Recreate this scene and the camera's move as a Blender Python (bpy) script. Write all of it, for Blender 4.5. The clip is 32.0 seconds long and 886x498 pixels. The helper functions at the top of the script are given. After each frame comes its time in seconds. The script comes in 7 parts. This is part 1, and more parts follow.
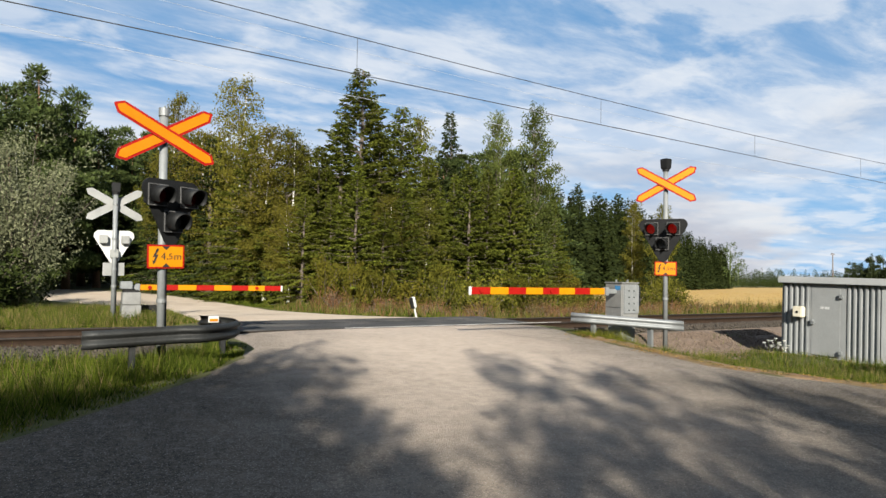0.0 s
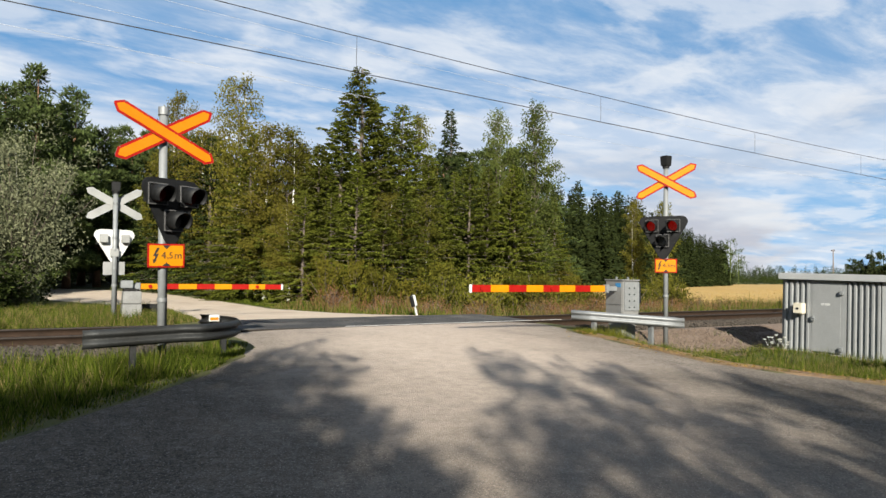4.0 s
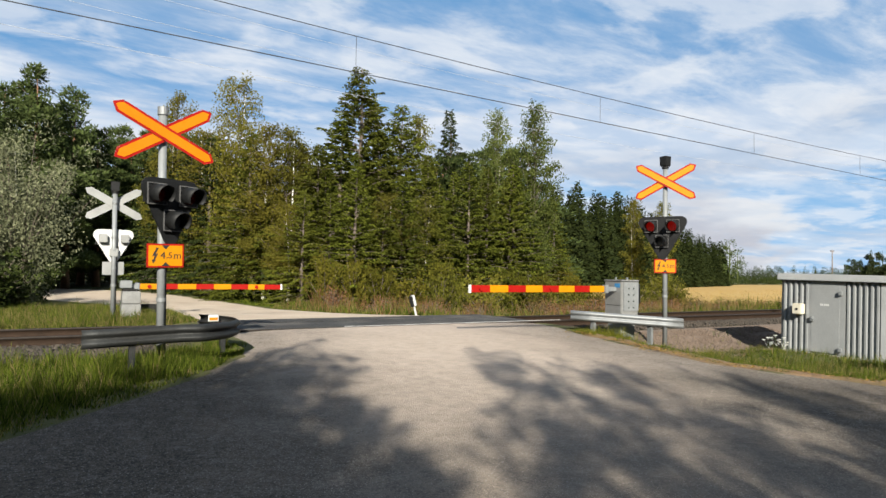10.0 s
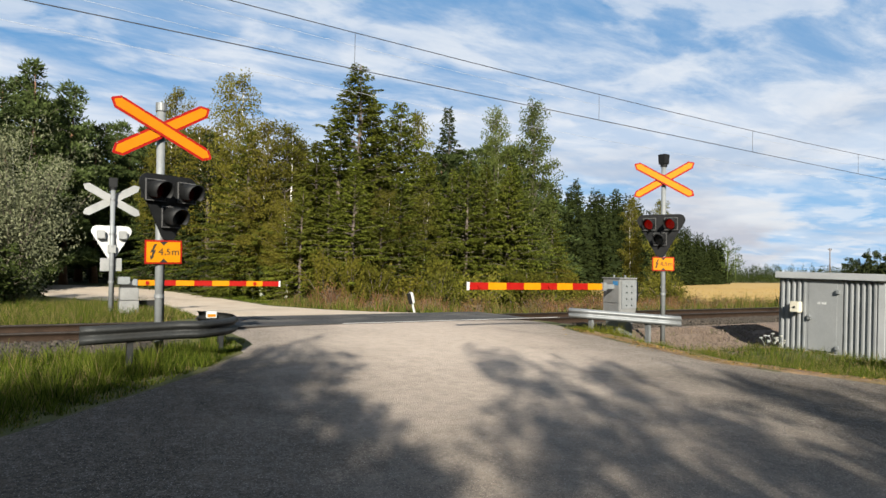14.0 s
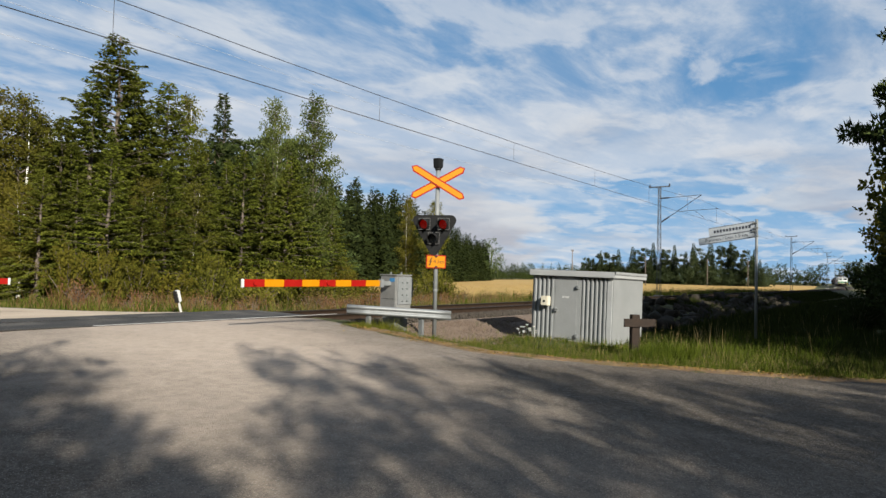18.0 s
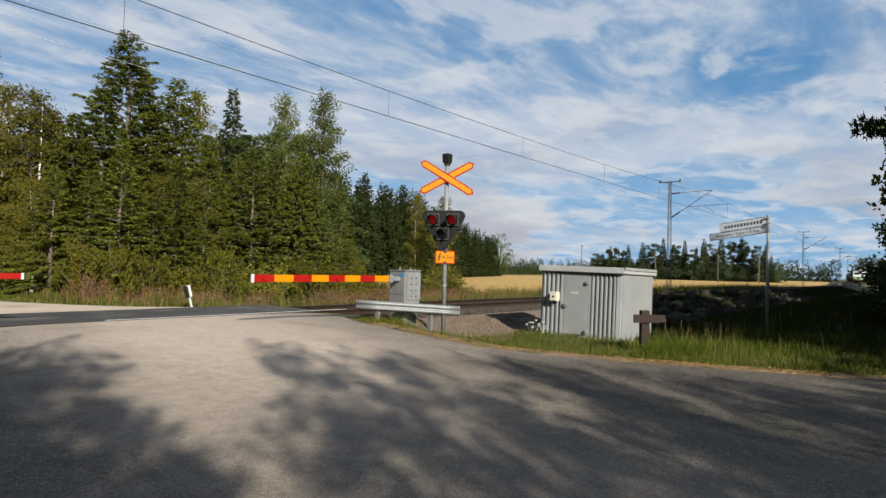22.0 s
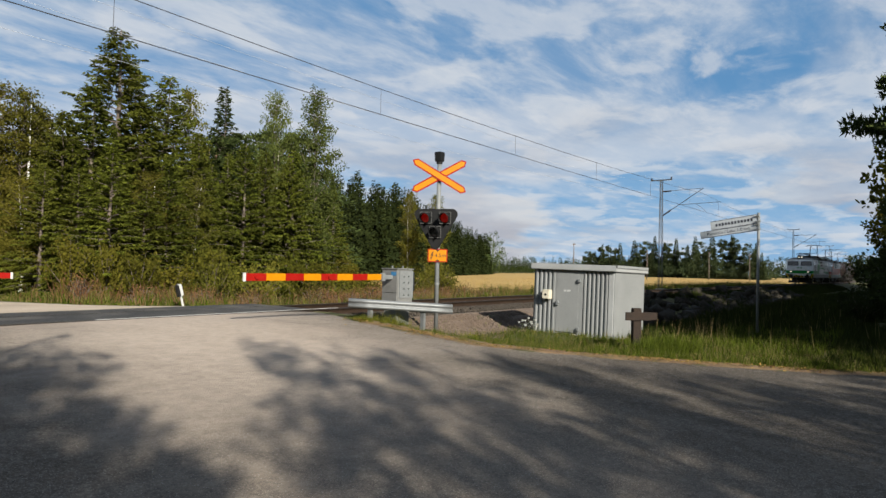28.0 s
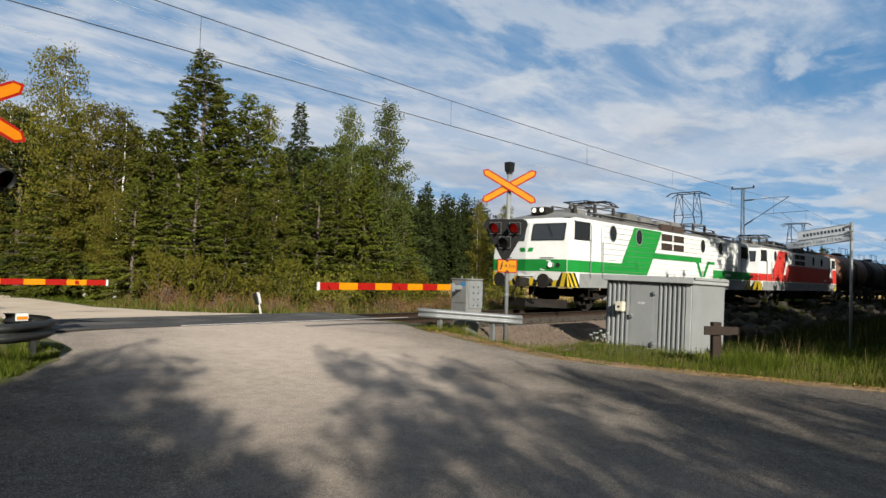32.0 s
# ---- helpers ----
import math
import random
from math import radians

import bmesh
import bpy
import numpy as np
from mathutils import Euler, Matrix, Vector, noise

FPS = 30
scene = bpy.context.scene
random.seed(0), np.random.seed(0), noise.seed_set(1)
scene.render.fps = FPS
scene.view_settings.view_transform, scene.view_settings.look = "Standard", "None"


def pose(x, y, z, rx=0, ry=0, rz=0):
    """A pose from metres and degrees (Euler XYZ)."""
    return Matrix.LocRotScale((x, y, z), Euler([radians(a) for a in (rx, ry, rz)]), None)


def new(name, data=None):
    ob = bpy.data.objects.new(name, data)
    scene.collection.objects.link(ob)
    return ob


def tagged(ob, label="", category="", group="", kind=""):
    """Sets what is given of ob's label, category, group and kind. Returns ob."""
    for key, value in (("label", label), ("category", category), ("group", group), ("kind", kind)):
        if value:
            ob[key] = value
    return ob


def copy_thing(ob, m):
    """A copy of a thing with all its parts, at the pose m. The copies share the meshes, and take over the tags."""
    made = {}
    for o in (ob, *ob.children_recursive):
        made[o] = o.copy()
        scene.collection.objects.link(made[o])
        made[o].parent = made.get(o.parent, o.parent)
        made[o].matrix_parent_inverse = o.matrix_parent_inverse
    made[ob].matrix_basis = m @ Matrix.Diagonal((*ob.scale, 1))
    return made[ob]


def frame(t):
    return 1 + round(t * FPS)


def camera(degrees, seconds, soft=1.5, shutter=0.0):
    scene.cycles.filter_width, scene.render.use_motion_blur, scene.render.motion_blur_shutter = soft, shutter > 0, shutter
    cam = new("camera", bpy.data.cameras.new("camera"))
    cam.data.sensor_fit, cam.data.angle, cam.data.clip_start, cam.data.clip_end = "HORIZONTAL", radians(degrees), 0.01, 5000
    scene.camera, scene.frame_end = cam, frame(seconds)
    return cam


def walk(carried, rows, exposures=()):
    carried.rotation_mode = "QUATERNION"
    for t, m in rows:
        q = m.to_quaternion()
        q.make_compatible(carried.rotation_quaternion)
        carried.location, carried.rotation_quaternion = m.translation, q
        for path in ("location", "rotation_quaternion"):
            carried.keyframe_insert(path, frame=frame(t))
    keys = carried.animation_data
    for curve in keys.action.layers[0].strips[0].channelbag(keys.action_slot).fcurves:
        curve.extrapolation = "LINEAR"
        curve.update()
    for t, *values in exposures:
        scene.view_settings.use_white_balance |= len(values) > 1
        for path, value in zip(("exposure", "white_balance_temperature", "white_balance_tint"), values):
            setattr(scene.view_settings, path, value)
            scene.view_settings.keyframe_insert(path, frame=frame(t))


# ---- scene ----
# ---- camera and its path ----
EYE = (0.0, 0.0, 1.15)
cam = camera(71.0, 32.0)
TURNS = [
    (0.0, 92.53, -1.18, -32.11), (0.5, 92.53, -1.18, -32.09), (1.0, 92.50, -1.17, -32.08), (1.5, 92.41, -1.09, -32.08), (2.0, 92.35, -0.78, -32.09),
    (2.5, 92.38, -0.88, -32.09), (3.0, 92.35, -0.96, -32.10), (3.5, 92.34, -0.95, -32.08), (5.5, 92.33, -1.06, -32.08), (6.0, 92.33, -1.08, -32.08),
    (6.5, 92.34, -1.09, -32.08), (7.0, 92.41, -1.09, -32.12), (7.5, 92.41, -1.08, -32.12), (8.0, 92.39, -1.07, -32.15), (8.5, 92.34, -1.08, -32.15),
    (9.0, 92.34, -1.08, -32.15), (9.5, 92.35, -1.04, -32.14), (10.0, 92.36, -1.01, -32.14), (10.5, 92.34, -1.08, -32.15), (11.0, 92.34, -1.08, -32.15),
    (11.5, 92.34, -1.08, -32.15), (12.0, 92.34, -1.08, -32.15), (12.5, 92.33, -1.09, -32.20), (13.0, 92.33, -1.08, -32.20), (13.5, 92.27, -1.11, -32.23),
    (15.5, 91.45, -1.45, -34.01), (16.0, 91.41, -0.99, -35.67), (16.5, 90.94, -0.28, -37.66), (17.0, 91.20, -1.28, -44.02), (17.5, 91.79, -1.71, -49.21),
    (18.0, 92.27, -1.39, -52.47), (18.5, 91.88, -1.32, -52.64), (19.0, 91.20, -1.54, -51.66), (19.5, 91.48, -1.57, -51.18), (20.0, 91.43, -1.56, -51.36),
    (20.5, 91.66, -1.62, -51.68), (21.0, 91.77, -1.54, -51.75), (21.5, 91.95, -1.69, -51.79), (22.0, 91.83, -1.45, -51.64), (22.5, 91.86, -1.38, -51.69),
    (23.0, 91.85, -1.34, -51.79), (23.5, 91.86, -1.34, -51.80), (24.0, 91.94, -1.36, -51.82), (24.5, 91.89, -1.42, -51.93), (25.0, 91.81, -1.28, -51.93),
    (25.5, 91.74, -1.21, -51.97), (27.5, 91.77, -1.33, -52.27), (28.0, 91.69, -1.31, -52.33), (28.5, 91.69, -1.35, -52.27), (29.0, 91.71, -1.38, -52.33),
    (29.5, 91.70, -1.40, -52.33), (30.0, 91.73, -1.27, -52.16), (30.5, 91.79, -1.33, -51.93), (31.0, 91.88, -1.29, -51.02), (31.5, 92.19, -1.57, -49.46),
    (32.0, 92.48, -1.71, -45.93),
]
walk(cam, [(t, pose(*EYE, rx, ry, rz)) for t, rx, ry, rz in TURNS],
     exposures=[(0.0, 1.37), (16.4, 1.37), (18.0, 1.10), (32.0, 1.04)])

# ---- sky, sun ----
SUN_DIR = Vector((0.46, 0.888, -math.tan(radians(27.0)))).normalized()   # the way the light travels
world = bpy.data.worlds.new("sky")
scene.world = world
world.use_nodes = True


def make_sky():
    nt = world.node_tree
    N, L = nt.nodes, nt.links
    N.clear()
    out = N.new("ShaderNodeOutputWorld")
    bg = N.new("ShaderNodeBackground")
    sky = N.new("ShaderNodeTexSky")
    sky.sky_type, sky.sun_disc = "NISHITA", False
    sky.sun_elevation = radians(27.0)
    sky.sun_rotation = math.atan2(-SUN_DIR.x, -SUN_DIR.y)
    sky.air_density, sky.dust_density, sky.ozone_density = 1.0, 0.25, 4.0
    tc = N.new("ShaderNodeTexCoord")
    sep = N.new("ShaderNodeSeparateXYZ")
    L.new(tc.outputs["Generated"], sep.inputs[0])
    # the direction laid out on a flat cloud deck
    up = N.new("ShaderNodeMath")
    up.operation, up.inputs[1].default_value = "ADD", 0.10
    L.new(sep.outputs["Z"], up.inputs[0])
    lim = N.new("ShaderNodeMath")
    lim.operation, lim.inputs[1].default_value = "MAXIMUM", 0.03
    L.new(up.outputs[0], lim.inputs[0])
    flat = []
    for axis in ("X", "Y"):
        d = N.new("ShaderNodeMath")
        d.operation = "DIVIDE"
        L.new(sep.outputs[axis], d.inputs[0])
        L.new(lim.outputs[0], d.inputs[1])
        flat.append(d)
    com = N.new("ShaderNodeCombineXYZ")
    L.new(flat[0].outputs[0], com.inputs[0])
    L.new(flat[1].outputs[0], com.inputs[1])

    def layer(rot, sx, sy, detail, rough, lo, hi, off):
        mp = N.new("ShaderNodeMapping")
        mp.inputs["Rotation"].default_value = (0, 0, radians(rot))
        mp.inputs["Scale"].default_value = (sx, sy, 1)
        mp.inputs["Location"].default_value = (off, off * 0.7, 0)
        L.new(com.outputs[0], mp.inputs[0])
        no = N.new("ShaderNodeTexNoise")
        no.inputs["Scale"].default_value = 1.0
        no.inputs["Detail"].default_value = detail
        no.inputs["Roughness"].default_value = rough
        no.inputs["Distortion"].default_value = 0.35
        L.new(mp.outputs[0], no.inputs["Vector"])
        mr = N.new("ShaderNodeMapRange")
        mr.interpolation_type = "SMOOTHSTEP"
        mr.inputs["From Min"].default_value, mr.inputs["From Max"].default_value = lo, hi
        L.new(no.outputs["Fac"], mr.inputs["Value"])
        return mr.outputs["Result"]

    veil = layer(30, 0.60, 1.30, 10, 0.62, 0.38, 0.60, 3.1)      # thin high cloud
    fine = layer(52, 1.5, 3.6, 9, 0.66, 0.32, 0.72, 5.2)         # ripples in it
    heap = layer(20, 0.50, 0.66, 9, 0.52, 0.46, 0.58, 8.4)       # broad soft cloud
    tone = layer(20, 0.9, 1.1, 7, 0.55, 0.42, 0.68, 1.7)         # grey undersides

    def mix(fac, a, b):
        m = N.new("ShaderNodeMix")
        m.data_type = "RGBA"
        for sock, val in ((0, fac), (6, a), (7, b)):
            if isinstance(val, (tuple, float)):
                m.inputs[sock].default_value = val
            else:
                L.new(val, m.inputs[sock])
        return m.outputs[2]

    def times(a, k):
        m = N.new("ShaderNodeMath")
        m.operation, m.inputs[1].default_value = "MULTIPLY", k
        L.new(a, m.inputs[0])
        return m.outputs[0]

    blue = N.new("ShaderNodeVectorMath")
    blue.operation = "SCALE"
    blue.inputs["Scale"].default_value = SKY
    L.new(sky.outputs[0], blue.inputs[0])
    # the open sky deepens to a clear blue above the far woods
    near = N.new("ShaderNodeMapRange")
    near.interpolation_type = "SMOOTHSTEP"
    for key, val in (("From Min", 0.02), ("From Max", 0.30), ("To Min", 0.80), ("To Max", 0.0)):
        near.inputs[key].default_value = val
    L.new(sep.outputs["Z"], near.inputs["Value"])
    deep = mix(0.8, blue.outputs[0], (0.15, 0.41, 0.77, 1))
    open_sky = mix(near.outputs["Result"], deep, (0.38, 0.69, 1.06, 1))
    white = mix(tone, (1.05, 1.07, 1.11, 1), (0.74, 0.78, 0.86, 1))
    both = N.new("ShaderNodeMath")
    both.operation = "MULTIPLY"
    k = N.new("ShaderNodeMapRange")
    k.inputs["To Min"].default_value, k.inputs["To Max"].default_value = 0.15, 1.0
    L.new(fine, k.inputs["Value"])
    L.new(veil, both.inputs[0]), L.new(k.outputs["Result"], both.inputs[1])
    # the high cloud thins out towards the horizon
    thin = N.new("ShaderNodeMapRange")
    thin.interpolation_type = "SMOOTHSTEP"
    for key, val in (("From Min", 0.05), ("From Max", 0.24), ("To Min", 0.25), ("To Max", 0.85)):
        thin.inputs[key].default_value = val
    L.new(sep.outputs["Z"], thin.inputs["Value"])
    high = N.new("ShaderNodeMath")
    high.operation = "MULTIPLY"
    L.new(both.outputs[0], high.inputs[0]), L.new(thin.outputs["Result"], high.inputs[1])
    c = mix(high.outputs[0], open_sky, (0.95, 1.01, 1.09, 1))
    mott = layer(12, 2.3, 3.0, 9, 0.56, 0.47, 0.62, 2.3)         # small puffs
    c = mix(times(mott, 0.55), c, (1.04, 1.07, 1.11, 1))
    c = mix(times(heap, 0.50), c, white)
    # heaped clouds low over the horizon, white above and grey below
    mp = N.new("ShaderNodeMapping")
    mp.inputs["Scale"].default_value = (3.4, 3.4, 12.0)
    L.new(tc.outputs["Generated"], mp.inputs[0])

    def puffs(dz, lo, hi):
        ad = N.new("ShaderNodeVectorMath")
        ad.operation = "ADD"
        ad.inputs[1].default_value = (7.1, 3.4, dz)
        L.new(mp.outputs[0], ad.inputs[0])
        no = N.new("ShaderNodeTexNoise")
        no.inputs["Scale"].default_value, no.inputs["Detail"].default_value, no.inputs["Roughness"].default_value = 1.0, 8.0, 0.52
        L.new(ad.outputs[0], no.inputs["Vector"])
        r = N.new("ShaderNodeMapRange")
        r.interpolation_type = "SMOOTHSTEP"
        r.inputs["From Min"].default_value, r.inputs["From Max"].default_value = lo, hi
        L.new(no.outputs["Fac"], r.inputs["Value"])
        return r.outputs["Result"]

    low = N.new("ShaderNodeMapRange")
    low.interpolation_type = "SMOOTHSTEP"
    for key, val in (("From Min", 0.06), ("From Max", 0.22), ("To Min", 0.90), ("To Max", 0.0)):
        low.inputs[key].default_value = val
    L.new(sep.outputs["Z"], low.inputs["Value"])
    body = N.new("ShaderNodeMath")
    body.operation = "MULTIPLY"
    L.new(puffs(0.0, 0.47, 0.56), body.inputs[0]), L.new(low.outputs["Result"], body.inputs[1])
    shade = mix(puffs(0.45, 0.44, 0.62), (0.97, 0.98, 1.00, 1), (0.66, 0.67, 0.74, 1))
    c = mix(body.outputs[0], c, shade)
    L.new(c, bg.inputs["Color"])
    bg.inputs["Strength"].default_value = 0.33
    L.new(bg.outputs[0], out.inputs[0])


SKY = 0.16
make_sky()
sun = new("sun", bpy.data.lights.new("sun", "SUN"))
sun.data.energy, sun.data.angle, sun.data.color = 5.0, radians(0.45), (1.0, 0.94, 0.82)
sun.rotation_euler = SUN_DIR.to_track_quat("-Z", "Y").to_euler()


# ---- materials ----
def surface(name, c1, c2, scale=4.0, rough=0.7, metal=0.0, bump=0.15, fine=40.0, dirt=None, dirt_scale=1.3, dirt_amount=0.5, contrast=(0.35, 0.65), spec=0.2):
    """Two tones of one colour with grain, dirt patches and fine relief."""
    m = bpy.data.materials.new(name)
    m.use_nodes = True
    nt = m.node_tree
    N, L = nt.nodes, nt.links
    b = N["Principled BSDF"]
    tc = N.new("ShaderNodeTexCoord")

    def noise_tex(s, detail=6.0, r=0.6):
        n = N.new("ShaderNodeTexNoise")
        n.inputs["Scale"].default_value, n.inputs["Detail"].default_value, n.inputs["Roughness"].default_value = s, detail, r
        L.new(tc.outputs["Object"], n.inputs["Vector"])
        return n

    def ramp(src, lo, hi):
        r = N.new("ShaderNodeMapRange")
        r.inputs["From Min"].default_value, r.inputs["From Max"].default_value = lo, hi
        L.new(src, r.inputs["Value"])
        return r.outputs["Result"]

    def mix(fac, a, b2):
        x = N.new("ShaderNodeMix")
        x.data_type = "RGBA"
        for sock, val in ((0, fac), (6, a), (7, b2)):
            if isinstance(val, tuple):
                x.inputs[sock].default_value = (*val, 1) if len(val) == 3 else val
            else:
                L.new(val, x.inputs[sock])
        return x.outputs[2]

    n1, n2 = noise_tex(scale), noise_tex(fine, 4.0, 0.7)
    col = mix(ramp(n1.outputs["Fac"], *contrast), c1, c2)
    grain = ramp(n2.outputs["Fac"], 0.3, 0.7)
    dark = mix(grain, tuple(x * 0.82 for x in c1), tuple(min(1, x * 1.12) for x in c2))
    half = N.new("ShaderNodeMix")
    half.data_type = "RGBA"
    half.inputs[0].default_value = 0.4
    L.new(col, half.inputs[6]), L.new(dark, half.inputs[7])
    col = half.outputs[2]
    if dirt:
        n3 = noise_tex(dirt_scale, 8.0, 0.65)
        d = ramp(n3.outputs["Fac"], 0.48, 0.72)
        k = N.new("ShaderNodeMath")
        k.operation, k.inputs[1].default_value = "MULTIPLY", dirt_amount
        L.new(d, k.inputs[0])
        col = mix(k.outputs[0], col, dirt)
    L.new(col, b.inputs["Base Color"])
    rr = N.new("ShaderNodeMapRange")
    rr.inputs["To Min"].default_value, rr.inputs["To Max"].default_value = max(0.05, rough - 0.12), min(1, rough + 0.12)
    L.new(n1.outputs["Fac"], rr.inputs["Value"])
    L.new(rr.outputs["Result"], b.inputs["Roughness"])
    b.inputs["Metallic"].default_value = metal
    b.inputs["Specular IOR Level"].default_value = spec
    if bump:
        bp = N.new("ShaderNodeBump")
        bp.inputs["Strength"].default_value, bp.inputs["Distance"].default_value = bump, 0.02
        L.new(n2.outputs["Fac"], bp.inputs["Height"])
        L.new(bp.outputs[0], b.inputs["Normal"])
    return m


def foliage(name, c1, c2, c3=None, through_light=0.35, rough=0.8):
    """Leaves: each card takes its own tone between c1 and c2, each plant a shift towards c3."""
    m = bpy.data.materials.new(name)
    m.use_nodes = True
    nt = m.node_tree
    N, L = nt.nodes, nt.links
    b, out = N["Principled BSDF"], N["Material Output"]
    geo, info = N.new("ShaderNodeNewGeometry"), N.new("ShaderNodeObjectInfo")
    a = N.new("ShaderNodeMix")
    a.data_type = "RGBA"
    L.new(geo.outputs["Random Per Island"], a.inputs[0])
    a.inputs[6].default_value, a.inputs[7].default_value = (*c1, 1), (*c2, 1)
    col = a.outputs[2]
    if c3:
        s = N.new("ShaderNodeMix")
        s.data_type = "RGBA"
        k = N.new("ShaderNodeMath")
        k.operation, k.inputs[1].default_value = "MULTIPLY", 0.7
        L.new(info.outputs["Random"], k.inputs[0])
        L.new(k.outputs[0], s.inputs[0])
        L.new(col, s.inputs[6])
        s.inputs[7].default_value = (*c3, 1)
        col = s.outputs[2]
    # each plant a little lighter or darker than its neighbours
    h1, h2, h3 = (N.new("ShaderNodeMath") for _ in range(3))
    h1.operation, h1.inputs[1].default_value = "MULTIPLY", 17.31
    h2.operation = "FRACT"
    h3.operation, h3.inputs[1].default_value, h3.inputs[2].default_value = "MULTIPLY_ADD", 0.60, 0.72
    L.new(info.outputs["Random"], h1.inputs[0]), L.new(h1.outputs[0], h2.inputs[0]), L.new(h2.outputs[0], h3.inputs[0])
    sc = N.new("ShaderNodeVectorMath")
    sc.operation = "SCALE"
    L.new(col, sc.inputs[0]), L.new(h3.outputs[0], sc.inputs["Scale"])
    if c3:
        col = sc.outputs[0]
    L.new(col, b.inputs["Base Color"])
    b.inputs["Roughness"].default_value = rough
    b.inputs["Specular IOR Level"].default_value = 0.06
    t = N.new("ShaderNodeBsdfTranslucent")
    L.new(col, t.inputs["Color"])
    mx = N.new("ShaderNodeMixShader")
    mx.inputs[0].default_value = through_light
    L.new(b.outputs[0], mx.inputs[1]), L.new(t.outputs[0], mx.inputs[2]), L.new(mx.outputs[0], out.inputs["Surface"])
    return m


def glow(name, colour, strength, base=(0.1, 0.02, 0.02)):
    m = bpy.data.materials.new(name)
    m.use_nodes = True
    b = m.node_tree.nodes["Principled BSDF"]
    b.inputs["Base Color"].default_value = (*base, 1)
    b.inputs["Roughness"].default_value = 0.25
    b.inputs["Emission Color"].default_value = (*colour, 1)
    b.inputs["Emission Strength"].default_value = strength
    return m


GALV = surface("galvanised_steel", (0.14, 0.15, 0.154), (0.20, 0.211, 0.215), 9, 0.5, 0.25, 0.08, 60, dirt=(0.204, 0.204, 0.190), dirt_amount=0.35)
GALV_DULL = surface("weathered_galvanised_steel", (0.15, 0.16, 0.165), (0.22, 0.23, 0.235), 5, 0.55, 0.5, 0.1, 50, dirt=(0.109, 0.102, 0.095), dirt_amount=0.5)
ORANGE = surface("orange_reflective_sheeting", (0.36, 0.110, 0.002), (0.41, 0.130, 0.003), 6, 0.45, 0, 0.02, 90, spec=0.12)
YELLOW = surface("yellow_reflective_sheeting", (0.35, 0.135, 0.002), (0.40, 0.158, 0.003), 6, 0.45, 0, 0.02, 90, spec=0.12)
RED = surface("red_reflective_sheeting", (0.19, 0.005, 0.004), (0.235, 0.008, 0.005), 6, 0.45, 0, 0.02, 90, spec=0.12)
WHITE = surface("white_painted_metal", (0.36, 0.365, 0.36), (0.43, 0.435, 0.43), 5, 0.5, 0, 0.03, 60, dirt=(0.306, 0.292, 0.258), dirt_amount=0.3)
GREY_BACK = surface("bare_aluminium_sheet", (0.21, 0.215, 0.21), (0.27, 0.275, 0.27), 4, 0.5, 0.3, 0.03, 60, dirt=(0.272, 0.265, 0.245), dirt_amount=0.35)
BLACK = surface("black_matt_paint", (0.005, 0.0053, 0.0056), (0.010, 0.0105, 0.011), 6, 0.6, 0, 0.05, 60)
BLACK_INK = surface("black_print", (0.012, 0.012, 0.012), (0.02, 0.02, 0.02), 6, 0.6, 0, 0, 60)
BEZEL = surface("worn_grey_bezel", (0.05, 0.05, 0.05), (0.10, 0.10, 0.10), 8, 0.5, 0, 0.05, 60)
RUBBER = surface("dark_rubber", (0.008, 0.008, 0.008), (0.016, 0.016, 0.016), 8, 0.8, 0, 0.1, 60)
RED_LENS = glow("lit_red_lens", (1.0, 0.02, 0.01), 0.05, (0.06, 0.004, 0.004))
RED_LENS_DIM = glow("dim_red_lens", (1.0, 0.02, 0.01), 0.001, (0.015, 0.004, 0.004))
DARK_LENS = glow("unlit_lens", (1, 1, 1), 0.0, (0.05, 0.055, 0.06))
BOX_GREY = surface("grey_powder_coated_steel", (0.17, 0.172, 0.168), (0.24, 0.242, 0.238), 4, 0.45, 0.35, 0.06, 50, dirt=(0.163, 0.156, 0.136), dirt_amount=0.4)
BOOTH_GREY = surface("grey_painted_corrugated_steel", (0.215, 0.225, 0.228), (0.27, 0.282, 0.286), 1.6, 0.45, 0.0, 0.04, 50, dirt=(0.174, 0.174, 0.162), dirt_amount=0.3)
BOOTH_DOOR = surface("grey_painted_door", (0.17, 0.178, 0.18), (0.21, 0.218, 0.22), 1.6, 0.45, 0.0, 0.04, 50, dirt=(0.139, 0.139, 0.133), dirt_amount=0.3)
BOOTH_TRIM = surface("light_grey_steel_trim", (0.26, 0.27, 0.272), (0.32, 0.33, 0.333), 2, 0.4, 0.1, 0.03, 50)
BOOTH_RIB = surface("grey_steel_ribs", (0.178, 0.187, 0.19), (0.222, 0.231, 0.234), 2, 0.4, 0.1, 0.03, 50)
CREAM = surface("cream_plastic", (0.422, 0.394, 0.313), (0.476, 0.449, 0.367), 4, 0.5, 0, 0.02, 60)
CONCRETE = surface("grey_concrete", (0.225, 0.217, 0.203), (0.315, 0.307, 0.285), 5, 0.9, 0, 0.3, 45, dirt=(0.135, 0.120, 0.098))
# brown wood, deepened in colour to hold the shade on its face
BROWN_WOOD = surface("shade_darkened_brown_wood", (0.012, 0.008, 0.006), (0.026, 0.017, 0.012), 7, 0.75, 0, 0.3, 40)
# near-black in uneven tones, for the left guard rail
NEAR_BLACK_STEEL = surface("near_black_guard_rail_steel", (0.006, 0.0062, 0.006), (0.030, 0.032, 0.032), 2.2, 0.55, 0.2, 0.12, 40, dirt=(0.02, 0.019, 0.017), dirt_scale=1.2, dirt_amount=0.8)
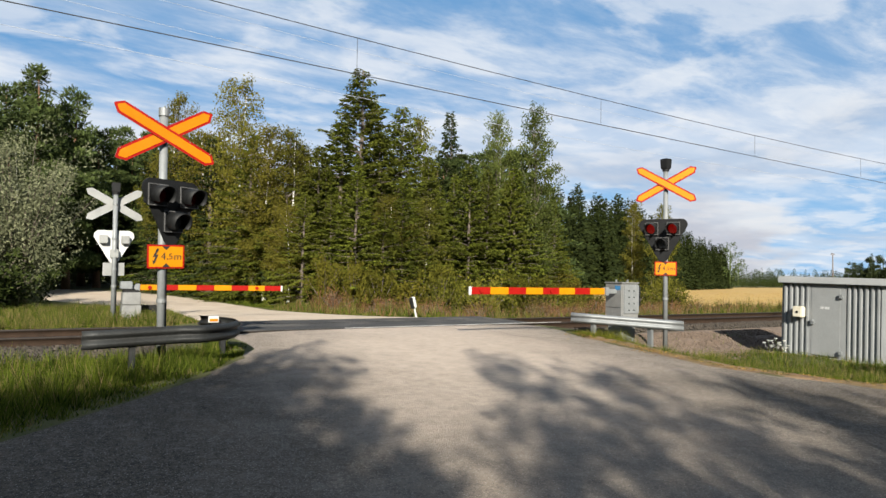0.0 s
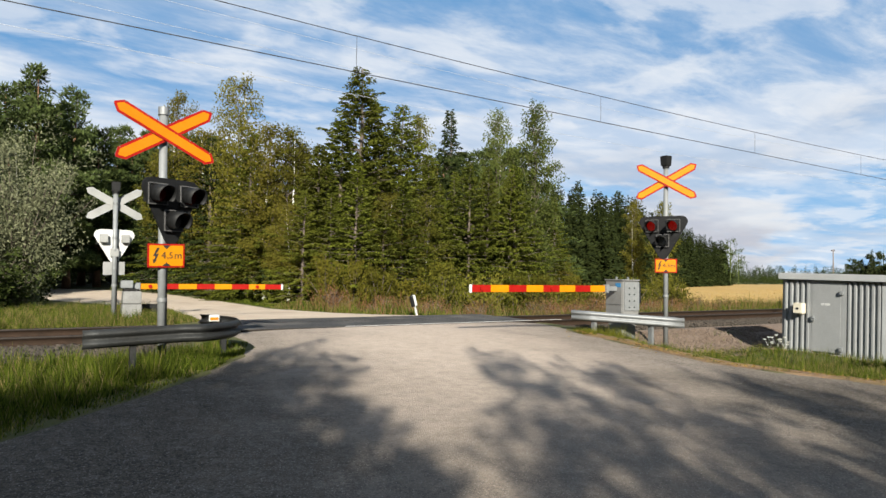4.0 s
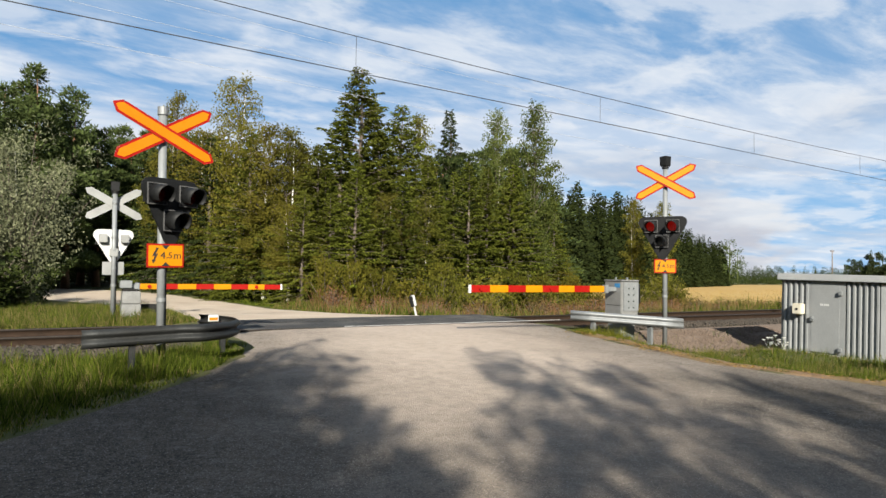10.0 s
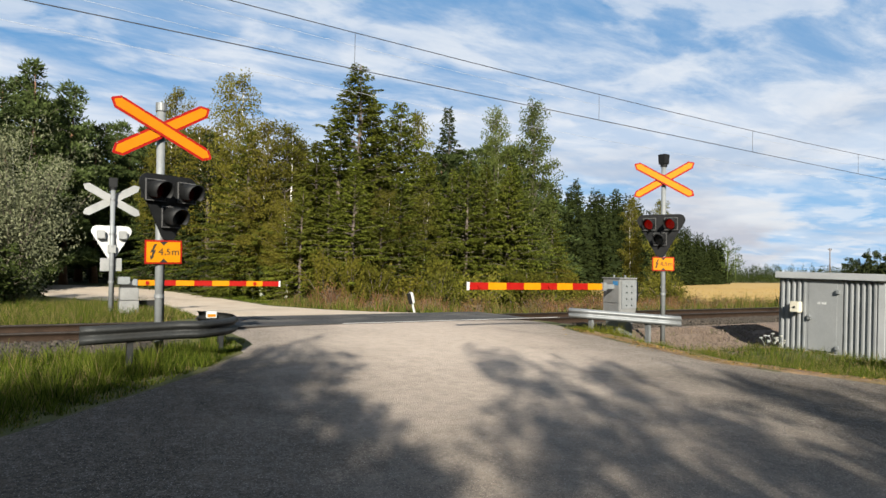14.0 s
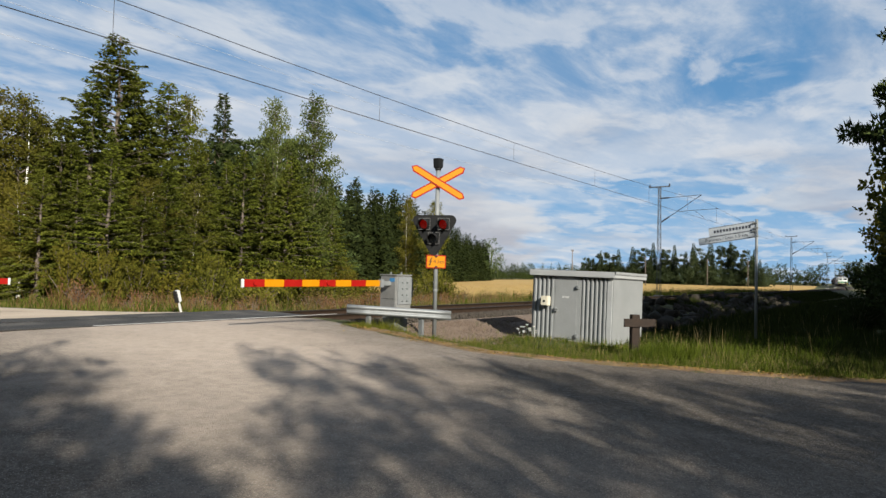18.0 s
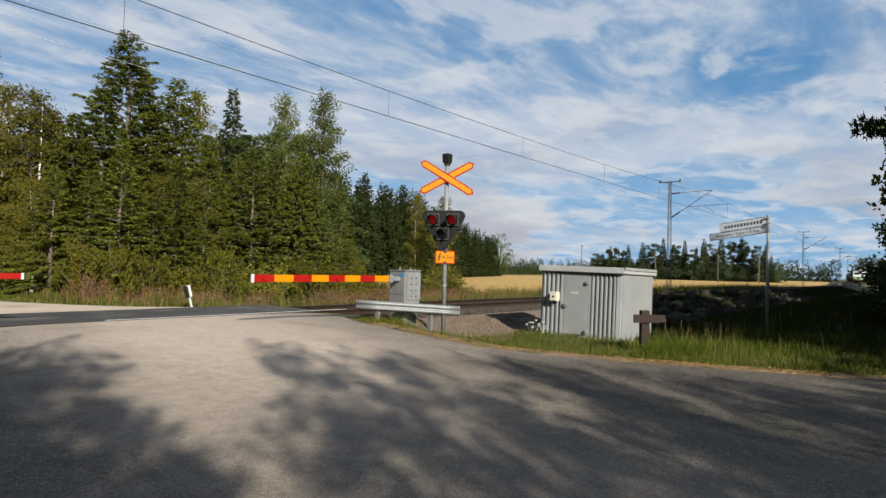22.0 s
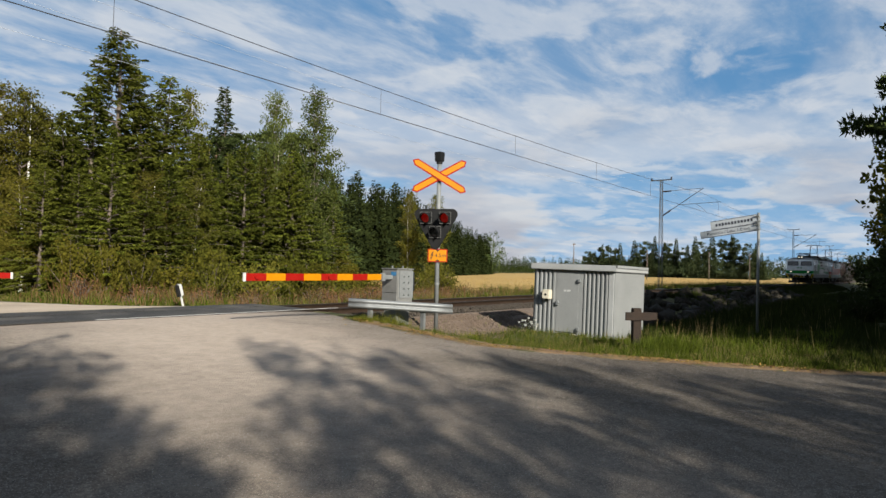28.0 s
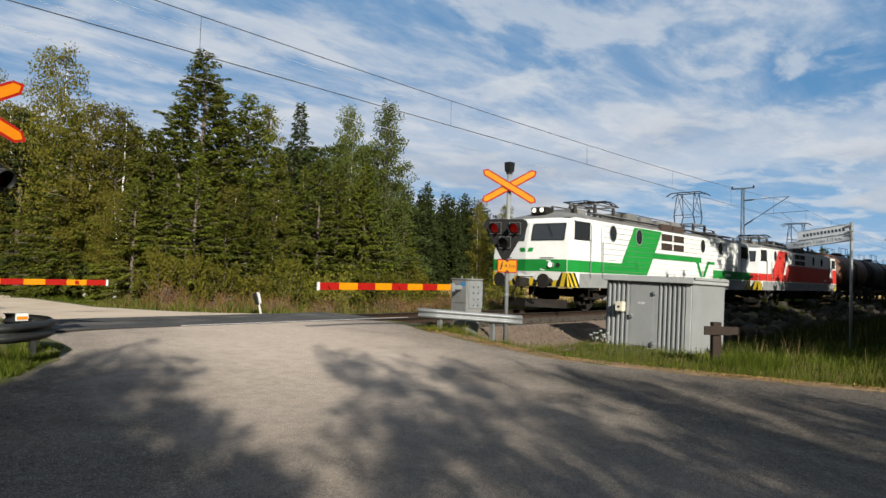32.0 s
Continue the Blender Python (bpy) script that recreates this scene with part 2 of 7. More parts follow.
RUST = surface("rusty_steel", (0.014, 0.009, 0.006), (0.030, 0.019, 0.013), 7, 0.8, 0.0, 0.2, 60, spec=0.1)
# the grazing reflection of dark woods is put into this colour
RAIL_TOP = surface("rail_steel_dark_reflection", (0.014, 0.011, 0.009), (0.030, 0.024, 0.020), 8, 0.55, 0.3, 0.05, 60)
SLEEPER = surface("concrete_sleeper", (0.09, 0.075, 0.062), (0.15, 0.128, 0.108), 6, 0.9, 0, 0.2, 50, dirt=(0.098, 0.068, 0.045))
PAD_GRAVEL = surface("brown_crushed_stone", (0.060, 0.044, 0.034), (0.150, 0.114, 0.088), 8.0, 0.92, 0, 0.3, 60, dirt=(0.085, 0.058, 0.040))
# rock with greenish patches, its colour darkened to hold the bank's shade
SHADE_DARK_ROCK = surface("shade_darkened_rock", (0.008, 0.0075, 0.006), (0.045, 0.038, 0.030), 3.0, 0.92, 0, 0.5, 30, dirt=(0.016, 0.018, 0.007), dirt_scale=2.0, dirt_amount=0.6, spec=0.08)
STONE = surface("crushed_granite", (0.019, 0.016, 0.013), (0.070, 0.060, 0.050), 9.0, 0.9, 0, 0.25, 60, dirt=(0.075, 0.058, 0.045), spec=0.1)
WIRE = surface("dark_copper_wire", (0.03, 0.03, 0.032), (0.06, 0.06, 0.06), 3, 0.5, 0.4, 0, 60)
WIRE_PALE = surface("aluminium_wire", (0.35, 0.36, 0.38), (0.45, 0.46, 0.48), 3, 0.5, 0.4, 0, 60)
INSULATOR = surface("dark_porcelain", (0.022, 0.018, 0.016), (0.042, 0.034, 0.030), 3, 0.3, 0, 0, 60)
BARK_PINE = surface("pine_bark", (0.11, 0.065, 0.04), (0.22, 0.12, 0.065), 5, 0.95, 0, 0.8, 18)
BARK_SPRUCE = surface("grey_brown_bark", (0.075, 0.06, 0.048), (0.14, 0.115, 0.095), 6, 0.95, 0, 0.7, 18)
BARK_BIRCH = surface("white_birch_bark", (0.55, 0.53, 0.49), (0.72, 0.70, 0.66), 3, 0.8, 0, 0.2, 18, dirt=(0.05, 0.045, 0.04), dirt_scale=4, dirt_amount=0.85)
BARK_ASPEN = surface("grey_green_aspen_bark", (0.22, 0.22, 0.17), (0.36, 0.35, 0.29), 4, 0.9, 0, 0.3, 18)
LEAF_SPRUCE = foliage("spruce_needles", (0.007, 0.012, 0.003), (0.032, 0.041, 0.009), (0.020, 0.028, 0.008), 0.15)
LEAF_LARCH = foliage("light_conifer_needles", (0.008, 0.013, 0.002), (0.108, 0.126, 0.015), (0.076, 0.080, 0.011), 0.2)
LEAF_PINE = foliage("pine_needles", (0.016, 0.028, 0.008), (0.070, 0.088, 0.024), (0.044, 0.060, 0.020), 0.2)
LEAF_FAR = foliage("dark_pine_needles", (0.014, 0.024, 0.010), (0.050, 0.060, 0.022), (0.026, 0.036, 0.016), 0.1)
LEAF_BIRCH = foliage("birch_leaves", (0.014, 0.019, 0.003), (0.128, 0.128, 0.019), (0.112, 0.094, 0.014), 0.3)
LEAF_ASPEN = foliage("aspen_leaves", (0.022, 0.036, 0.007), (0.115, 0.132, 0.032), (0.072, 0.085, 0.020), 0.3)
LEAF_WILLOW = foliage("silvery_willow_leaves", (0.052, 0.060, 0.030), (0.172, 0.178, 0.104), (0.125, 0.128, 0.078), 0.25)
LEAF_BUSH = foliage("shrub_leaves", (0.014, 0.024, 0.004), (0.095, 0.104, 0.013), (0.110, 0.084, 0.011), 0.3)
GRASS = foliage("mixed_green_grass", (0.010, 0.022, 0.003), (0.112, 0.138, 0.016), None, 0.4)
# brighter and yellower than the mixed grass
GRASS_WARM = foliage("yellowish_verge_grass", (0.020, 0.030, 0.003), (0.175, 0.172, 0.022), None, 0.35)
# darker copy of the grass, with the bank's shade put into its colour
GRASS_SHADE_DARK = foliage("shade_darkened_grass", (0.006, 0.010, 0.002), (0.036, 0.044, 0.008), None, 0.15)
GRASS_DRY = foliage("dry_brown_grass", (0.132, 0.099, 0.043), (0.251, 0.191, 0.086), None, 0.35)
WEED_RED = foliage("withered_reddish_weeds", (0.070, 0.036, 0.018), (0.21, 0.110, 0.055), None, 0.3)
WEED_DULL = foliage("fading_weeds", (0.045, 0.034, 0.012), (0.15, 0.105, 0.040), None, 0.3)
STRAW = foliage("ripe_straw", (0.27, 0.178, 0.060), (0.41, 0.29, 0.112), None, 0.3)
LEAF_FALLEN = foliage("fallen_yellow_leaves", (0.10, 0.060, 0.018), (0.32, 0.20, 0.062), None, 0.2)
FLOWER = foliage("white_umbels", (0.6, 0.6, 0.55), (0.75, 0.75, 0.7), None, 0.3)


# ---- mesh tools ----
class Geo:
    """Collects faces of one mesh."""

    def __init__(self):
        self.v, self.f = [], []

    def add(self, verts, faces):
        k = len(self.v)
        self.v += [tuple(p) for p in verts]
        self.f += [tuple(i + k for i in q) for q in faces]
        return self

    def box(self, c, s, m=None):
        x, y, z = (a / 2 for a in s)
        vs = [Vector((c[0] + sx * x, c[1] + sy * y, c[2] + sz * z)) for sz in (-1, 1) for sy in (-1, 1) for sx in (-1, 1)]
        if m is not None:
            vs = [m @ p for p in vs]
        return self.add(vs, [(0, 2, 3, 1), (4, 5, 7, 6), (0, 1, 5, 4), (2, 6, 7, 3), (0, 4, 6, 2), (1, 3, 7, 5)])

    def tube(self, pts, radii, n=10, cap=True):
        pts = [Vector(p) for p in pts]
        if not isinstance(radii, (list, tuple)):
            radii = [radii] * len(pts)
        vs, fs = [], []
        side = None
        for i, p in enumerate(pts):
            d = (pts[min(i + 1, len(pts) - 1)] - pts[max(i - 1, 0)])
            d = d.normalized() if d.length > 1e-9 else Vector((0, 0, 1))
            if side is None:
                side = d.orthogonal().normalized()
            else:
                side = (side - d * side.dot(d)).normalized()
            up = d.cross(side)
            for k in range(n):
                a = 2 * math.pi * k / n
                vs.append(p + (side * math.cos(a) + up * math.sin(a)) * radii[i])
        for i in range(len(pts) - 1):
            for k in range(n):
                k2 = (k + 1) % n
                fs.append((i * n + k, i * n + k2, (i + 1) * n + k2, (i + 1) * n + k))
        if cap:
            fs.append(tuple(range(n - 1, -1, -1)))
            fs.append(tuple((len(pts) - 1) * n + k for k in range(n)))
        return self.add(vs, fs)

    def plate(self, poly, t, m=None):
        """A flat outline in x, z, of thickness t in y (from 0 to t)."""
        n = len(poly)
        vs = [Vector((x, 0, z)) for x, z in poly] + [Vector((x, t, z)) for x, z in poly]
        if m is not None:
            vs = [m @ p for p in vs]
        fs = [tuple(range(n)), tuple(range(2 * n - 1, n - 1, -1))]
        fs += [(i, i + n, (i + 1) % n + n, (i + 1) % n) for i in range(n)]
        return self.add(vs, fs)

    def panel(self, quad, t):
        """Four corners in space, thickened by t along their normal."""
        q = [Vector(p) for p in quad]
        nrm = (q[1] - q[0]).cross(q[3] - q[0]).normalized() * t
        return self.add(q + [p + nrm for p in q], [(3, 2, 1, 0), (4, 5, 6, 7), (0, 1, 5, 4), (1, 2, 6, 5), (2, 3, 7, 6), (3, 0, 4, 7)])

    def mesh(self, name, bevel=0.0, smooth=False):
        me = bpy.data.meshes.new(name)
        me.from_pydata(self.v, [], self.f)
        bm = bmesh.new()
        bm.from_mesh(me)
        bmesh.ops.recalc_face_normals(bm, faces=bm.faces)
        if bevel:
            es = [e for e in bm.edges if len(e.link_faces) == 2 and e.calc_face_angle(0) > 0.6]
            bmesh.ops.bevel(bm, geom=es, offset=bevel, segments=2, affect="EDGES", clamp_overlap=True)
        for f in bm.faces:
            f.smooth = smooth and len(f.verts) <= 4
        bm.to_mesh(me)
        bm.free()
        return me


def part(name, geo, material, parent=None, label="", bevel=0.0, smooth=False, at=None):
    """One mesh object under a thing or a part."""
    me = geo.mesh(name, bevel, smooth) if isinstance(geo, Geo) else geo
    if not me.materials:
        me.materials.append(material)
    ob = new(name, me)
    if parent:
        ob.parent = parent
    if at is not None:
        ob.matrix_basis = at
    if label:
        tagged(ob, label)
    return ob


def thing(name, label, category, m=None, group="", kind=""):
    ob = new(name)
    ob.empty_display_size = 0.3
    tagged(ob, label, category, group, kind)
    if m is not None:
        ob.matrix_basis = m
    return ob


def fast_mesh(name, verts, faces, material, smooth=False):
    """A mesh from number arrays; faces all of one size."""
    verts, faces = np.asarray(verts, np.float32), np.asarray(faces, np.int32)
    me = bpy.data.meshes.new(name)
    me.vertices.add(len(verts))
    me.vertices.foreach_set("co", verts.ravel())
    k = faces.shape[1]
    me.loops.add(faces.size)
    me.loops.foreach_set("vertex_index", faces.ravel())
    me.polygons.add(len(faces))
    me.polygons.foreach_set("loop_start", np.arange(0, faces.size, k, dtype=np.int32))
    if smooth:
        me.polygons.foreach_set("use_smooth", np.ones(len(faces), bool))
    me.update(calc_edges=True)
    if material:
        me.materials.append(material)
    return me


def text_mesh(body, size, name="lettering"):
    cu = bpy.data.curves.new(name, "FONT")
    cu.body, cu.size, cu.align_x, cu.align_y, cu.extrude = body, size, "CENTER", "CENTER", 0.001
    ob = bpy.data.objects.new(name, cu)
    me = bpy.data.meshes.new_from_object(ob)
    bpy.data.objects.remove(ob)
    return me


# ---- the lie of the land ----
RAIL_Z = 0.03
TRACK_Y = 12.84


def track_y(x):
    """The track runs straight past the crossing and bends slightly away far off."""
    x = np.asarray(x, float)
    bend = np.clip(x, 110, 260) - 110
    return TRACK_Y + 3.7e-4 * bend ** 2 + np.clip(x - 260, 0, None) * 0.111


ROAD_LEFT = ([-40, -25, -8, 0, 3, 6.06, 7.19, 8.04, 9.28, 10.33, 11.84, 14.6, 22.7, 26.5, 29.2, 33.6, 40, 46, 55, 62],
             [-44, -30, -14.5, -7, -3.6, -0.3, 0.83, 1.55, 2.41, 2.76, 2.8, 2.95, 3.4, 3.2, 1.3, -0.6, -3.2, -5.6, -13, -20])
ROAD_RIGHT = ([-40, -25, -2, 0.6, 2.56, 4.1, 5.3, 6.2, 7.7, 9.1, 10.0, 11.1, 12.0, 14.6, 15.6, 18.2, 25.8, 34.5, 40, 47, 55, 62],
              [46, 32, 14.2, 12.4, 11.04, 10.1, 9.45, 9.1, 9.35, 9.5, 9.6, 10.1, 10.25, 9.9, 8.4, 7.6, 7.1, 6.2, 5.4, 2.6, -5, -12])


def road_z(y):
    return np.interp(y, [1, 10.5, 15, 24, 45], [-0.40, 0.022, 0.022, -0.25, -0.2])


def land(x, y):
    """Height of the bare ground."""
    x, y = np.asarray(x, float), np.asarray(y, float)
    d = y - (track_y(x) - TRACK_Y)
    right = np.interp(d, [-6, 2, 4, 6, 7.4, 8.4, 9.2, 10.7, 15.0, 16.4, 19, 26], [-0.5, -0.47, -0.50, -0.62, -0.85, -0.9, -0.62, -0.20, -0.20, -0.75, -0.95, -0.9])
    left = np.interp(d, [-6, 3, 6, 8.6, 9.4, 10.6, 15.0, 16.2, 20, 28, 40], [-0.5, -0.36, -0.27, -0.27, -0.34, -0.20, -0.20, -0.10, -0.12, -0.25, -0.2])
    w = np.clip((x - 6) / 6, 0, 1)
    z = left * (1 - w) + right * w
    # the shelf on which the relay hut stands, level with the road's edge
    hut = np.clip(1.7 - np.hypot((x - 14.2) / 2.8, (y - 6.6) / 2.3), 0, 1)
    z = z * (1 - hut) + hut * np.maximum(z, -0.46)
    # verges fall gently away from the road
    lo, hi = np.interp(y, *ROAD_LEFT), np.interp(y, *ROAD_RIGHT)
    off = np.maximum(np.maximum(lo - x, x - hi), 0)
    near = np.clip(1 - off / 1.8, 0, 1) * (y < 60)
    near = near * near * (3 - 2 * near)
    z = z * (1 - near) + (road_z(y) - 0.035) * near
    on = (x > lo + 0.12) & (x < hi - 0.12) & (y < 60)
    z = np.where(on, road_z(y) - 0.09, z)
    rough = 0.05 * np.sin(x * 1.7 + 1.3 * np.sin(y * 0.9)) * np.sin(y * 1.5 + np.sin(x * 0.7))
    return z + np.where(on | ((d > 10.2) & (d < 15.4)), 0, rough * np.clip(off / 2, 0, 1))


def ground_material():
    """Turf, soil and moss by noise."""
    m = surface("turf_and_soil", (0.038, 0.046, 0.013), (0.080, 0.076, 0.028), 1.4, 0.95, 0, 0.5, 30, dirt=(0.075, 0.054, 0.032), dirt_scale=0.45, dirt_amount=0.6)
    return m


def sheet(name, xs, ys, height, material):
    X, Y = np.meshgrid(xs, ys)
    Z = height(X, Y)
    v = np.stack([X, Y, Z], -1).reshape(-1, 3)
    nx, ny = len(xs), len(ys)
    i = np.arange(nx * ny).reshape(ny, nx)
    f = np.stack([i[:-1, :-1], i[:-1, 1:], i[1:, 1:], i[1:, :-1]], -1).reshape(-1, 4)
    return new(name, fast_mesh(name, v, f, material, True))


def steps(a, b, d):
    return np.arange(a, b, d)


xs = np.concatenate([[-2500, -900, -400, -200, -120], steps(-80, -12, 4), steps(-12, 32, 0.35), steps(32, 90, 2), steps(90, 400, 12), [420, 600, 1000, 2500]])
ys = np.concatenate([[-2500, -900, -400, -200, -100], steps(-60, -8, 4), steps(-8, 30, 0.35), steps(30, 70, 2), steps(70, 400, 12), [420, 600, 1000, 2500]])
ground = tagged(sheet("ground", xs, ys, land, ground_material()), "uneven green and brown turf beside the railway", "ground", kind="structure")


def road_strip(name, y0, y1, dy, inset, lift, material, label, cols=26):
    yy = np.arange(y0, y1 + 1e-6, dy)
    lo, hi = np.interp(yy, *ROAD_LEFT), np.interp(yy, *ROAD_RIGHT)
    rng = np.random.RandomState(4)
    wob = np.convolve(rng.randn(len(yy) + 8), np.ones(5) / 5, "same")[4:-4] * 0.09
    wob2 = np.convolve(rng.randn(len(yy) + 8), np.ones(5) / 5, "same")[4:-4] * 0.09
    lo, hi = lo + inset + wob, hi - inset + wob2
    u = np.linspace(0, 1, cols)
    X = lo[:, None] * (1 - u) + hi[:, None] * u
    Y = np.repeat(yy[:, None], cols, 1)
    Z = road_z(Y) + lift - 0.05 * (np.abs(u - 0.5) * 2)[None] ** 6
    v = np.stack([X, Y, Z], -1).reshape(-1, 3)
    i = np.arange(len(v)).reshape(len(yy), cols)
    f = np.stack([i[:-1, :-1], i[:-1, 1:], i[1:, 1:], i[1:, :-1]], -1).reshape(-1, 4)
    return tagged(new(name, fast_mesh(name, v, f, material, True)), label, "road", kind="structure")


def asphalt_material():
    """Worn asphalt: exposed stones, and pale gravel dust carried over from the gravel road, thickest in the wheel tracks towards the crossing."""
    m = bpy.data.materials.new("worn_dusty_asphalt")
    m.use_nodes = True
    nt = m.node_tree
    N, L = nt.nodes, nt.links
    b = N["Principled BSDF"]
    tc = N.new("ShaderNodeTexCoord")

    def noise_tex(s, d=6.0, r=0.6, dist=0.0):
        n = N.new("ShaderNodeTexNoise")
        n.inputs["Scale"].default_value, n.inputs["Detail"].default_value, n.inputs["Roughness"].default_value, n.inputs["Distortion"].default_value = s, d, r, dist
        L.new(tc.outputs["Object"], n.inputs["Vector"])
        return n.outputs["Fac"]

    def mr(src, a, c, lo=0.0, hi=1.0):
        r = N.new("ShaderNodeMapRange")
        r.interpolation_type = "SMOOTHSTEP"
        for k, val in (("From Min", a), ("From Max", c), ("To Min", lo), ("To Max", hi)):
            r.inputs[k].default_value = val
        L.new(src, r.inputs["Value"])
        return r.outputs["Result"]

    def op(kind, a, c):
        x = N.new("ShaderNodeMath")
        x.operation = kind
        for i, val in enumerate((a, c)):
            if isinstance(val, (int, float)):
                x.inputs[i].default_value = val
            else:
                L.new(val, x.inputs[i])
        return x.outputs[0]

    def mix(fac, a, c):
        x = N.new("ShaderNodeMix")
        x.data_type = "RGBA"
        L.new(fac, x.inputs[0])
        for sock, val in ((6, a), (7, c)):
            if isinstance(val, tuple):
                x.inputs[sock].default_value = (*val, 1)
            else:
                L.new(val, x.inputs[sock])
        return x.outputs[2]

    sep = N.new("ShaderNodeSeparateXYZ")
    L.new(tc.outputs["Object"], sep.inputs[0])
    vo = N.new("ShaderNodeTexVoronoi")
    vo.inputs["Scale"].default_value = 70
    L.new(tc.outputs["Object"], vo.inputs["Vector"])
    stones = mix(mr(noise_tex(55, 3, 0.7), 0.35, 0.68), (0.027, 0.023, 0.018), (0.112, 0.093, 0.074))
    stones = mix(mr(vo.outputs["Distance"], 0.10, 0.45), (0.190, 0.165, 0.140), stones)
    patch = mr(noise_tex(0.45, 8, 0.62, 0.6), 0.42, 0.62)
    base = mix(op("MULTIPLY", patch, 0.55), stones, (0.072, 0.059, 0.046))
    # streaks along the wheel tracks
    st = N.new("ShaderNodeMapping")
    st.inputs["Rotation"].default_value = (0, 0, 0.28)
    st.inputs["Scale"].default_value = (1.9, 0.45, 1.0)
    L.new(tc.outputs["Object"], st.inputs[0])
    streak = N.new("ShaderNodeTexNoise")
    streak.inputs["Scale"].default_value, streak.inputs["Detail"].default_value, streak.inputs["Roughness"].default_value = 1.0, 7.0, 0.62
    L.new(st.outputs[0], streak.inputs["Vector"])
    base = mix(mr(streak.outputs["Fac"], 0.48, 0.80), base, (0.130, 0.106, 0.083))
    # hairline cracks
    bend = N.new("ShaderNodeVectorMath")
    bend.operation = "ADD"
    wob = N.new("ShaderNodeTexNoise")
    wob.inputs["Scale"].default_value, wob.inputs["Detail"].default_value = 1.6, 5.0
    L.new(tc.outputs["Object"], wob.inputs["Vector"])
    L.new(tc.outputs["Object"], bend.inputs[0]), L.new(wob.outputs["Color"], bend.inputs[1])
    ck = N.new("ShaderNodeTexVoronoi")
    ck.feature = "DISTANCE_TO_EDGE"
    ck.inputs["Scale"].default_value = 0.42
    L.new(bend.outputs[0], ck.inputs["Vector"])
    crack = op("MULTIPLY", mr(ck.outputs["Distance"], 0.002, 0.007, 1.0, 0.0), mr(noise_tex(0.8, 4), 0.45, 0.6, 0.0, 0.8))
    base = mix(crack, base, (0.018, 0.017, 0.016))
    # dust: a tongue from the crossing towards the junction
    mid = op("ADD", op("MULTIPLY", sep.outputs["Y"], 0.28), 3.1)
    away = op("ABSOLUTE", op("SUBTRACT", sep.outputs["X"], mid), 0)
    ny = op("MULTIPLY", noise_tex(0.7, 7, 0.6, 0.8), 3.2)
    side = mr(op("SUBTRACT", op("ADD", away, ny), 1.2), 1.0, 4.4, 1.0, 0.0)
    ahead = mr(sep.outputs["Y"], 2.0, 8.0, 0.30, 1.0)
    dust = op("MULTIPLY", op("MULTIPLY", side, ahead), mr(noise_tex(6, 6, 0.65), 0.2, 0.75, 0.62, 1.0))
    dust = op("MULTIPLY", dust, mr(streak.outputs["Fac"], 0.30, 0.62, 0.88, 1.0))
    dust = op("MULTIPLY", dust, mr(noise_tex(38, 4, 0.75), 0.28, 0.60, 0.72, 1.0))
    # a paler lane towards the side road and the crossing
    edge = op("SUBTRACT", op("ADD", op("MULTIPLY", sep.outputs["X"], 0.60), sep.outputs["Y"]), op("MULTIPLY", noise_tex(0.5, 5), 1.6))
    lane = op("MULTIPLY", mr(edge, 8.5, 11.0), mr(noise_tex(3.2, 6, 0.66), 0.25, 0.7, 0.45, 0.85))
    base = mix(lane, base, (0.245, 0.207, 0.172))
    # coarse grain: pits and exposed stones
    base = mix(mr(noise_tex(26, 5, 0.8), 0.48, 0.60, 0.0, 0.75), base, (0.024, 0.021, 0.018))
    base = mix(mr(noise_tex(9, 6, 0.75), 0.50, 0.66, 0.0, 0.35), base, (0.20, 0.178, 0.152))
    pale = N.new("ShaderNodeTexVoronoi")
    pale.inputs["Scale"].default_value = 38
    L.new(tc.outputs["Object"], pale.inputs["Vector"])
    base = mix(mr(pale.outputs["Distance"], 0.10, 0.26, 0.85, 0.0), base, (0.27, 0.25, 0.225))
    col = mix(dust, base, (0.385, 0.320, 0.264))
    L.new(col, b.inputs["Base Color"])
    b.inputs["Roughness"].default_value = 0.88
    b.inputs["Specular IOR Level"].default_value = 0.12
    bp = N.new("ShaderNodeBump")
    bp.inputs["Strength"].default_value, bp.inputs["Distance"].default_value = 0.8, 0.012
    L.new(op("ADD", noise_tex(60, 3, 0.7), op("MULTIPLY", vo.outputs["Distance"], -0.6)), bp.inputs["Height"])
    L.new(bp.outputs[0], b.inputs["Normal"])
    return m


GRAVEL = surface("pale_packed_gravel", (0.31, 0.252, 0.192), (0.42, 0.352, 0.278), 0.9, 0.95, 0, 0.4, 45, dirt=(0.22, 0.175, 0.13), dirt_scale=0.5, dirt_amount=0.4)
TAR = surface("dark_crossing_asphalt", (0.026, 0.026, 0.027), (0.050, 0.049, 0.048), 1.3, 0.85, 0, 0.35, 60, dirt=(0.26, 0.235, 0.20), dirt_scale=0.7, dirt_amount=0.35)
road_strip("road", -40, 14.6, 0.4, 0.0, 0.0, asphalt_material(), "worn grey asphalt junction with pale gravel dust")
road_strip("gravel_road", 14.6, 61.8, 0.8, 0.0, 0.0, GRAVEL, "pale packed gravel road leading into the woods")


SHOULDER = surface("reddish_brown_verge_dirt", (0.085, 0.052, 0.030), (0.21, 0.140, 0.080), 5.0, 0.95, 0, 0.5, 55, dirt=(0.10, 0.085, 0.030), dirt_scale=2.2, dirt_amount=0.7)


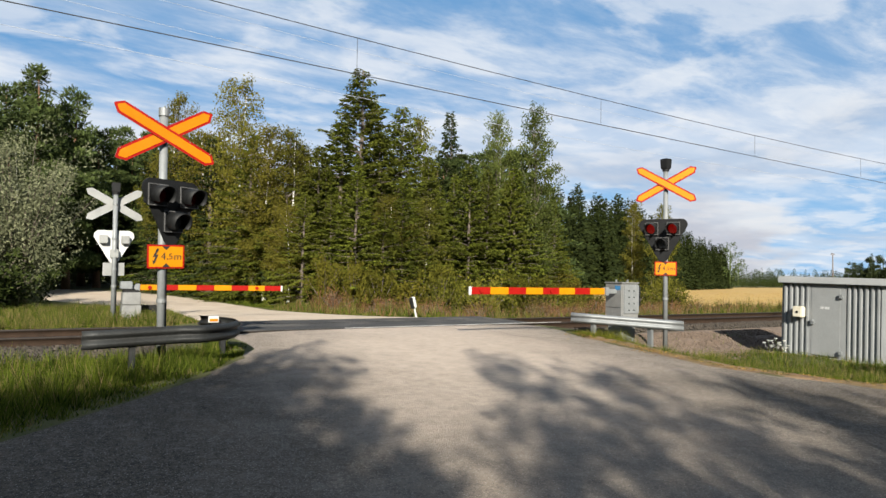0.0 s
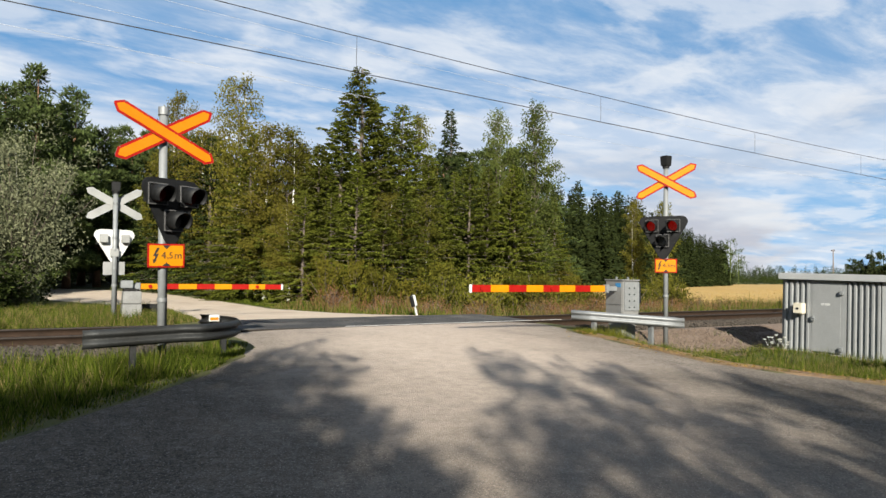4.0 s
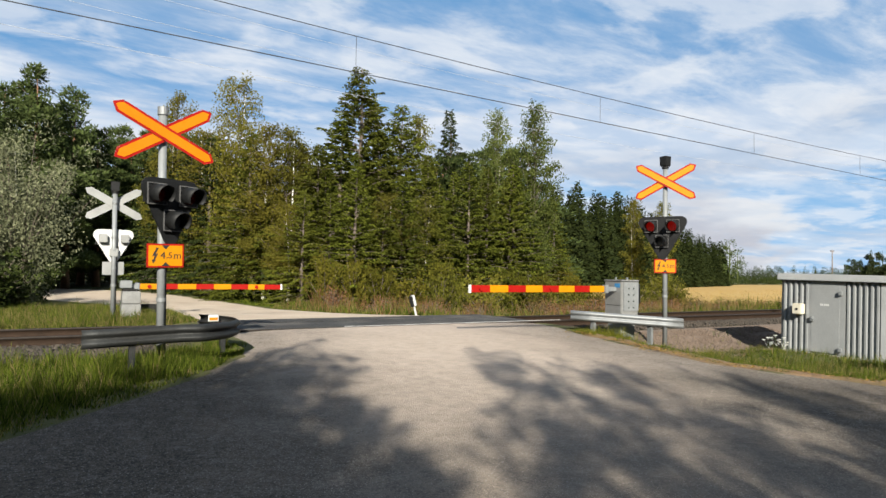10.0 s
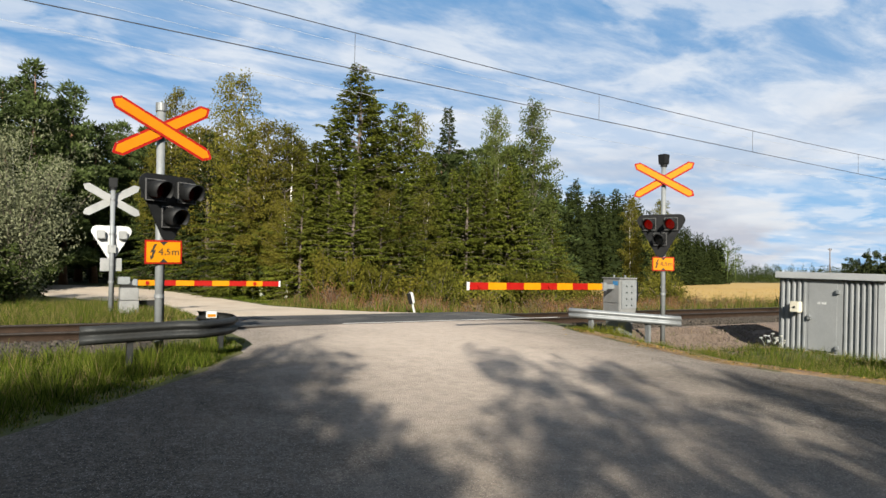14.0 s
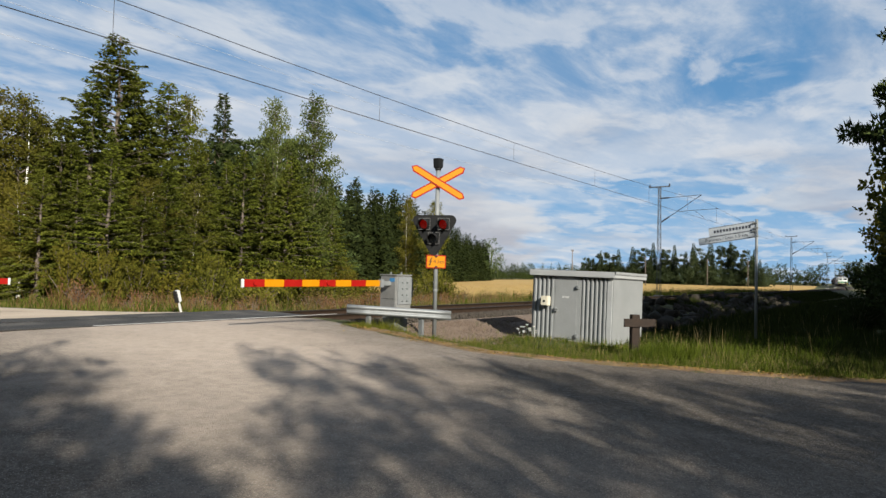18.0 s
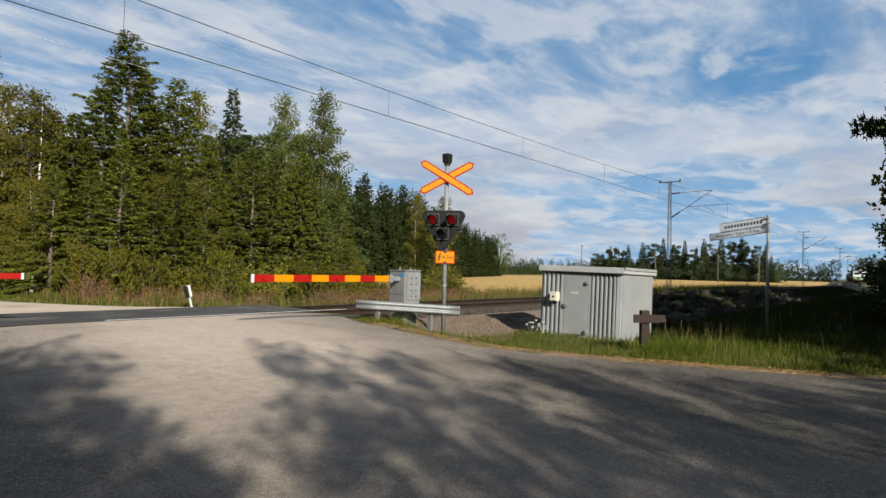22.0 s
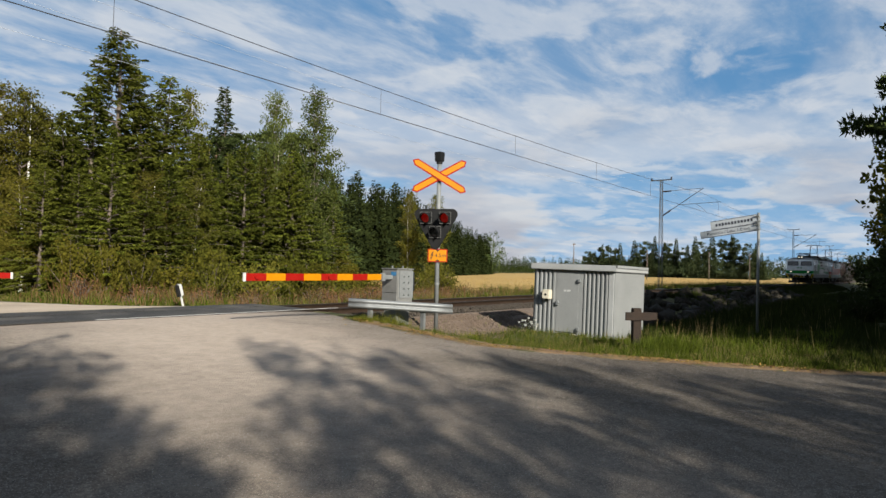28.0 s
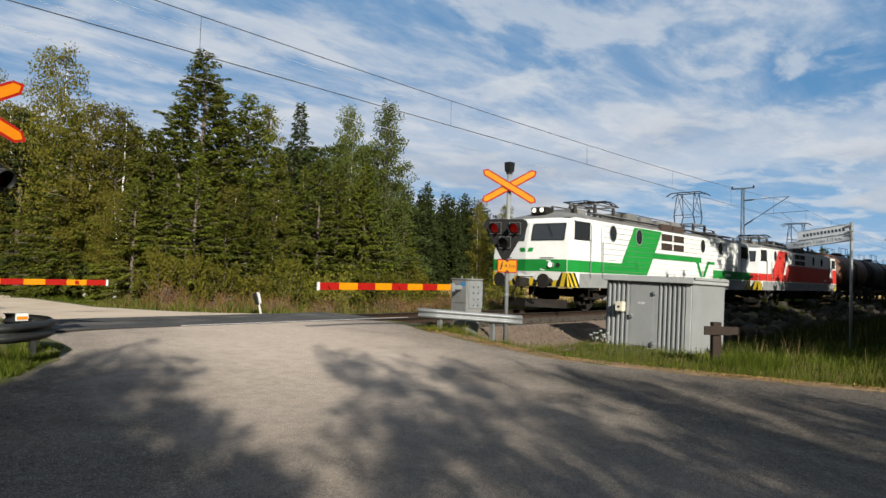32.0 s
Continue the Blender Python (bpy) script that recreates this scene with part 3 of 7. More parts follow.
def road_shoulder():
    """Ragged strip of dirt, gravel and leaf mould where the asphalt meets the grass."""
    yy = np.arange(-3.0, 9.6, 0.12)
    hi = np.interp(yy, *ROAD_RIGHT)
    rng = np.random.RandomState(17)
    wob = np.convolve(rng.randn(len(yy) + 8), np.ones(4) / 4, "same")[4:-4]
    u = np.linspace(0, 1, 5)
    lo, out = hi - 0.16 + 0.10 * wob, hi + 0.42 + 0.10 * np.roll(wob, 7)
    X = lo[:, None] * (1 - u) + out[:, None] * u
    Y = np.repeat(yy[:, None], 5, 1)
    Z = road_z(Y) - 0.05 + np.array([-0.01, 0.022, 0.03, 0.025, -0.05]) + rng.uniform(-0.006, 0.006, X.shape)
    v = np.stack([X, Y, Z], -1).reshape(-1, 3)
    i = np.arange(len(v)).reshape(len(yy), 5)
    f = np.stack([i[:-1, :-1], i[:-1, 1:], i[1:, 1:], i[1:, :-1]], -1).reshape(-1, 4)
    tagged(new("road_shoulder", fast_mesh("road_shoulder", v, f, SHOULDER, True)), "reddish brown dirt and leaf mould at the road's edge", "road edge", kind="structure")


road_shoulder()


def crossing_panels():
    """Dark asphalt between and beside the rails, with flangeways."""
    for y0, y1 in ((TRACK_Y - 0.70, TRACK_Y + 0.70), (TRACK_Y + 0.83, TRACK_Y + 1.72)):
        g = Geo()
        n = 20
        for i in range(n):
            xa, xb = 2.75 + 7.6 * i / n, 2.75 + 7.6 * (i + 1) / n
            g.box(((xa + xb) / 2, (y0 + y1) / 2, -0.04), (xb - xa - 0.004, y1 - y0, 0.145))
        tagged(part("crossing_asphalt", g, TAR, label="dark asphalt strip laid along the rails"), category="road", kind="structure")


crossing_panels()
# tyre-polished rail head; its sun glint is painted as a pale colour
POLISHED_GLINT = surface("polished_rail_head_with_glint", (0.34, 0.33, 0.32), (0.46, 0.45, 0.44), 5, 0.45, 0.2, 0.02, 60, dirt=(0.20, 0.16, 0.12), dirt_amount=0.4)
tagged(part("polished_rail_head", Geo().box((8.2, TRACK_Y - 0.76, RAIL_Z + 0.004), (6.0, 0.062, 0.008)), POLISHED_GLINT, label="rail head polished by tyres, its glint painted pale"), category="rail", kind="structure")

# the stubble field and its far edge
field_mat = surface("ripe_stubble", (0.25, 0.158, 0.050), (0.36, 0.240, 0.085), 0.12, 0.95, 0, 0.6, 6, dirt=(0.26, 0.21, 0.08), dirt_scale=0.06, dirt_amount=0.6)


def field_sheet():
    """Ploughland beyond the track; its edge follows the ditch, then the woods."""
    xs2, k = np.concatenate([steps(26, 120, 3), steps(120, 420, 12)]), 40
    y0 = np.maximum(np.interp(xs2, [26, 34, 60, 420], [30, 24, 22.5, 22.5]), track_y(xs2) + 9)
    y1 = np.interp(xs2, [26, 40, 80, 220, 420], [31, 42, 78, 150, 190])
    u = np.linspace(0, 1, k) ** 1.5
    Y = y0[:, None] * (1 - u) + y1[:, None] * u
    X = np.repeat(xs2[:, None], k, 1)
    Z = land(X, Y) + 0.10 + 0.02 * np.sin(Y * 2.1 + X * 0.3)
    v = np.stack([X, Y, Z], -1).reshape(-1, 3)
    i = np.arange(len(v)).reshape(len(xs2), k)
    f = np.stack([i[:-1, :-1], i[1:, :-1], i[1:, 1:], i[:-1, 1:]], -1).reshape(-1, 4)
    return tagged(new("field", fast_mesh("field", v, f, field_mat, True)), "golden ripe stubble field beyond the railway", "field", kind="structure")


field_sheet()


# ---- railway ----
def rail_profile():
    """Half-height outlines of a rail, in y and z below the running top."""
    return [(-0.075, -0.18), (0.075, -0.18), (0.075, -0.165), (0.012, -0.145), (0.012, -0.045), (0.036, -0.032), (0.036, -0.004), (0.03, 0), (-0.03, 0), (-0.036, -0.004), (-0.036, -0.032), (-0.012, -0.045), (-0.012, -0.145), (-0.075, -0.165)]


def sweep(profile, xs, yoff, z):
    n = len(profile)
    ty = track_y(xs)
    v = np.array([[(x, ty[i] + yoff + p[0], z + p[1]) for p in profile] for i, x in enumerate(xs)]).reshape(-1, 3)
    f = [(i * n + k, i * n + (k + 1) % n, (i + 1) * n + (k + 1) % n, (i + 1) * n + k) for i in range(len(xs) - 1) for k in range(n)]
    return v, np.array(f)


TRACK_XS = np.concatenate([steps(-90, 110, 10), steps(110, 420, 10)])
railway = thing("railway_track", "single railway track of brown rusty rails on concrete sleepers", "railway track", kind="structure")
for off in (-0.798, 0.798):
    v, f = sweep(rail_profile(), TRACK_XS, off, RAIL_Z)
    r = part("rail", fast_mesh("rail", v, f, RUST), RUST, railway, "rusty brown rail")
    # separate head section, coloured dark like the woods mirrored in it
    v, f = sweep([(-0.0375, -0.034), (0.0375, -0.034), (0.0375, -0.003), (0.031, 0.002), (-0.031, 0.002), (-0.0375, -0.003)], TRACK_XS, off, RAIL_Z)
    part("rail_head", fast_mesh("rail_head", v, f, RAIL_TOP), RAIL_TOP, r, "rail head coloured dark for the woods it reflects")
gs = Geo().add([(-0.13, -1.3, -0.2), (0.13, -1.3, -0.2), (0.13, 1.3, -0.2), (-0.13, 1.3, -0.2), (-0.10, -1.28, 0), (0.10, -1.28, 0), (0.10, 1.28, 0), (-0.10, 1.28, 0)],
               [(3, 2, 1, 0), (4, 5, 6, 7), (0, 1, 5, 4), (1, 2, 6, 5), (2, 3, 7, 6), (3, 0, 4, 7)])
sleeper_mesh = gs.mesh("sleeper")
sleeper_mesh.materials.append(SLEEPER)
for i in range(150):
    x = -12 + i * 0.61
    if 2.4 < x < 10.6:
        continue
    s = new("sleeper", sleeper_mesh)
    s.parent = railway
    s.location = (x, float(track_y(x)), RAIL_Z - 0.183)


def stones(name, n, region, size, label, seed, height=None, rock=STONE):
    """Crushed stone, each a small uneven lump."""
    rng = np.random.RandomState(seed)
    x, y = region(rng, n)
    z = (height or bed_z)(x, y)
    base = np.array([(1, 0, 0), (-1, 0, 0), (0, 1, 0), (0, -1, 0), (0, 0, 1), (0, 0, -1)], float)
    tri = np.array([(0, 2, 4), (2, 1, 4), (1, 3, 4), (3, 0, 4), (2, 0, 5), (1, 2, 5), (3, 1, 5), (0, 3, 5)])
    s = size * rng.uniform(0.55, 1.25, (n, 1, 1)) * rng.uniform(0.6, 1.3, (n, 6, 1))
    q = rng.randn(n, 3, 3)
    q, _ = np.linalg.qr(q)
    v = np.einsum("kj,nji->nki", base, q) * s + np.stack([x, y, z + size * 0.25], -1)[:, None]
    f = (tri[None] + (np.arange(n) * 6)[:, None, None]).reshape(-1, 3)
    return tagged(new(name, fast_mesh(name, v.reshape(-1, 3), f, rock)), label, "ballast", kind="stuff")


def bed_z(x, y):
    d = np.abs(y - track_y(x))
    return np.interp(d, [0, 1.5, 1.9, 3.4], [RAIL_Z - 0.19, RAIL_Z - 0.17, RAIL_Z - 0.21, -0.62]) + 0.0 * x


def bed_mesh():
    """The bank of crushed stone that carries the track."""
    xs2 = np.concatenate([steps(-90, -6, 6), steps(-6, 40, 0.5), steps(40, 420, 6)])
    ds = np.array([-3.6, -3.2, -2.8, -2.4, -2.0, -1.7, -1.3, -0.8, -0.3, 0.3, 0.8, 1.3, 1.7, 2.0, 2.4, 2.8, 3.2, 3.6])
    X = np.repeat(xs2[:, None], len(ds), 1)
    Y = track_y(xs2)[:, None] + ds[None]
    rng = np.random.RandomState(2)
    Z = bed_z(X, Y) + rng.uniform(-0.03, 0.03, X.shape) - 0.02
    Z = np.where((X > 2.3) & (X < 10.7), np.minimum(Z, -0.12), Z)
    v = np.stack([X, Y, Z], -1).reshape(-1, 3)
    i = np.arange(len(v)).reshape(len(xs2), len(ds))
    f = np.stack([i[:-1, :-1], i[1:, :-1], i[1:, 1:], i[:-1, 1:]], -1).reshape(-1, 4)
    return tagged(new("ballast_bed", fast_mesh("ballast_bed", v, f, STONE)), "bank of brownish grey crushed stone under the track", "ballast", kind="structure")


bed_mesh()
stones("ballast_stones", 6500, lambda r, n: (r.uniform(-2.5, 2.6, n), TRACK_Y - r.uniform(0.9, 3.3, n)), 0.052, "loose crushed stones beside the rails", 5)
stones("ballast_stones", 10000, lambda r, n: (r.uniform(10.3, 24, n), TRACK_Y - r.uniform(0.2, 3.4, n)), 0.038, "loose crushed stones on the bank", 6)
stones("ballast_stones", 6000, lambda r, n: (r.uniform(24, 60, n), TRACK_Y - r.uniform(0.6, 3.4, n)), 0.06, "loose crushed stones on the bank", 7)


def pad_z(x, y):
    return np.maximum(land(x, y), np.where(np.abs(y - track_y(x)) < 3.5, bed_z(x, y), -9)) + 0.012


def gravel_pad():
    xs2, ys2 = np.arange(11.2, 20.0, 0.2), np.arange(7.6, 10.8, 0.2)
    X, Y = np.meshgrid(xs2, ys2)
    Z = pad_z(X, Y) - 0.10 * np.clip(8.1 - Y, 0, 1) * 2 - 0.10 * np.clip(12.0 - 0.6 * (Y - 8) - X, 0, 1)
    v = np.stack([X, Y, Z], -1).reshape(-1, 3)
    i = np.arange(len(v)).reshape(len(ys2), len(xs2))
    f = np.stack([i[:-1, :-1], i[:-1, 1:], i[1:, 1:], i[1:, :-1]], -1).reshape(-1, 4)
    tagged(new("gravel_pad", fast_mesh("gravel_pad", v, f, PAD_GRAVEL, True)), "brown gravel between the hut and the track", "gravel", kind="structure")


gravel_pad()
stones("pad_stones", 9000, lambda r, n: (r.uniform(11.9, 18, n), r.uniform(8.0, 10.6, n)), 0.030, "loose brown stones beside the hut", 9, pad_z, PAD_GRAVEL)
# stone blocks and clods, coloured dark so the shaded bank goes black
stones("rock_debris", 130, lambda r, n: (20.5 + 42 * r.uniform(0, 1, n) ** 1.3, TRACK_Y - r.uniform(1.9, 5.2, n)), 0.46, "large broken stone blocks on the bank", 18, pad_z, SHADE_DARK_ROCK)
stones("rock_debris", 700, lambda r, n: (r.uniform(19, 66, n), TRACK_Y - r.uniform(2.6, 5.2, n)), 0.22, "rough boulders and clods coloured dark like the shaded bank", 8, pad_z, SHADE_DARK_ROCK)


# ---- overhead line ----
def sag_line(x0, x1, y0, y1, z0, z1, sag, n=16):
    pts = []
    for i in range(n + 1):
        u = i / n
        x = x0 + (x1 - x0) * u
        pts.append((x, y0 + (y1 - y0) * u, z0 + (z1 - z0) * u - sag * 4 * u * (1 - u)))
    return pts


MASTS = [-14.0, 48.1, 110.0, 171.0, 232.0, 293.0]
CONTACT_Z, CARRIER_Z = 5.72, 7.05


def catenary():
    spans = list(zip(MASTS[:-1], MASTS[1:]))
    wire_set = thing("overhead_line", "dark overhead contact line with droppers above the track", "overhead wire")
    drops = []
    for a, b in spans:
        ya, yb = float(track_y(a)), float(track_y(b))
        part("contact_wire", Geo().tube(sag_line(a, b, ya, yb, CONTACT_Z, CONTACT_Z, 0.04), 0.011, 5, False), WIRE, wire_set, "taut dark contact wire")
        part("carrier_wire", Geo().tube(sag_line(a, b, ya, yb, CARRIER_Z, CARRIER_Z, 0.62), 0.010, 5, False), WIRE, wire_set, "sagging carrier wire")
        for off, z, sag in ((2.4, 8.18, 1.15), (3.9, 8.18, 1.15)):
            part("feeder_wire", Geo().tube(sag_line(a, b, ya + off, yb + off, z, z, sag), 0.004, 5, False), WIRE_PALE, wire_set, "pale thin feeder wire")
        part("return_wire", Geo().tube(sag_line(a, b, ya + 3.35, yb + 3.35, 6.75, 6.75, 0.6), 0.0045, 5, False), WIRE_PALE, wire_set, "pale thin return wire")
        for i in range(8):
            u = (i + 0.53) / 8
            x = a + (b - a) * u
            y = ya + (yb - ya) * u
            drops.append(((x, y, CONTACT_Z - 0.16 * u * (1 - u)), (x, y, CARRIER_Z - 0.62 * 4 * u * (1 - u))))
    for p, q in drops:
        part("dropper", Geo().tube([p, q], 0.006, 5), WIRE, wire_set)


MAST_STEEL = surface("dark_weathered_mast_steel", (0.045, 0.048, 0.052), (0.085, 0.09, 0.095), 5, 0.6, 0.3, 0.1, 50)


def make_mast(x):
    y = float(track_y(x)) + 3.15
    m = thing("catenary_mast", "grey lattice steel mast carrying the overhead line", "mast", pose(x, y, -0.25), group="masts along the track")
    for sx in (-1, 1):
        for sy in (-1, 1):
            part("corner_post", Geo().tube([(sx * 0.17, sy * 0.13, 0), (sx * 0.085, sy * 0.07, 8.5)], 0.022, 6), MAST_STEEL, m)
    g = Geo()
    for i in range(22):
        z0 = 0.15 + i * 0.38
        w0, w1 = 0.17 - 0.01 * z0, 0.17 - 0.01 * (z0 + 0.38)
        for sy in (-1, 1):
            s = 1 if i % 2 else -1
            g.tube([(-s * w0, sy * (w0 - 0.04), z0), (s * w1, sy * (w1 - 0.04), z0 + 0.38)], 0.011, 5)
    part("lattice", g, MAST_STEEL, m)
    part("foundation", Geo().box((0, 0, -0.1), (0.6, 0.6, 0.5)), CONCRETE, m, bevel=0.02)
    arm = part("top_arm", Geo().box((0, 0, 8.52), (0.1, 1.6, 0.08)), MAST_STEEL, m)
    for s in (-0.75, 0.75):
        part("insulator", Geo().tube([(0, s, 8.5), (0, s, 8.62), (0, s, 8.62), (0, s, 8.72)], [0.05, 0.07, 0.045, 0.05], 8), INSULATOR, arm)
    # cantilever over the track
    c = part("cantilever", Geo().tube([(0, -0.1, 5.75), (0, -3.1, 7.72)], 0.025, 7).tube([(0, -0.1, 7.62), (0, -3.05, 7.72)], 0.018, 7).tube([(0, -1.3, 6.55), (0, -4.3, 6.65)], 0.018, 7).tube([(0, -2.6, 6.58), (0, -3.3, 6.0)], 0.014, 6), MAST_STEEL, m)
    for p, q in (((0, -0.12, 5.77), (0, -0.75, 6.18)), ((0, -0.12, 7.62), (0, -0.75, 7.64))):
        part("insulator", Geo().tube([p, q], 0.055, 8), INSULATOR, c)


catenary()
for mx in MASTS[1:5]:
    make_mast(mx)


# ---- plants ----
def unit(a):
    return a / np.maximum(np.linalg.norm(a, axis=-1, keepdims=True), 1e-9)


def cards(base, way, side, length, width):
    """Leaf-shaped kites: base points, growing direction, side direction, sizes."""
    way, side = unit(way), unit(side)
    length, width = np.asarray(length)[:, None], np.asarray(width)[:, None]
    mid = base + way * length * 0.45
    v = np.stack([base, mid + side * width * 0.5, base + way * length, mid - side * width * 0.5], 1).reshape(-1, 3)
    f = np.arange(len(v)).reshape(-1, 4)
    return v, f


def needles(base, way, side, length, width):
    """Slim tapering sprays: one triangle each."""
    way, side = unit(way), unit(side)
    length, width = np.asarray(length)[:, None], np.asarray(width)[:, None]
    v = np.stack([base - side * width * 0.5, base + side * width * 0.5, base + way * length], 1).reshape(-1, 3)
    return v, np.arange(len(v)).reshape(-1, 3)


def ball(rng, n):
    return unit(rng.randn(n, 3)) * rng.uniform(0, 1, (n, 1)) ** (1 / 3)


def trunk_geo(h, r, rng, lean=0.02, n=8, rings=9):
    g = Geo()
    pts, rad, p = [], [], Vector((0, 0, -0.3))
    for i in range(rings):
        u = i / (rings - 1)
        pts.append((h * lean * math.sin(u * 3 + rng.uniform(0, 0.4)), h * lean * math.cos(u * 2.3) - h * lean, -0.3 + u * (h + 0.2)))
        rad.append(max(0.012, r * (1 - u) ** 0.85 + (0.35 * r if i == 0 else 0)))
    g.tube(pts, rad, n)
    return g, pts


def conifer(name, h, r, seed, leaf, bark, droop=0.25, spray=0.34, fill=1.0, bare=0.06, point=0.8):
    """Spruce or larch: whorls of boughs that carry hanging sprays."""
    rng = np.random.RandomState(seed)
    g, _ = trunk_geo(h, 0.012 * h + 0.03, rng, 0.006)
    gl = Geo()
    zs, z = [], bare * h
    while z < h * 0.985:
        zs.append(z)
        z += rng.uniform(0.17, 0.34) * (1.15 - 0.5 * z / h)
    B, Wy, S, Ln, Wd = [], [], [], [], []
    for z in zs:
        u = z / h
        first, arms = rng.uniform(0, 2 * math.pi), rng.randint(5, 8)
        for j in range(arms):
            az = first + 2 * math.pi * (j + rng.uniform(-0.3, 0.3)) / arms
            lump = 0.85 + 0.30 * math.sin(3 * az + 9 * u + seed) * math.sin(14 * u + seed)
            ln = (r * (1 - u) ** point * rng.uniform(0.6, 1.1) * lump + 0.12 + 0.1 * (1 - u))
            el = rng.uniform(-0.1, 0.25) + 0.5 * u - droop * (1 - u)
            d = np.array([math.cos(az) * math.cos(el), math.sin(az) * math.cos(el), math.sin(el)])
            root = np.array([0, 0, z])
            if ln > 0.5 and rng.rand() < 0.5:
                gl.tube([root, root + d * ln * 0.55, root + d * ln * 0.9 + np.array([0, 0, -0.08 * ln])], [0.016 + 0.008 * ln, 0.012, 0.004], 4, False)
            k = max(6, int(ln * 66 * fill))
            t = rng.uniform(0.12, 1.0, k) ** 0.75
            pos = root + d * (t * ln)[:, None] + np.array([0, 0, -1]) * (0.10 * ln * t * t)[:, None]
            pos += rng.randn(k, 3) * (0.04, 0.04, 0.025)
            perp = np.array([-d[1], d[0], 0])
            sgn = rng.choice([-1, 1], k)[:, None]
            way = d * rng.uniform(0.4, 1.0, (k, 1)) + perp * sgn * rng.uniform(0.2, 0.9, (k, 1)) + np.array([0, 0, -1]) * rng.uniform(-0.1, 1.3, (k, 1))
            B.append(pos), Wy.append(way), S.append(np.cross(way, rng.randn(k, 3)))
            Ln.append(spray * 0.72 * rng.uniform(0.55, 1.15, k) * (0.6 + 0.4 * (1 - u))), Wd.append(spray * 0.24 * rng.uniform(0.6, 1.2, k))
    v, f = needles(np.concatenate(B), np.concatenate(Wy), np.concatenate(S), np.concatenate(Ln), np.concatenate(Wd))
    return tree_pair(name, g, gl, bark, v, f, leaf)


def broadleaf(name, h, r, seed, leaf, bark, leaves=7000, size=0.13, low=0.2, upward=1.0, limbs=46, blob=0.75, weep=0.3):
    """Birch, aspen, bush-like trees: limbs with loose clouds of leaves and gaps between."""
    rng = np.random.RandomState(seed)
    g, tp = trunk_geo(h * 0.90, 0.008 * h + 0.02, rng, 0.02)
    gl = Geo()
    P, per = [], []
    for i in range(limbs):
        u = low + (1 - low) * (i + rng.rand()) / limbs
        az = i * 2.4 + rng.uniform(-0.4, 0.4)
        env = math.sin(math.pi * min(1, (u - low * 0.6) / (1 - low * 0.6)) ** 0.75) ** 0.8
        ln = r * (0.25 + 0.95 * env) * rng.uniform(0.6, 1.15)
        z0 = u * h * 0.93
        d = np.array([math.cos(az), math.sin(az), upward * rng.uniform(0.5, 1.2)])
        d /= np.linalg.norm(d)
        root = np.array([0, 0, z0])
        end = root + d * ln
        end[2] = min(end[2], h)
        gl.tube([root, root * 0.45 + end * 0.55, end], [0.012 + 0.012 * ln, 0.012, 0.004], 4, False)
        k = max(2, int(3 + ln * 2.2))
        for t in rng.uniform(0.3, 1.05, k):
            P.append(root + (end - root) * t + rng.randn(3) * 0.12)
            per.append(blob * rng.uniform(0.45, 1.0) * (0.55 + 0.45 * (1 - u)))
    P, per = np.array(P), np.array(per)
    w = per ** 2
    pick = rng.choice(len(P), leaves, p=w / w.sum())
    pos = P[pick] + ball(rng, leaves) * per[pick][:, None] * np.array([1, 1, 0.8])
    way = rng.randn(leaves, 3) * 0.8 + np.array([0, 0, -weep])
    side = np.cross(way, rng.randn(leaves, 3))
    v, f = cards(pos, way, side, size * rng.uniform(0.6, 1.25, leaves), size * 0.7 * rng.uniform(0.6, 1.2, leaves))
    return tree_pair(name, g, gl, bark, v, f, leaf)


def pine(name, h, r, seed, leaf, bark, tufts=8000, size=0.24, low=0.35, slim=True, cone=False):
    """Scots pine: bare stem, boughs that end in flat, separate clumps of needles."""
    rng = np.random.RandomState(seed)
    g, _ = trunk_geo(h * 0.97, 0.014 * h + 0.04, rng, 0.012)
    gl = Geo()
    C, R = [], []
    n = int(4.2 * h)
    for i in range(n):
        u = low + (1 - low) * (i + rng.rand()) / n
        az = i * 2.4 + rng.uniform(-0.5, 0.5)
        v0 = (u - low) / (1 - low)
        girth = 0.22 + 1.2 * (1 - v0) ** 0.75 if cone else 0.35 + 1.1 * math.sin(math.pi * (0.18 + 0.80 * v0))
        ln = r * girth * rng.uniform(0.5, 1.15)
        el = rng.uniform(-0.15, 0.35) + 0.55 * v0
        d = np.array([math.cos(az) * math.cos(el), math.sin(az) * math.cos(el), math.sin(el)])
        root = np.array([0, 0, u * h * 0.95])
        end = root + d * ln
        gl.tube([root, root * 0.5 + end * 0.5 + np.array([0, 0, -0.06 * ln]), end], [0.02 + 0.014 * ln, 0.018, 0.006], 4, False)
        for t in rng.uniform(0.35, 1.05, max(2, int(ln * 2.0))):
            C.append(root + (end - root) * t + rng.randn(3) * np.array([0.2, 0.2, 0.1]))
            R.append(rng.uniform(0.34, 0.74) * (0.55 + 0.45 * (1 - v0)) * (1.2 if cone else 1.0))
    C, R = np.array(C), np.array(R)
    w = R ** 2
    pick = rng.choice(len(C), tufts, p=w / w.sum())
    off = ball(rng, tufts)
    pos = C[pick] + off * R[pick][:, None] * np.array([1, 1, 0.55])
    way = off * 0.8 + rng.randn(tufts, 3) * 0.5 + np.array([0, 0, 0.35])
    side = np.cross(way, rng.randn(tufts, 3))
    v, f = (needles if slim else cards)(pos, way, side, size * rng.uniform(0.6, 1.2, tufts), size * (0.42 if slim else 0.42) * rng.uniform(0.6, 1.2, tufts))
    return tree_pair(name, g, gl, bark, v, f, leaf)


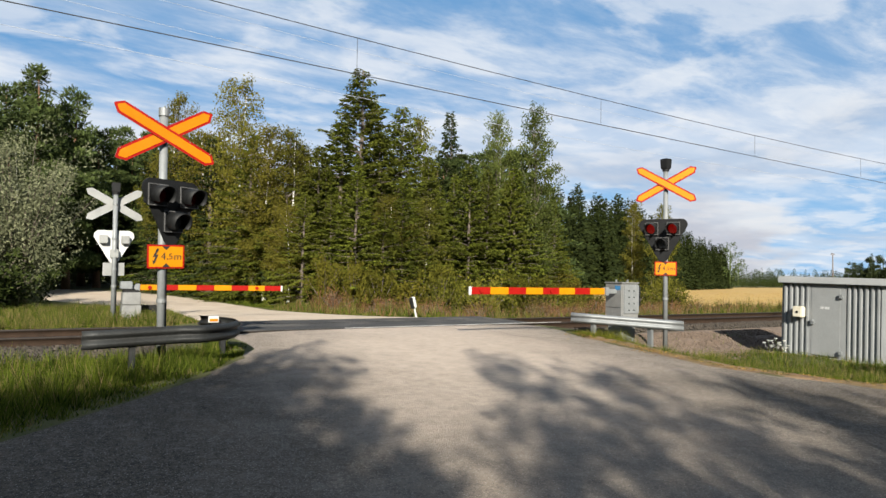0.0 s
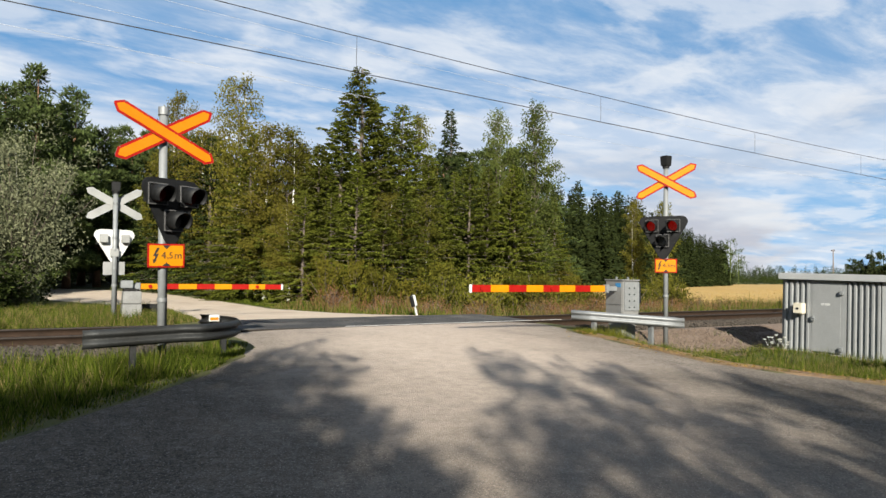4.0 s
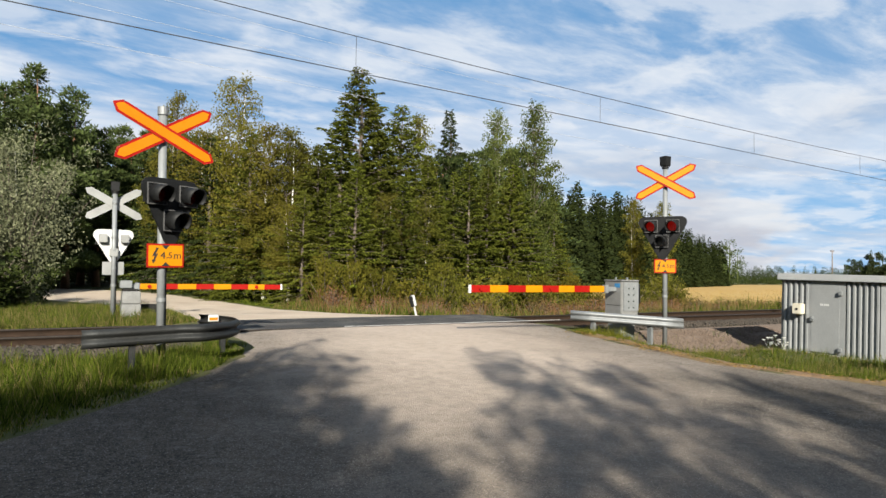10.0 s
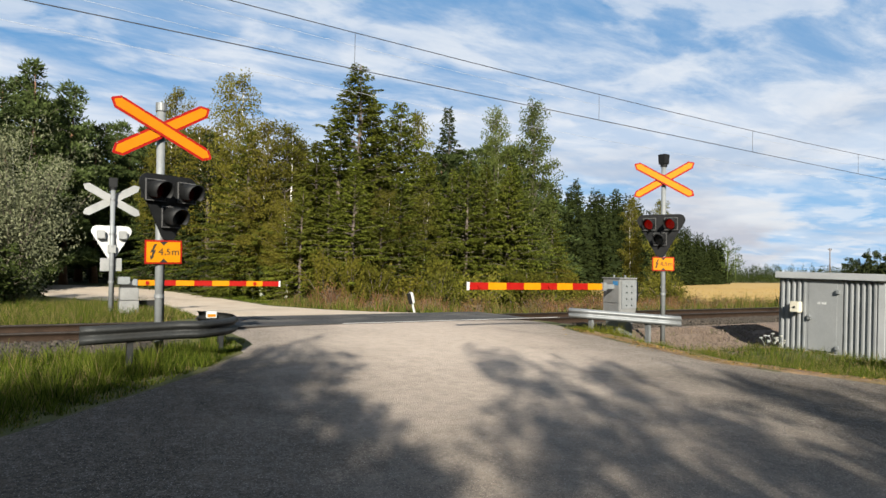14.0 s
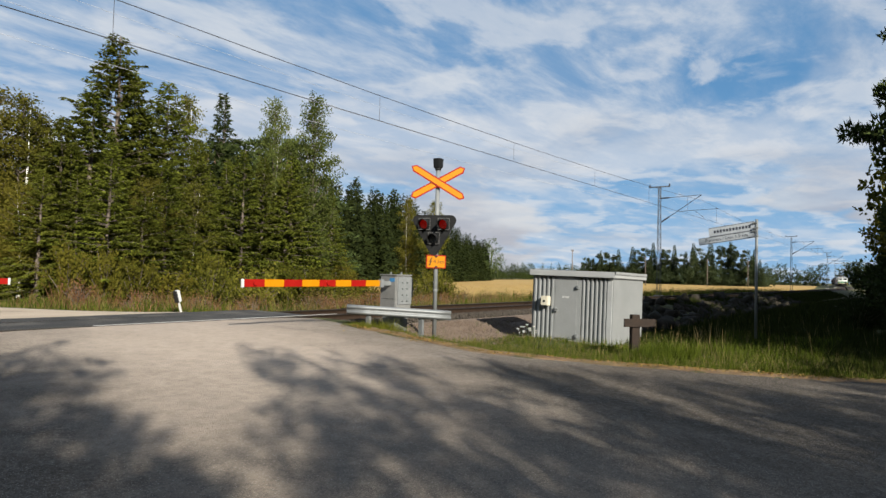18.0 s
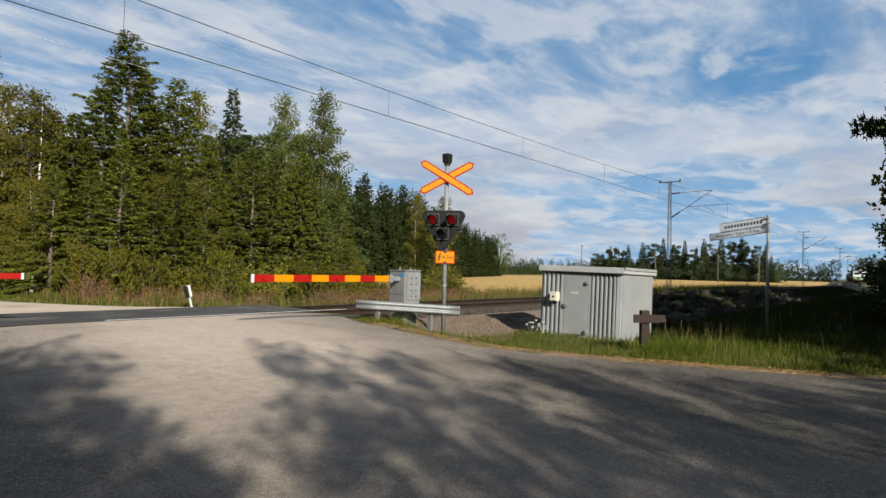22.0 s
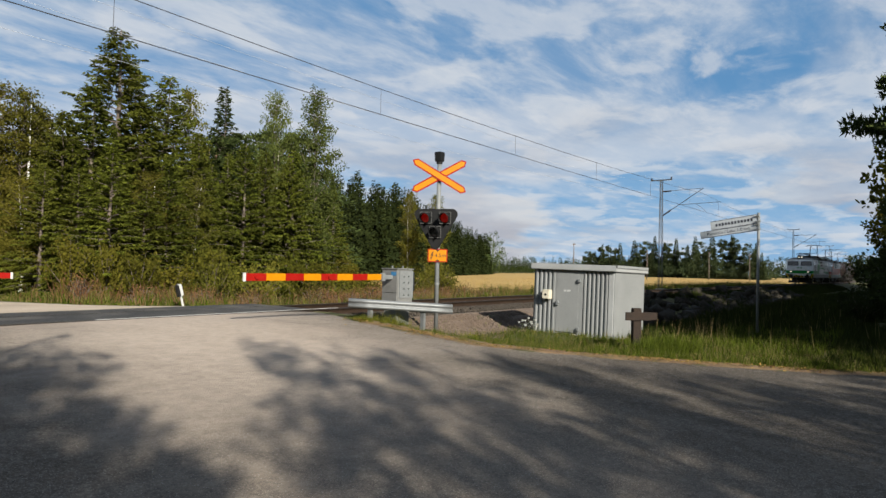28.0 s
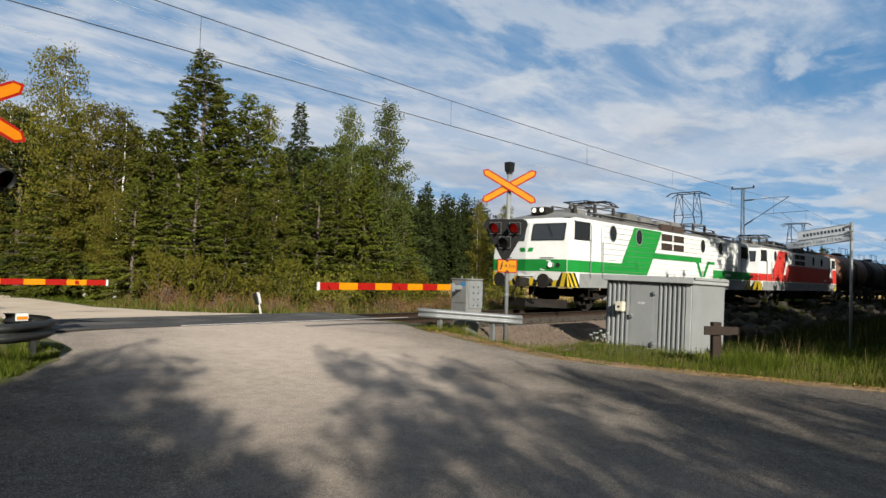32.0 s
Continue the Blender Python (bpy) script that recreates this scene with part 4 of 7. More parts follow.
def bush(name, h, r, seed, leaf, bark, leaves=5000, size=0.12, stems=14, slim=0.55):
    """Shrub: many stems from the root, leafy from near the ground."""
    rng = np.random.RandomState(seed)
    g, gl = Geo(), Geo()
    P, R = [], []
    for i in range(stems):
        az, sp = rng.uniform(0, 2 * math.pi), rng.uniform(0.15, 1.0)
        end = np.array([math.cos(az) * r * sp, math.sin(az) * r * sp, h * rng.uniform(0.7, 1.0) * (1 - 0.35 * sp * sp)])
        mid = end * np.array([0.35, 0.35, 0.55])
        (g if i == 0 else gl).tube([(0, 0, -0.1), mid, end], [0.03, 0.02, 0.006], 5, False)
        for t in np.linspace(0.12, 1.0, 9):
            p = 2 * t * (1 - t) * mid + t * t * end
            P.append(p + rng.randn(3) * 0.12 * r)
            R.append(rng.uniform(0.22, 0.45) * (0.6 + 0.22 * r))
    P, R = np.array(P), np.array(R)
    pick = rng.choice(len(P), leaves)
    pos = P[pick] + ball(rng, leaves) * R[pick][:, None]
    pos[:, 2] = np.abs(pos[:, 2])
    way = rng.randn(leaves, 3) + np.array([0, 0, 0.4])
    side = np.cross(way, rng.randn(leaves, 3))
    v, f = cards(pos, way, side, size * rng.uniform(0.6, 1.3, leaves), size * slim * rng.uniform(0.6, 1.2, leaves))
    return tree_pair(name, g, gl, bark, v, f, leaf)


def tree_pair(name, g, limbs, bark, v, f, leaf):
    me = g.mesh("trunk", smooth=True)
    me.materials.append(bark)
    me2 = limbs.mesh("branchwork", smooth=True)
    me2.materials.append(BARK_SPRUCE)
    return name, me, me2, fast_mesh("crown", v, f, leaf)


def plant(kind, x, y, height_scale=1.0, width_scale=1.0, turn=0.0, label="", category="tree", group="", sink=0.0):
    name, trunk_me, limb_me, crown_me = kind
    z = float(land(x, y)) - sink
    t = thing(name, label, category, pose(x, y, z, 0, 0, turn), group)
    t.scale = (width_scale, width_scale, height_scale)
    for nm, me in (("trunk" if category == "tree" else "stem", trunk_me), ("branchwork", limb_me), ("crown" if category == "tree" else "foliage", crown_me)):
        o = new(nm, me)
        o.parent = t
        if nm == "branchwork":
            tagged(o, kind="stuff")
    return t


LARCH_A = conifer("larch_tree", 10, 3.3, 11, LEAF_LARCH, BARK_SPRUCE, 0.14, 0.30, 0.85, 0.05, 0.88)
LARCH_B = conifer("larch_tree", 10, 3.0, 12, LEAF_LARCH, BARK_SPRUCE, 0.20, 0.30, 0.85, 0.04, 0.92)
SPRUCE_A = conifer("spruce_tree", 10, 1.9, 13, LEAF_SPRUCE, BARK_SPRUCE, 0.38, 0.36, 0.6, 0.03, 0.9)
SPRUCE_B = conifer("spruce_tree", 10, 2.4, 14, LEAF_SPRUCE, BARK_SPRUCE, 0.30, 0.36, 0.6, 0.03, 0.8)
BIRCH_A = broadleaf("birch_tree", 10, 1.9, 21, LEAF_BIRCH, BARK_BIRCH, 13000, 0.11, 0.16, 1.3, 50, 0.74, 0.8)
BIRCH_B = broadleaf("birch_tree", 10, 1.5, 22, LEAF_BIRCH, BARK_BIRCH, 10500, 0.11, 0.18, 1.5, 48, 0.62, 0.8)
ASPEN_A = broadleaf("aspen_tree", 10, 2.0, 23, LEAF_ASPEN, BARK_ASPEN, 19000, 0.115, 0.05, 1.9, 64, 0.62, 0.1)
PINE_A = pine("pine_tree", 13, 2.6, 31, LEAF_PINE, BARK_PINE, 20000, 0.29, 0.10, True, True)
PINE_B = pine("pine_tree", 13, 2.4, 32, LEAF_PINE, BARK_PINE, 18000, 0.29, 0.14, True, True)
PINE_C = pine("pine_tree", 13, 2.9, 37, LEAF_PINE, BARK_PINE, 26000, 0.27, 0.10)
SHADE_A = pine("pine_tree", 13, 2.4, 33, LEAF_PINE, BARK_PINE, 6200, 0.36, 0.22, False)
SHADE_B = pine("pine_tree", 13, 2.1, 34, LEAF_PINE, BARK_PINE, 5400, 0.36, 0.26, False)
SHADE_C = conifer("spruce_tree", 10, 2.6, 35, LEAF_SPRUCE, BARK_SPRUCE, 0.3, 0.7, 0.26, 0.03, 0.6)
SHADE_D = broadleaf("birch_tree", 10, 3.2, 36, LEAF_BIRCH, BARK_BIRCH, 2800, 0.44, 0.15, 0.9, 40, 1.3, 0.2)
WILLOW = bush("willow_bush", 5, 2.6, 41, LEAF_WILLOW, BARK_ASPEN, 24000, 0.105, 28, 0.40)
SHRUB_A = bush("shrub", 1.8, 1.3, 42, LEAF_BUSH, BARK_SPRUCE, 3600, 0.115, 14)
SHRUB_B = bush("shrub", 1.4, 1.5, 43, LEAF_BIRCH, BARK_SPRUCE, 3000, 0.115, 14)
FIREWEED_A = bush("fireweed_clump", 0.95, 0.75, 45, WEED_RED, BARK_SPRUCE, 1500, 0.085, 22, 0.35)
FIREWEED_B = bush("fireweed_clump", 0.8, 0.9, 46, WEED_DULL, BARK_SPRUCE, 1400, 0.085, 22, 0.35)
DARK_SHRUB = bush("dense_bush", 2.4, 1.6, 44, LEAF_SPRUCE, BARK_SPRUCE, 3600, 0.16, 16)


def polar(az, dist):
    """A place seen from the junction: degrees from straight across the track towards the right, metres."""
    return dist * math.sin(radians(az)), dist * math.cos(radians(az))


def by_slope(kind, base_h, az, dist, slope, width, turn, label, group=""):
    """Plants a tree whose top stands at that slope above eye height."""
    x, y = polar(az, dist)
    while az > 5.5 and x < float(np.interp(y, *ROAD_RIGHT)) + 1.6 and y < 58:
        dist += 1.0
        x, y = polar(az, dist)
    h = (slope * dist + EYE[2] - float(land(x, y))) * 1.04
    plant(kind, x, y, h / base_h, width, turn, label, "tree", group)


WOOD = "trees at the wood's edge"
L_LARCH, L_SPRUCE, L_BIRCH = "light green larch with loose drooping boughs", "dark narrow spruce rising above its neighbours", "slender birch with thin yellowing leaves"
L_ASPEN, L_PINE, L_MIX = "tall aspen with pale rustling leaves", "tall Scots pine with dark clumped needles", "bushy young conifer at the wood's edge"
# the tall ones that make the skyline
for args in (
    (LARCH_A, 10, 24.1, 31, 0.318, 1.75, 20, L_LARCH), (LARCH_B, 10, 22.4, 30, 0.235, 1.4, 70, L_LARCH), (LARCH_B, 10, 26.2, 31, 0.222, 1.35, 200, L_LARCH),
    (LARCH_A, 10, 28.0, 32, 0.262, 1.45, 120, L_LARCH), (LARCH_B, 10, 25.4, 33, 0.27, 1.1, 77, L_LARCH), (BIRCH_B, 10, 29.6, 33, 0.262, 0.9, 10, L_BIRCH), (LARCH_B, 10, 20.6, 29, 0.195, 1.1, 300, L_LARCH),
    (SPRUCE_A, 10, 32.5, 40, 0.256, 1.45, 15, L_SPRUCE), (ASPEN_A, 10, 36.9, 33, 0.258, 0.74, 40, L_ASPEN), (ASPEN_A, 10, 40.4, 32, 0.268, 0.86, 160, L_ASPEN), (LARCH_B, 10, 38.6, 31, 0.17, 0.9, 260, L_LARCH),
    (BIRCH_A, 10, 13.5, 31, 0.298, 1.1, 80, L_BIRCH), (BIRCH_A, 10, 8.6, 33, 0.265, 0.95, 200, L_BIRCH), (BIRCH_B, 10, 16.2, 30, 0.232, 1.1, 140, L_BIRCH),
    (BIRCH_B, 10, 17.9, 31, 0.230, 1.1, 33, L_BIRCH), (BIRCH_A, 10, 11.0, 30, 0.215, 1.2, 280, L_BIRCH), (LARCH_B, 10, 14.8, 29, 0.205, 1.1, 240, L_LARCH),
    (BIRCH_B, 10, 19.2, 32, 0.20, 1.0, 99, L_BIRCH), (LARCH_A, 10, 34.3, 30, 0.175, 0.9, 44, L_LARCH), (LARCH_B, 10, 30.6, 29, 0.185, 1.0, 310, L_LARCH),
    (BIRCH_B, 10, 51.6, 46, 0.118, 0.8, 50, L_BIRCH), (BIRCH_B, 10, 49.2, 50, 0.122, 0.8, 170, L_BIRCH),
):
    by_slope(*args, group=WOOD)
# the lower fill of the wood's edge and the rows behind it
rng = random.Random(5)
for i in range(27):
    az = 6.5 + 36.5 * (i + rng.random()) / 27
    dist = rng.uniform(25.5, 29.0) / max(0.72, math.cos(radians(az))) * 0.93
    kind, base, lab = rng.choice([(LARCH_A, 10, L_LARCH), (LARCH_B, 10, L_LARCH), (LARCH_B, 10, L_MIX), (LARCH_A, 10, L_MIX), (BIRCH_B, 10, L_BIRCH), (BIRCH_A, 10, L_BIRCH)])
    top = rng.uniform(0.075, 0.175) * (0.75 if az > 41 else 1)
    by_slope(kind, base, az, dist, top, rng.uniform(0.62, 0.9), rng.uniform(0, 360), lab, WOOD)
for i in range(34):
    az = 7 + 33.5 * (i + rng.random()) / 34
    dist = rng.uniform(35, 46)
    kind, base, lab = rng.choice([(SPRUCE_A, 10, L_SPRUCE), (SPRUCE_B, 10, L_SPRUCE), (SPRUCE_B, 10, L_SPRUCE), (PINE_B, 13, L_PINE)])
    by_slope(kind, base, az, dist, rng.uniform(0.13, 0.2), rng.uniform(1.0, 1.3), rng.uniform(0, 360), lab, WOOD)
# pines left of the gravel road and over it
for az, dist, slope, w in ((-9.5, 50, 0.262, 1.4), (-6.2, 53, 0.235, 1.4), (-3.2, 51, 0.24, 1.4), (-8.2, 43, 0.2, 1.4), (-0.4, 54, 0.22, 1.3), (-1.6, 46, 0.268, 1.15), (0.9, 49, 0.245, 1.1), (-4.6, 44, 0.225, 1.2), (-7.5, 47, 0.25, 1.2), (3.0, 52, 0.195, 1.1), (5.4, 55, 0.185, 1.1), (-3.0, 40, 0.17, 1.1), (7.4, 58, 0.19, 1.0), (1.9, 58, 0.19, 1.2), (4.3, 62, 0.2, 1.2), (-0.2, 60, 0.2, 1.2), (6.5, 66, 0.2, 1.2), (9.0, 64, 0.2, 1.2), (-5.8, 38, 0.15, 1.1), (-9, 40, 0.2, 1.2)):
    by_slope(rng.choice((PINE_A, PINE_B)), 13, az, dist, slope, w, rng.uniform(0, 360), L_PINE, "pines beside the gravel road")
for az, dist, slope, w in ((2.6, 66, 0.13, 1.4), (5.0, 70, 0.12, 1.4), (0.4, 70, 0.13, 1.4), (7.2, 72, 0.13, 1.4), (-2, 62, 0.13, 1.4), (9.4, 58, 0.13, 1.2), (-4, 56, 0.12, 1.3)):
    by_slope(SPRUCE_B, 10, az, dist, slope, w, rng.uniform(0, 360), "dark spruce closing the view along the road", "spruces behind the road")
plant(WILLOW, -0.85, 21.6, 1.12, 0.92, 30, "silvery green willow bush beside the track", "bush")
plant(WILLOW, -3.0, 22.0, 1.15, 0.95, 150, "silvery green willow bush beside the track", "bush")
for x, y, s, w in ((-1.4, 20.0, 0.75, 0.9), (-3.2, 18.9, 0.8, 1.0), (-0.9, 24.5, 0.7, 0.8), (-2.0, 27, 1.0, 1.1), (-0.6, 30.0, 0.8, 0.9), (-2.6, 33, 1.2, 1.2), (8.7, 36, 1.1, 1.2), (8.9, 31, 1.0, 1.2), (7.4, 44, 1.2, 1.3)):
    plant(DARK_SHRUB, x, y, s, w, x * 77, "dense dark green bush at the road's edge", "bush", "bushes along the gravel road")
for i in range(30):
    x = 8.6 + 24 * (i + rng.random()) / 30
    y = 20.5 + rng.uniform(0, 3.2) + (x - 8) * 0.10
    plant(rng.choice((SHRUB_A, SHRUB_B, SHRUB_A)), x, y, rng.uniform(0.7, 1.6), rng.uniform(0.6, 1.1), rng.uniform(0, 360), "leafy green and yellowing shrub before the wood", "bush", "shrubs before the wood")


for i in range(46):
    x = 8.2 + 26 * (i + rng.random()) / 46
    y = 17.2 + rng.uniform(0, 4.0) + (x - 8) * 0.06
    plant(rng.choice((FIREWEED_A, FIREWEED_B)), x, y, rng.uniform(0.7, 1.25), rng.uniform(0.8, 1.5), rng.uniform(0, 360), "withered reddish brown fireweed clump in the meadow", "weeds", "fireweed clumps before the wood")


def far_woods(name, spots, seed, label, leaf=LEAF_SPRUCE, sprays=150, fat=1.0):
    """Distant trees joined: spiky or rounded crowns of coarse sprays on stems."""
    rng = np.random.RandomState(seed)
    B, Wy, S, Ln, Wd = [], [], [], [], []
    for x, y, h, w, conic in spots:
        z0 = float(land(x, y))
        k = int(sprays * (1.3 if conic < 0.5 else 1))
        if conic > 0.5:
            u = 1 - rng.uniform(0.0, 0.975, k) ** 0.72
            az = rng.uniform(0, 2 * np.pi, k)
            rad = w * ((1 - u) ** 0.85 * rng.uniform(0.15, 1.05, k) + 0.02) * (1 + 0.3 * np.sin(az * 3 + u * 12 + x) * np.sin(u * 31 + x))
            p = np.stack([x + np.cos(az) * rad, y + np.sin(az) * rad, z0 + u * h], 1)
        else:
            # clumps round the upper stem
            m = 20
            cu = rng.uniform(0.30, 0.93, m)
            ca = np.arange(m) * 2.4 + rng.uniform(0, 1, m)
            cr = w * 0.75 * np.sin(np.pi * np.clip((cu - 0.12) / 0.95, 0, 1)) * rng.uniform(0.5, 1.1, m)
            pick = rng.randint(0, m, k)
            bl = ball(rng, k) * w * rng.uniform(0.26, 0.52, m)[pick][:, None]
            p = np.stack([x + np.cos(ca[pick]) * cr[pick], y + np.sin(ca[pick]) * cr[pick], z0 + cu[pick] * h], 1) + bl * np.array([1, 1, 0.75])
            p[:, 2] = np.maximum(p[:, 2], z0 + 0.02 * h)
            u = np.clip((p[:, 2] - z0) / h, 0, 1)
            az = np.arctan2(p[:, 1] - y, p[:, 0] - x)
        way = np.stack([np.cos(az), np.sin(az), rng.uniform(-0.6, 0.5, k)], 1) + rng.randn(k, 3) * 0.4
        B.append(p), Wy.append(way), S.append(np.cross(way, rng.randn(k, 3)))
        taper = 0.45 + 0.55 * (1 - u)
        Ln.append(rng.uniform(0.045, 0.085, k) * h * taper * fat), Wd.append(rng.uniform(0.018, 0.036, k) * h * taper * fat)
        B.append(np.array([[x, y, z0]])), Wy.append(np.array([[0, 0, 1.0]])), S.append(np.array([[1.0, -1, 0]])), Ln.append([h * 0.97]), Wd.append([h * 0.03])
    v, f = cards(np.concatenate(B), np.concatenate(Wy), np.concatenate(S), np.concatenate(Ln), np.concatenate(Wd))
    return tagged(new(name, fast_mesh(name, v, f, leaf)), label, "woods", kind="stuff")


def scatter_line(pts, step, depth, h, w, conic, seed, low=0.58):
    r = random.Random(seed)
    out = []
    for (xa, ya, ha), (xb, yb, hb) in zip(pts[:-1], pts[1:]):
        n = max(1, int(math.hypot(xb - xa, yb - ya) / step))
        for i in range(n):
            u = (i + r.random()) / n
            x, y = xa + (xb - xa) * u, ya + (yb - ya) * u
            d = r.uniform(0, depth)
            q = math.hypot(x, y)
            x, y = x * (1 + d / q), y * (1 + d / q)
            if x > 150 and -4 < y - float(track_y(x)) < 6:
                continue
            hh = (ha + (hb - ha) * u) * r.uniform(low, 1.10) * h
            out.append((x, y, hh, hh * w * r.uniform(0.8, 1.25), 1.0 if r.random() < conic else 0.0))
    return out


# the line of conifers that runs off along the field, and the woods round the field
far_woods("field_edge_wood", scatter_line([(*polar(41.5, 60), 10.0), (*polar(45.0, 80), 12.8), (*polar(48.0, 105), 14.4), (*polar(51.0, 125), 13.8), (*polar(53.2, 150), 12.6), (*polar(55.2, 180), 12.0), (*polar(56.6, 205), 12.4)], 1.2, 8, 1.08, 0.14, 0.97, 3, 0.76), 61, "row of dark spruces and pines along the field's edge", LEAF_SPRUCE, 760, 1.1)
far_woods("field_edge_wood", scatter_line([(*polar(43.5, 74), 5.0), (*polar(48.0, 112), 7.0), (*polar(53.0, 160), 7.0), (*polar(56.9, 212), 7.0)], 1.5, 4, 1.0, 0.30, 0.6, 8), 67, "young trees and bushes along the field's edge", LEAF_SPRUCE, 240, 1.6)
far_woods("field_edge_wood", [(*polar(az, d), h, h * 0.19, 0.0) for az, d, h in ((56.9, 198, 14.5), (57.5, 206, 12.0), (56.2, 200, 13.0))], 68, "tall thin pines at the end of the row", LEAF_PINE, 420, 1.0)
far_woods("distant_wood", scatter_line([(*polar(51, 430), 10.5), (*polar(60, 450), 11.0), (*polar(66, 440), 11), (*polar(72, 430), 12)], 0.8, 14, 1.0, 0.24, 0.85, 4), 62, "distant dark forest beyond the field", LEAF_FAR, 260, 1.7)
far_woods("distant_wood", scatter_line([(*polar(56.6, 250), 3.6), (*polar(61, 320), 4.6), (*polar(66, 300), 4.0)], 1.2, 6, 1.0, 0.45, 0.4, 14), 69, "bushes along the far side of the field", LEAF_SPRUCE, 110, 2.4)
far_woods("far_pine_wood", scatter_line([(*polar(65.3, 262), 10.5), (*polar(67.5, 255), 12.0), (*polar(70, 250), 13.0), (*polar(74, 245), 14.5), (*polar(77, 242), 14.0), (*polar(79.8, 240), 13.5)], 1.5, 14, 1.10, 0.145, 0.6, 5), 63, "wood of tall pines beyond the field", LEAF_FAR, 1700, 1.05)
far_woods("far_pine_wood", scatter_line([(*polar(66.0, 275), 8.5), (*polar(70, 268), 9.5), (*polar(76, 262), 10), (*polar(80, 260), 10)], 1.2, 10, 0.9, 0.22, 0.5, 16), 71, "darker trees inside the far wood", LEAF_FAR, 700, 1.35)
far_woods("far_undergrowth", scatter_line([(*polar(64.8, 262), 5.0), (*polar(74, 246), 6), (*polar(80.5, 241), 5)], 0.8, 14, 1.2, 0.45, 0.3, 7), 66, "undergrowth below the far pines", LEAF_FAR, 420, 1.5)
far_woods("far_pine_wood", scatter_line([(*polar(79.5, 420), 12), (*polar(84, 420), 14), (*polar(90, 380), 16)], 1.4, 30, 1.0, 0.26, 0.4, 6), 64, "distant woods beside the railway", LEAF_FAR, 170, 2.4)
far_woods("road_end_wood", scatter_line([(*polar(-16, 82), 13), (*polar(0, 84), 13), (*polar(16, 84), 13)], 1.3, 14, 1.0, 0.22, 0.85, 15), 70, "dark spruce wood at the end of the gravel road", LEAF_SPRUCE, 260, 1.6)
far_woods("side_road_wood", [(82 + 2.2 * i, (-2.5 if i < 27 else -44.0) - 2 * (i % 3), 15 + 1.1 * (i * 7 % 4), 3.2, 1.0 if i % 3 else 0.0) for i in range(100)], 72, "dark wood along the side road", LEAF_SPRUCE, 220, 2.2)
# ring of trees out of view, added to hold back low sky light
ring = []
rr = random.Random(12)
for i in range(560):
    turn = rr.uniform(98, 340)
    a = radians(turn)
    near = 62 if 178 < turn < 262 else (30 if turn >= 262 else 48)
    d = near + 33 * rr.random() ** 1.5
    ring.append((d * math.sin(a), d * math.cos(a), rr.uniform(14, 20), rr.uniform(2.4, 3.6), 1.0 if rr.random() < 0.6 else 0.0))
far_woods("surrounding_wood", ring, 65, "unseen mixed wood added round the junction to block sky light", LEAF_SPRUCE, 90, 1.9)
# tall trees behind the junction, out of sight, whose shade falls over the road and the bank
BEHIND = "trees behind the junction"


def shade_tree(kind, base, tip_x, tip_y, h, w, label):
    """A tree whose top throws its shadow at that place on the ground."""
    run = h / -SUN_DIR.z
    x, y = tip_x + SUN_DIR.x * -run, tip_y + SUN_DIR.y * -run
    plant(kind, x, y, h / base, w, (tip_x * 53 + tip_y * 31) % 360, label, "tree", BEHIND)


for tx, ty, h, w, k in (
    (4.0, 11.0, 13.0, 0.55, SHADE_A), (3.2, 9.9, 13.5, 0.6, SHADE_B), (3.6, 9.5, 12.5, 0.62, SHADE_B), (2.4, 8.8, 12.5, 0.9, SHADE_A), (3.2, 7.3, 12.0, 0.6, SHADE_A), (1.2, 6.4, 12.0, 1.0, SHADE_B), (2.7, 5.5, 11.0, 0.6, SHADE_B), (1.2, 8.8, 12.5, 1.0, SHADE_A),
    (-1.2, 8.0, 13.5, 1.1, SHADE_B), (-4.0, 7.9, 13.0, 1.1, SHADE_A), (-2.4, 4.6, 12.0, 1.2, SHADE_B), (1.6, 3.6, 11.0, 0.9, SHADE_A), (-0.4, 1.6, 10.0, 1.2, SHADE_A),
    (6.5, 9.0, 13.5, 0.42, SHADE_B), (7.3, 7.8, 13.5, 0.5, SHADE_A), (8.6, 6.4, 14.0, 0.48, SHADE_A), (9.5, 4.2, 14.0, 0.5, SHADE_B), (8.3, 5.4, 13.0, 0.55, SHADE_A), (10.0, 3.05, 14.0, 0.5, SHADE_B), (5.9, 4.4, 12.5, 0.4, SHADE_B), (7.4, 3.4, 12.5, 0.6, SHADE_A), (11.1, 0.55, 14.5, 0.4, SHADE_A), (10.96, -0.35, 14.5, 0.42, SHADE_A), (9.4, 2.4, 12.5, 0.6, SHADE_B), (11.4, 0.6, 14.0, 0.75, SHADE_A), (6.4, 0.9, 11.5, 0.6, SHADE_B), (12.7, -1.5, 15.0, 0.65, SHADE_B),
    (13.6, -1.7, 14.5, 0.4, SHADE_B), (17.6, 3.3, 14.5, 0.5, SHADE_A), (19.6, 3.9, 14.5, 0.5, SHADE_B), (16.2, 0.9, 14.0, 0.55, SHADE_B), (1.8, 8.0, 12.5, 0.8, SHADE_A), (0.7, 7.2, 12.0, 0.8, SHADE_B), (8.0, 1.6, 12.5, 0.5, SHADE_B), (10.4, 1.9, 13.0, 0.5, SHADE_A), (12.9, 2.5, 14.0, 0.5, SHADE_B), (14.6, 2.9, 14.0, 0.5, SHADE_A), (20.9, 11.0, 15.0, 0.42, SHADE_A), (24.0, 11.2, 15.0, 0.8, SHADE_B),
):
    shade_tree(k, 13, tx, ty, h, w, L_PINE)
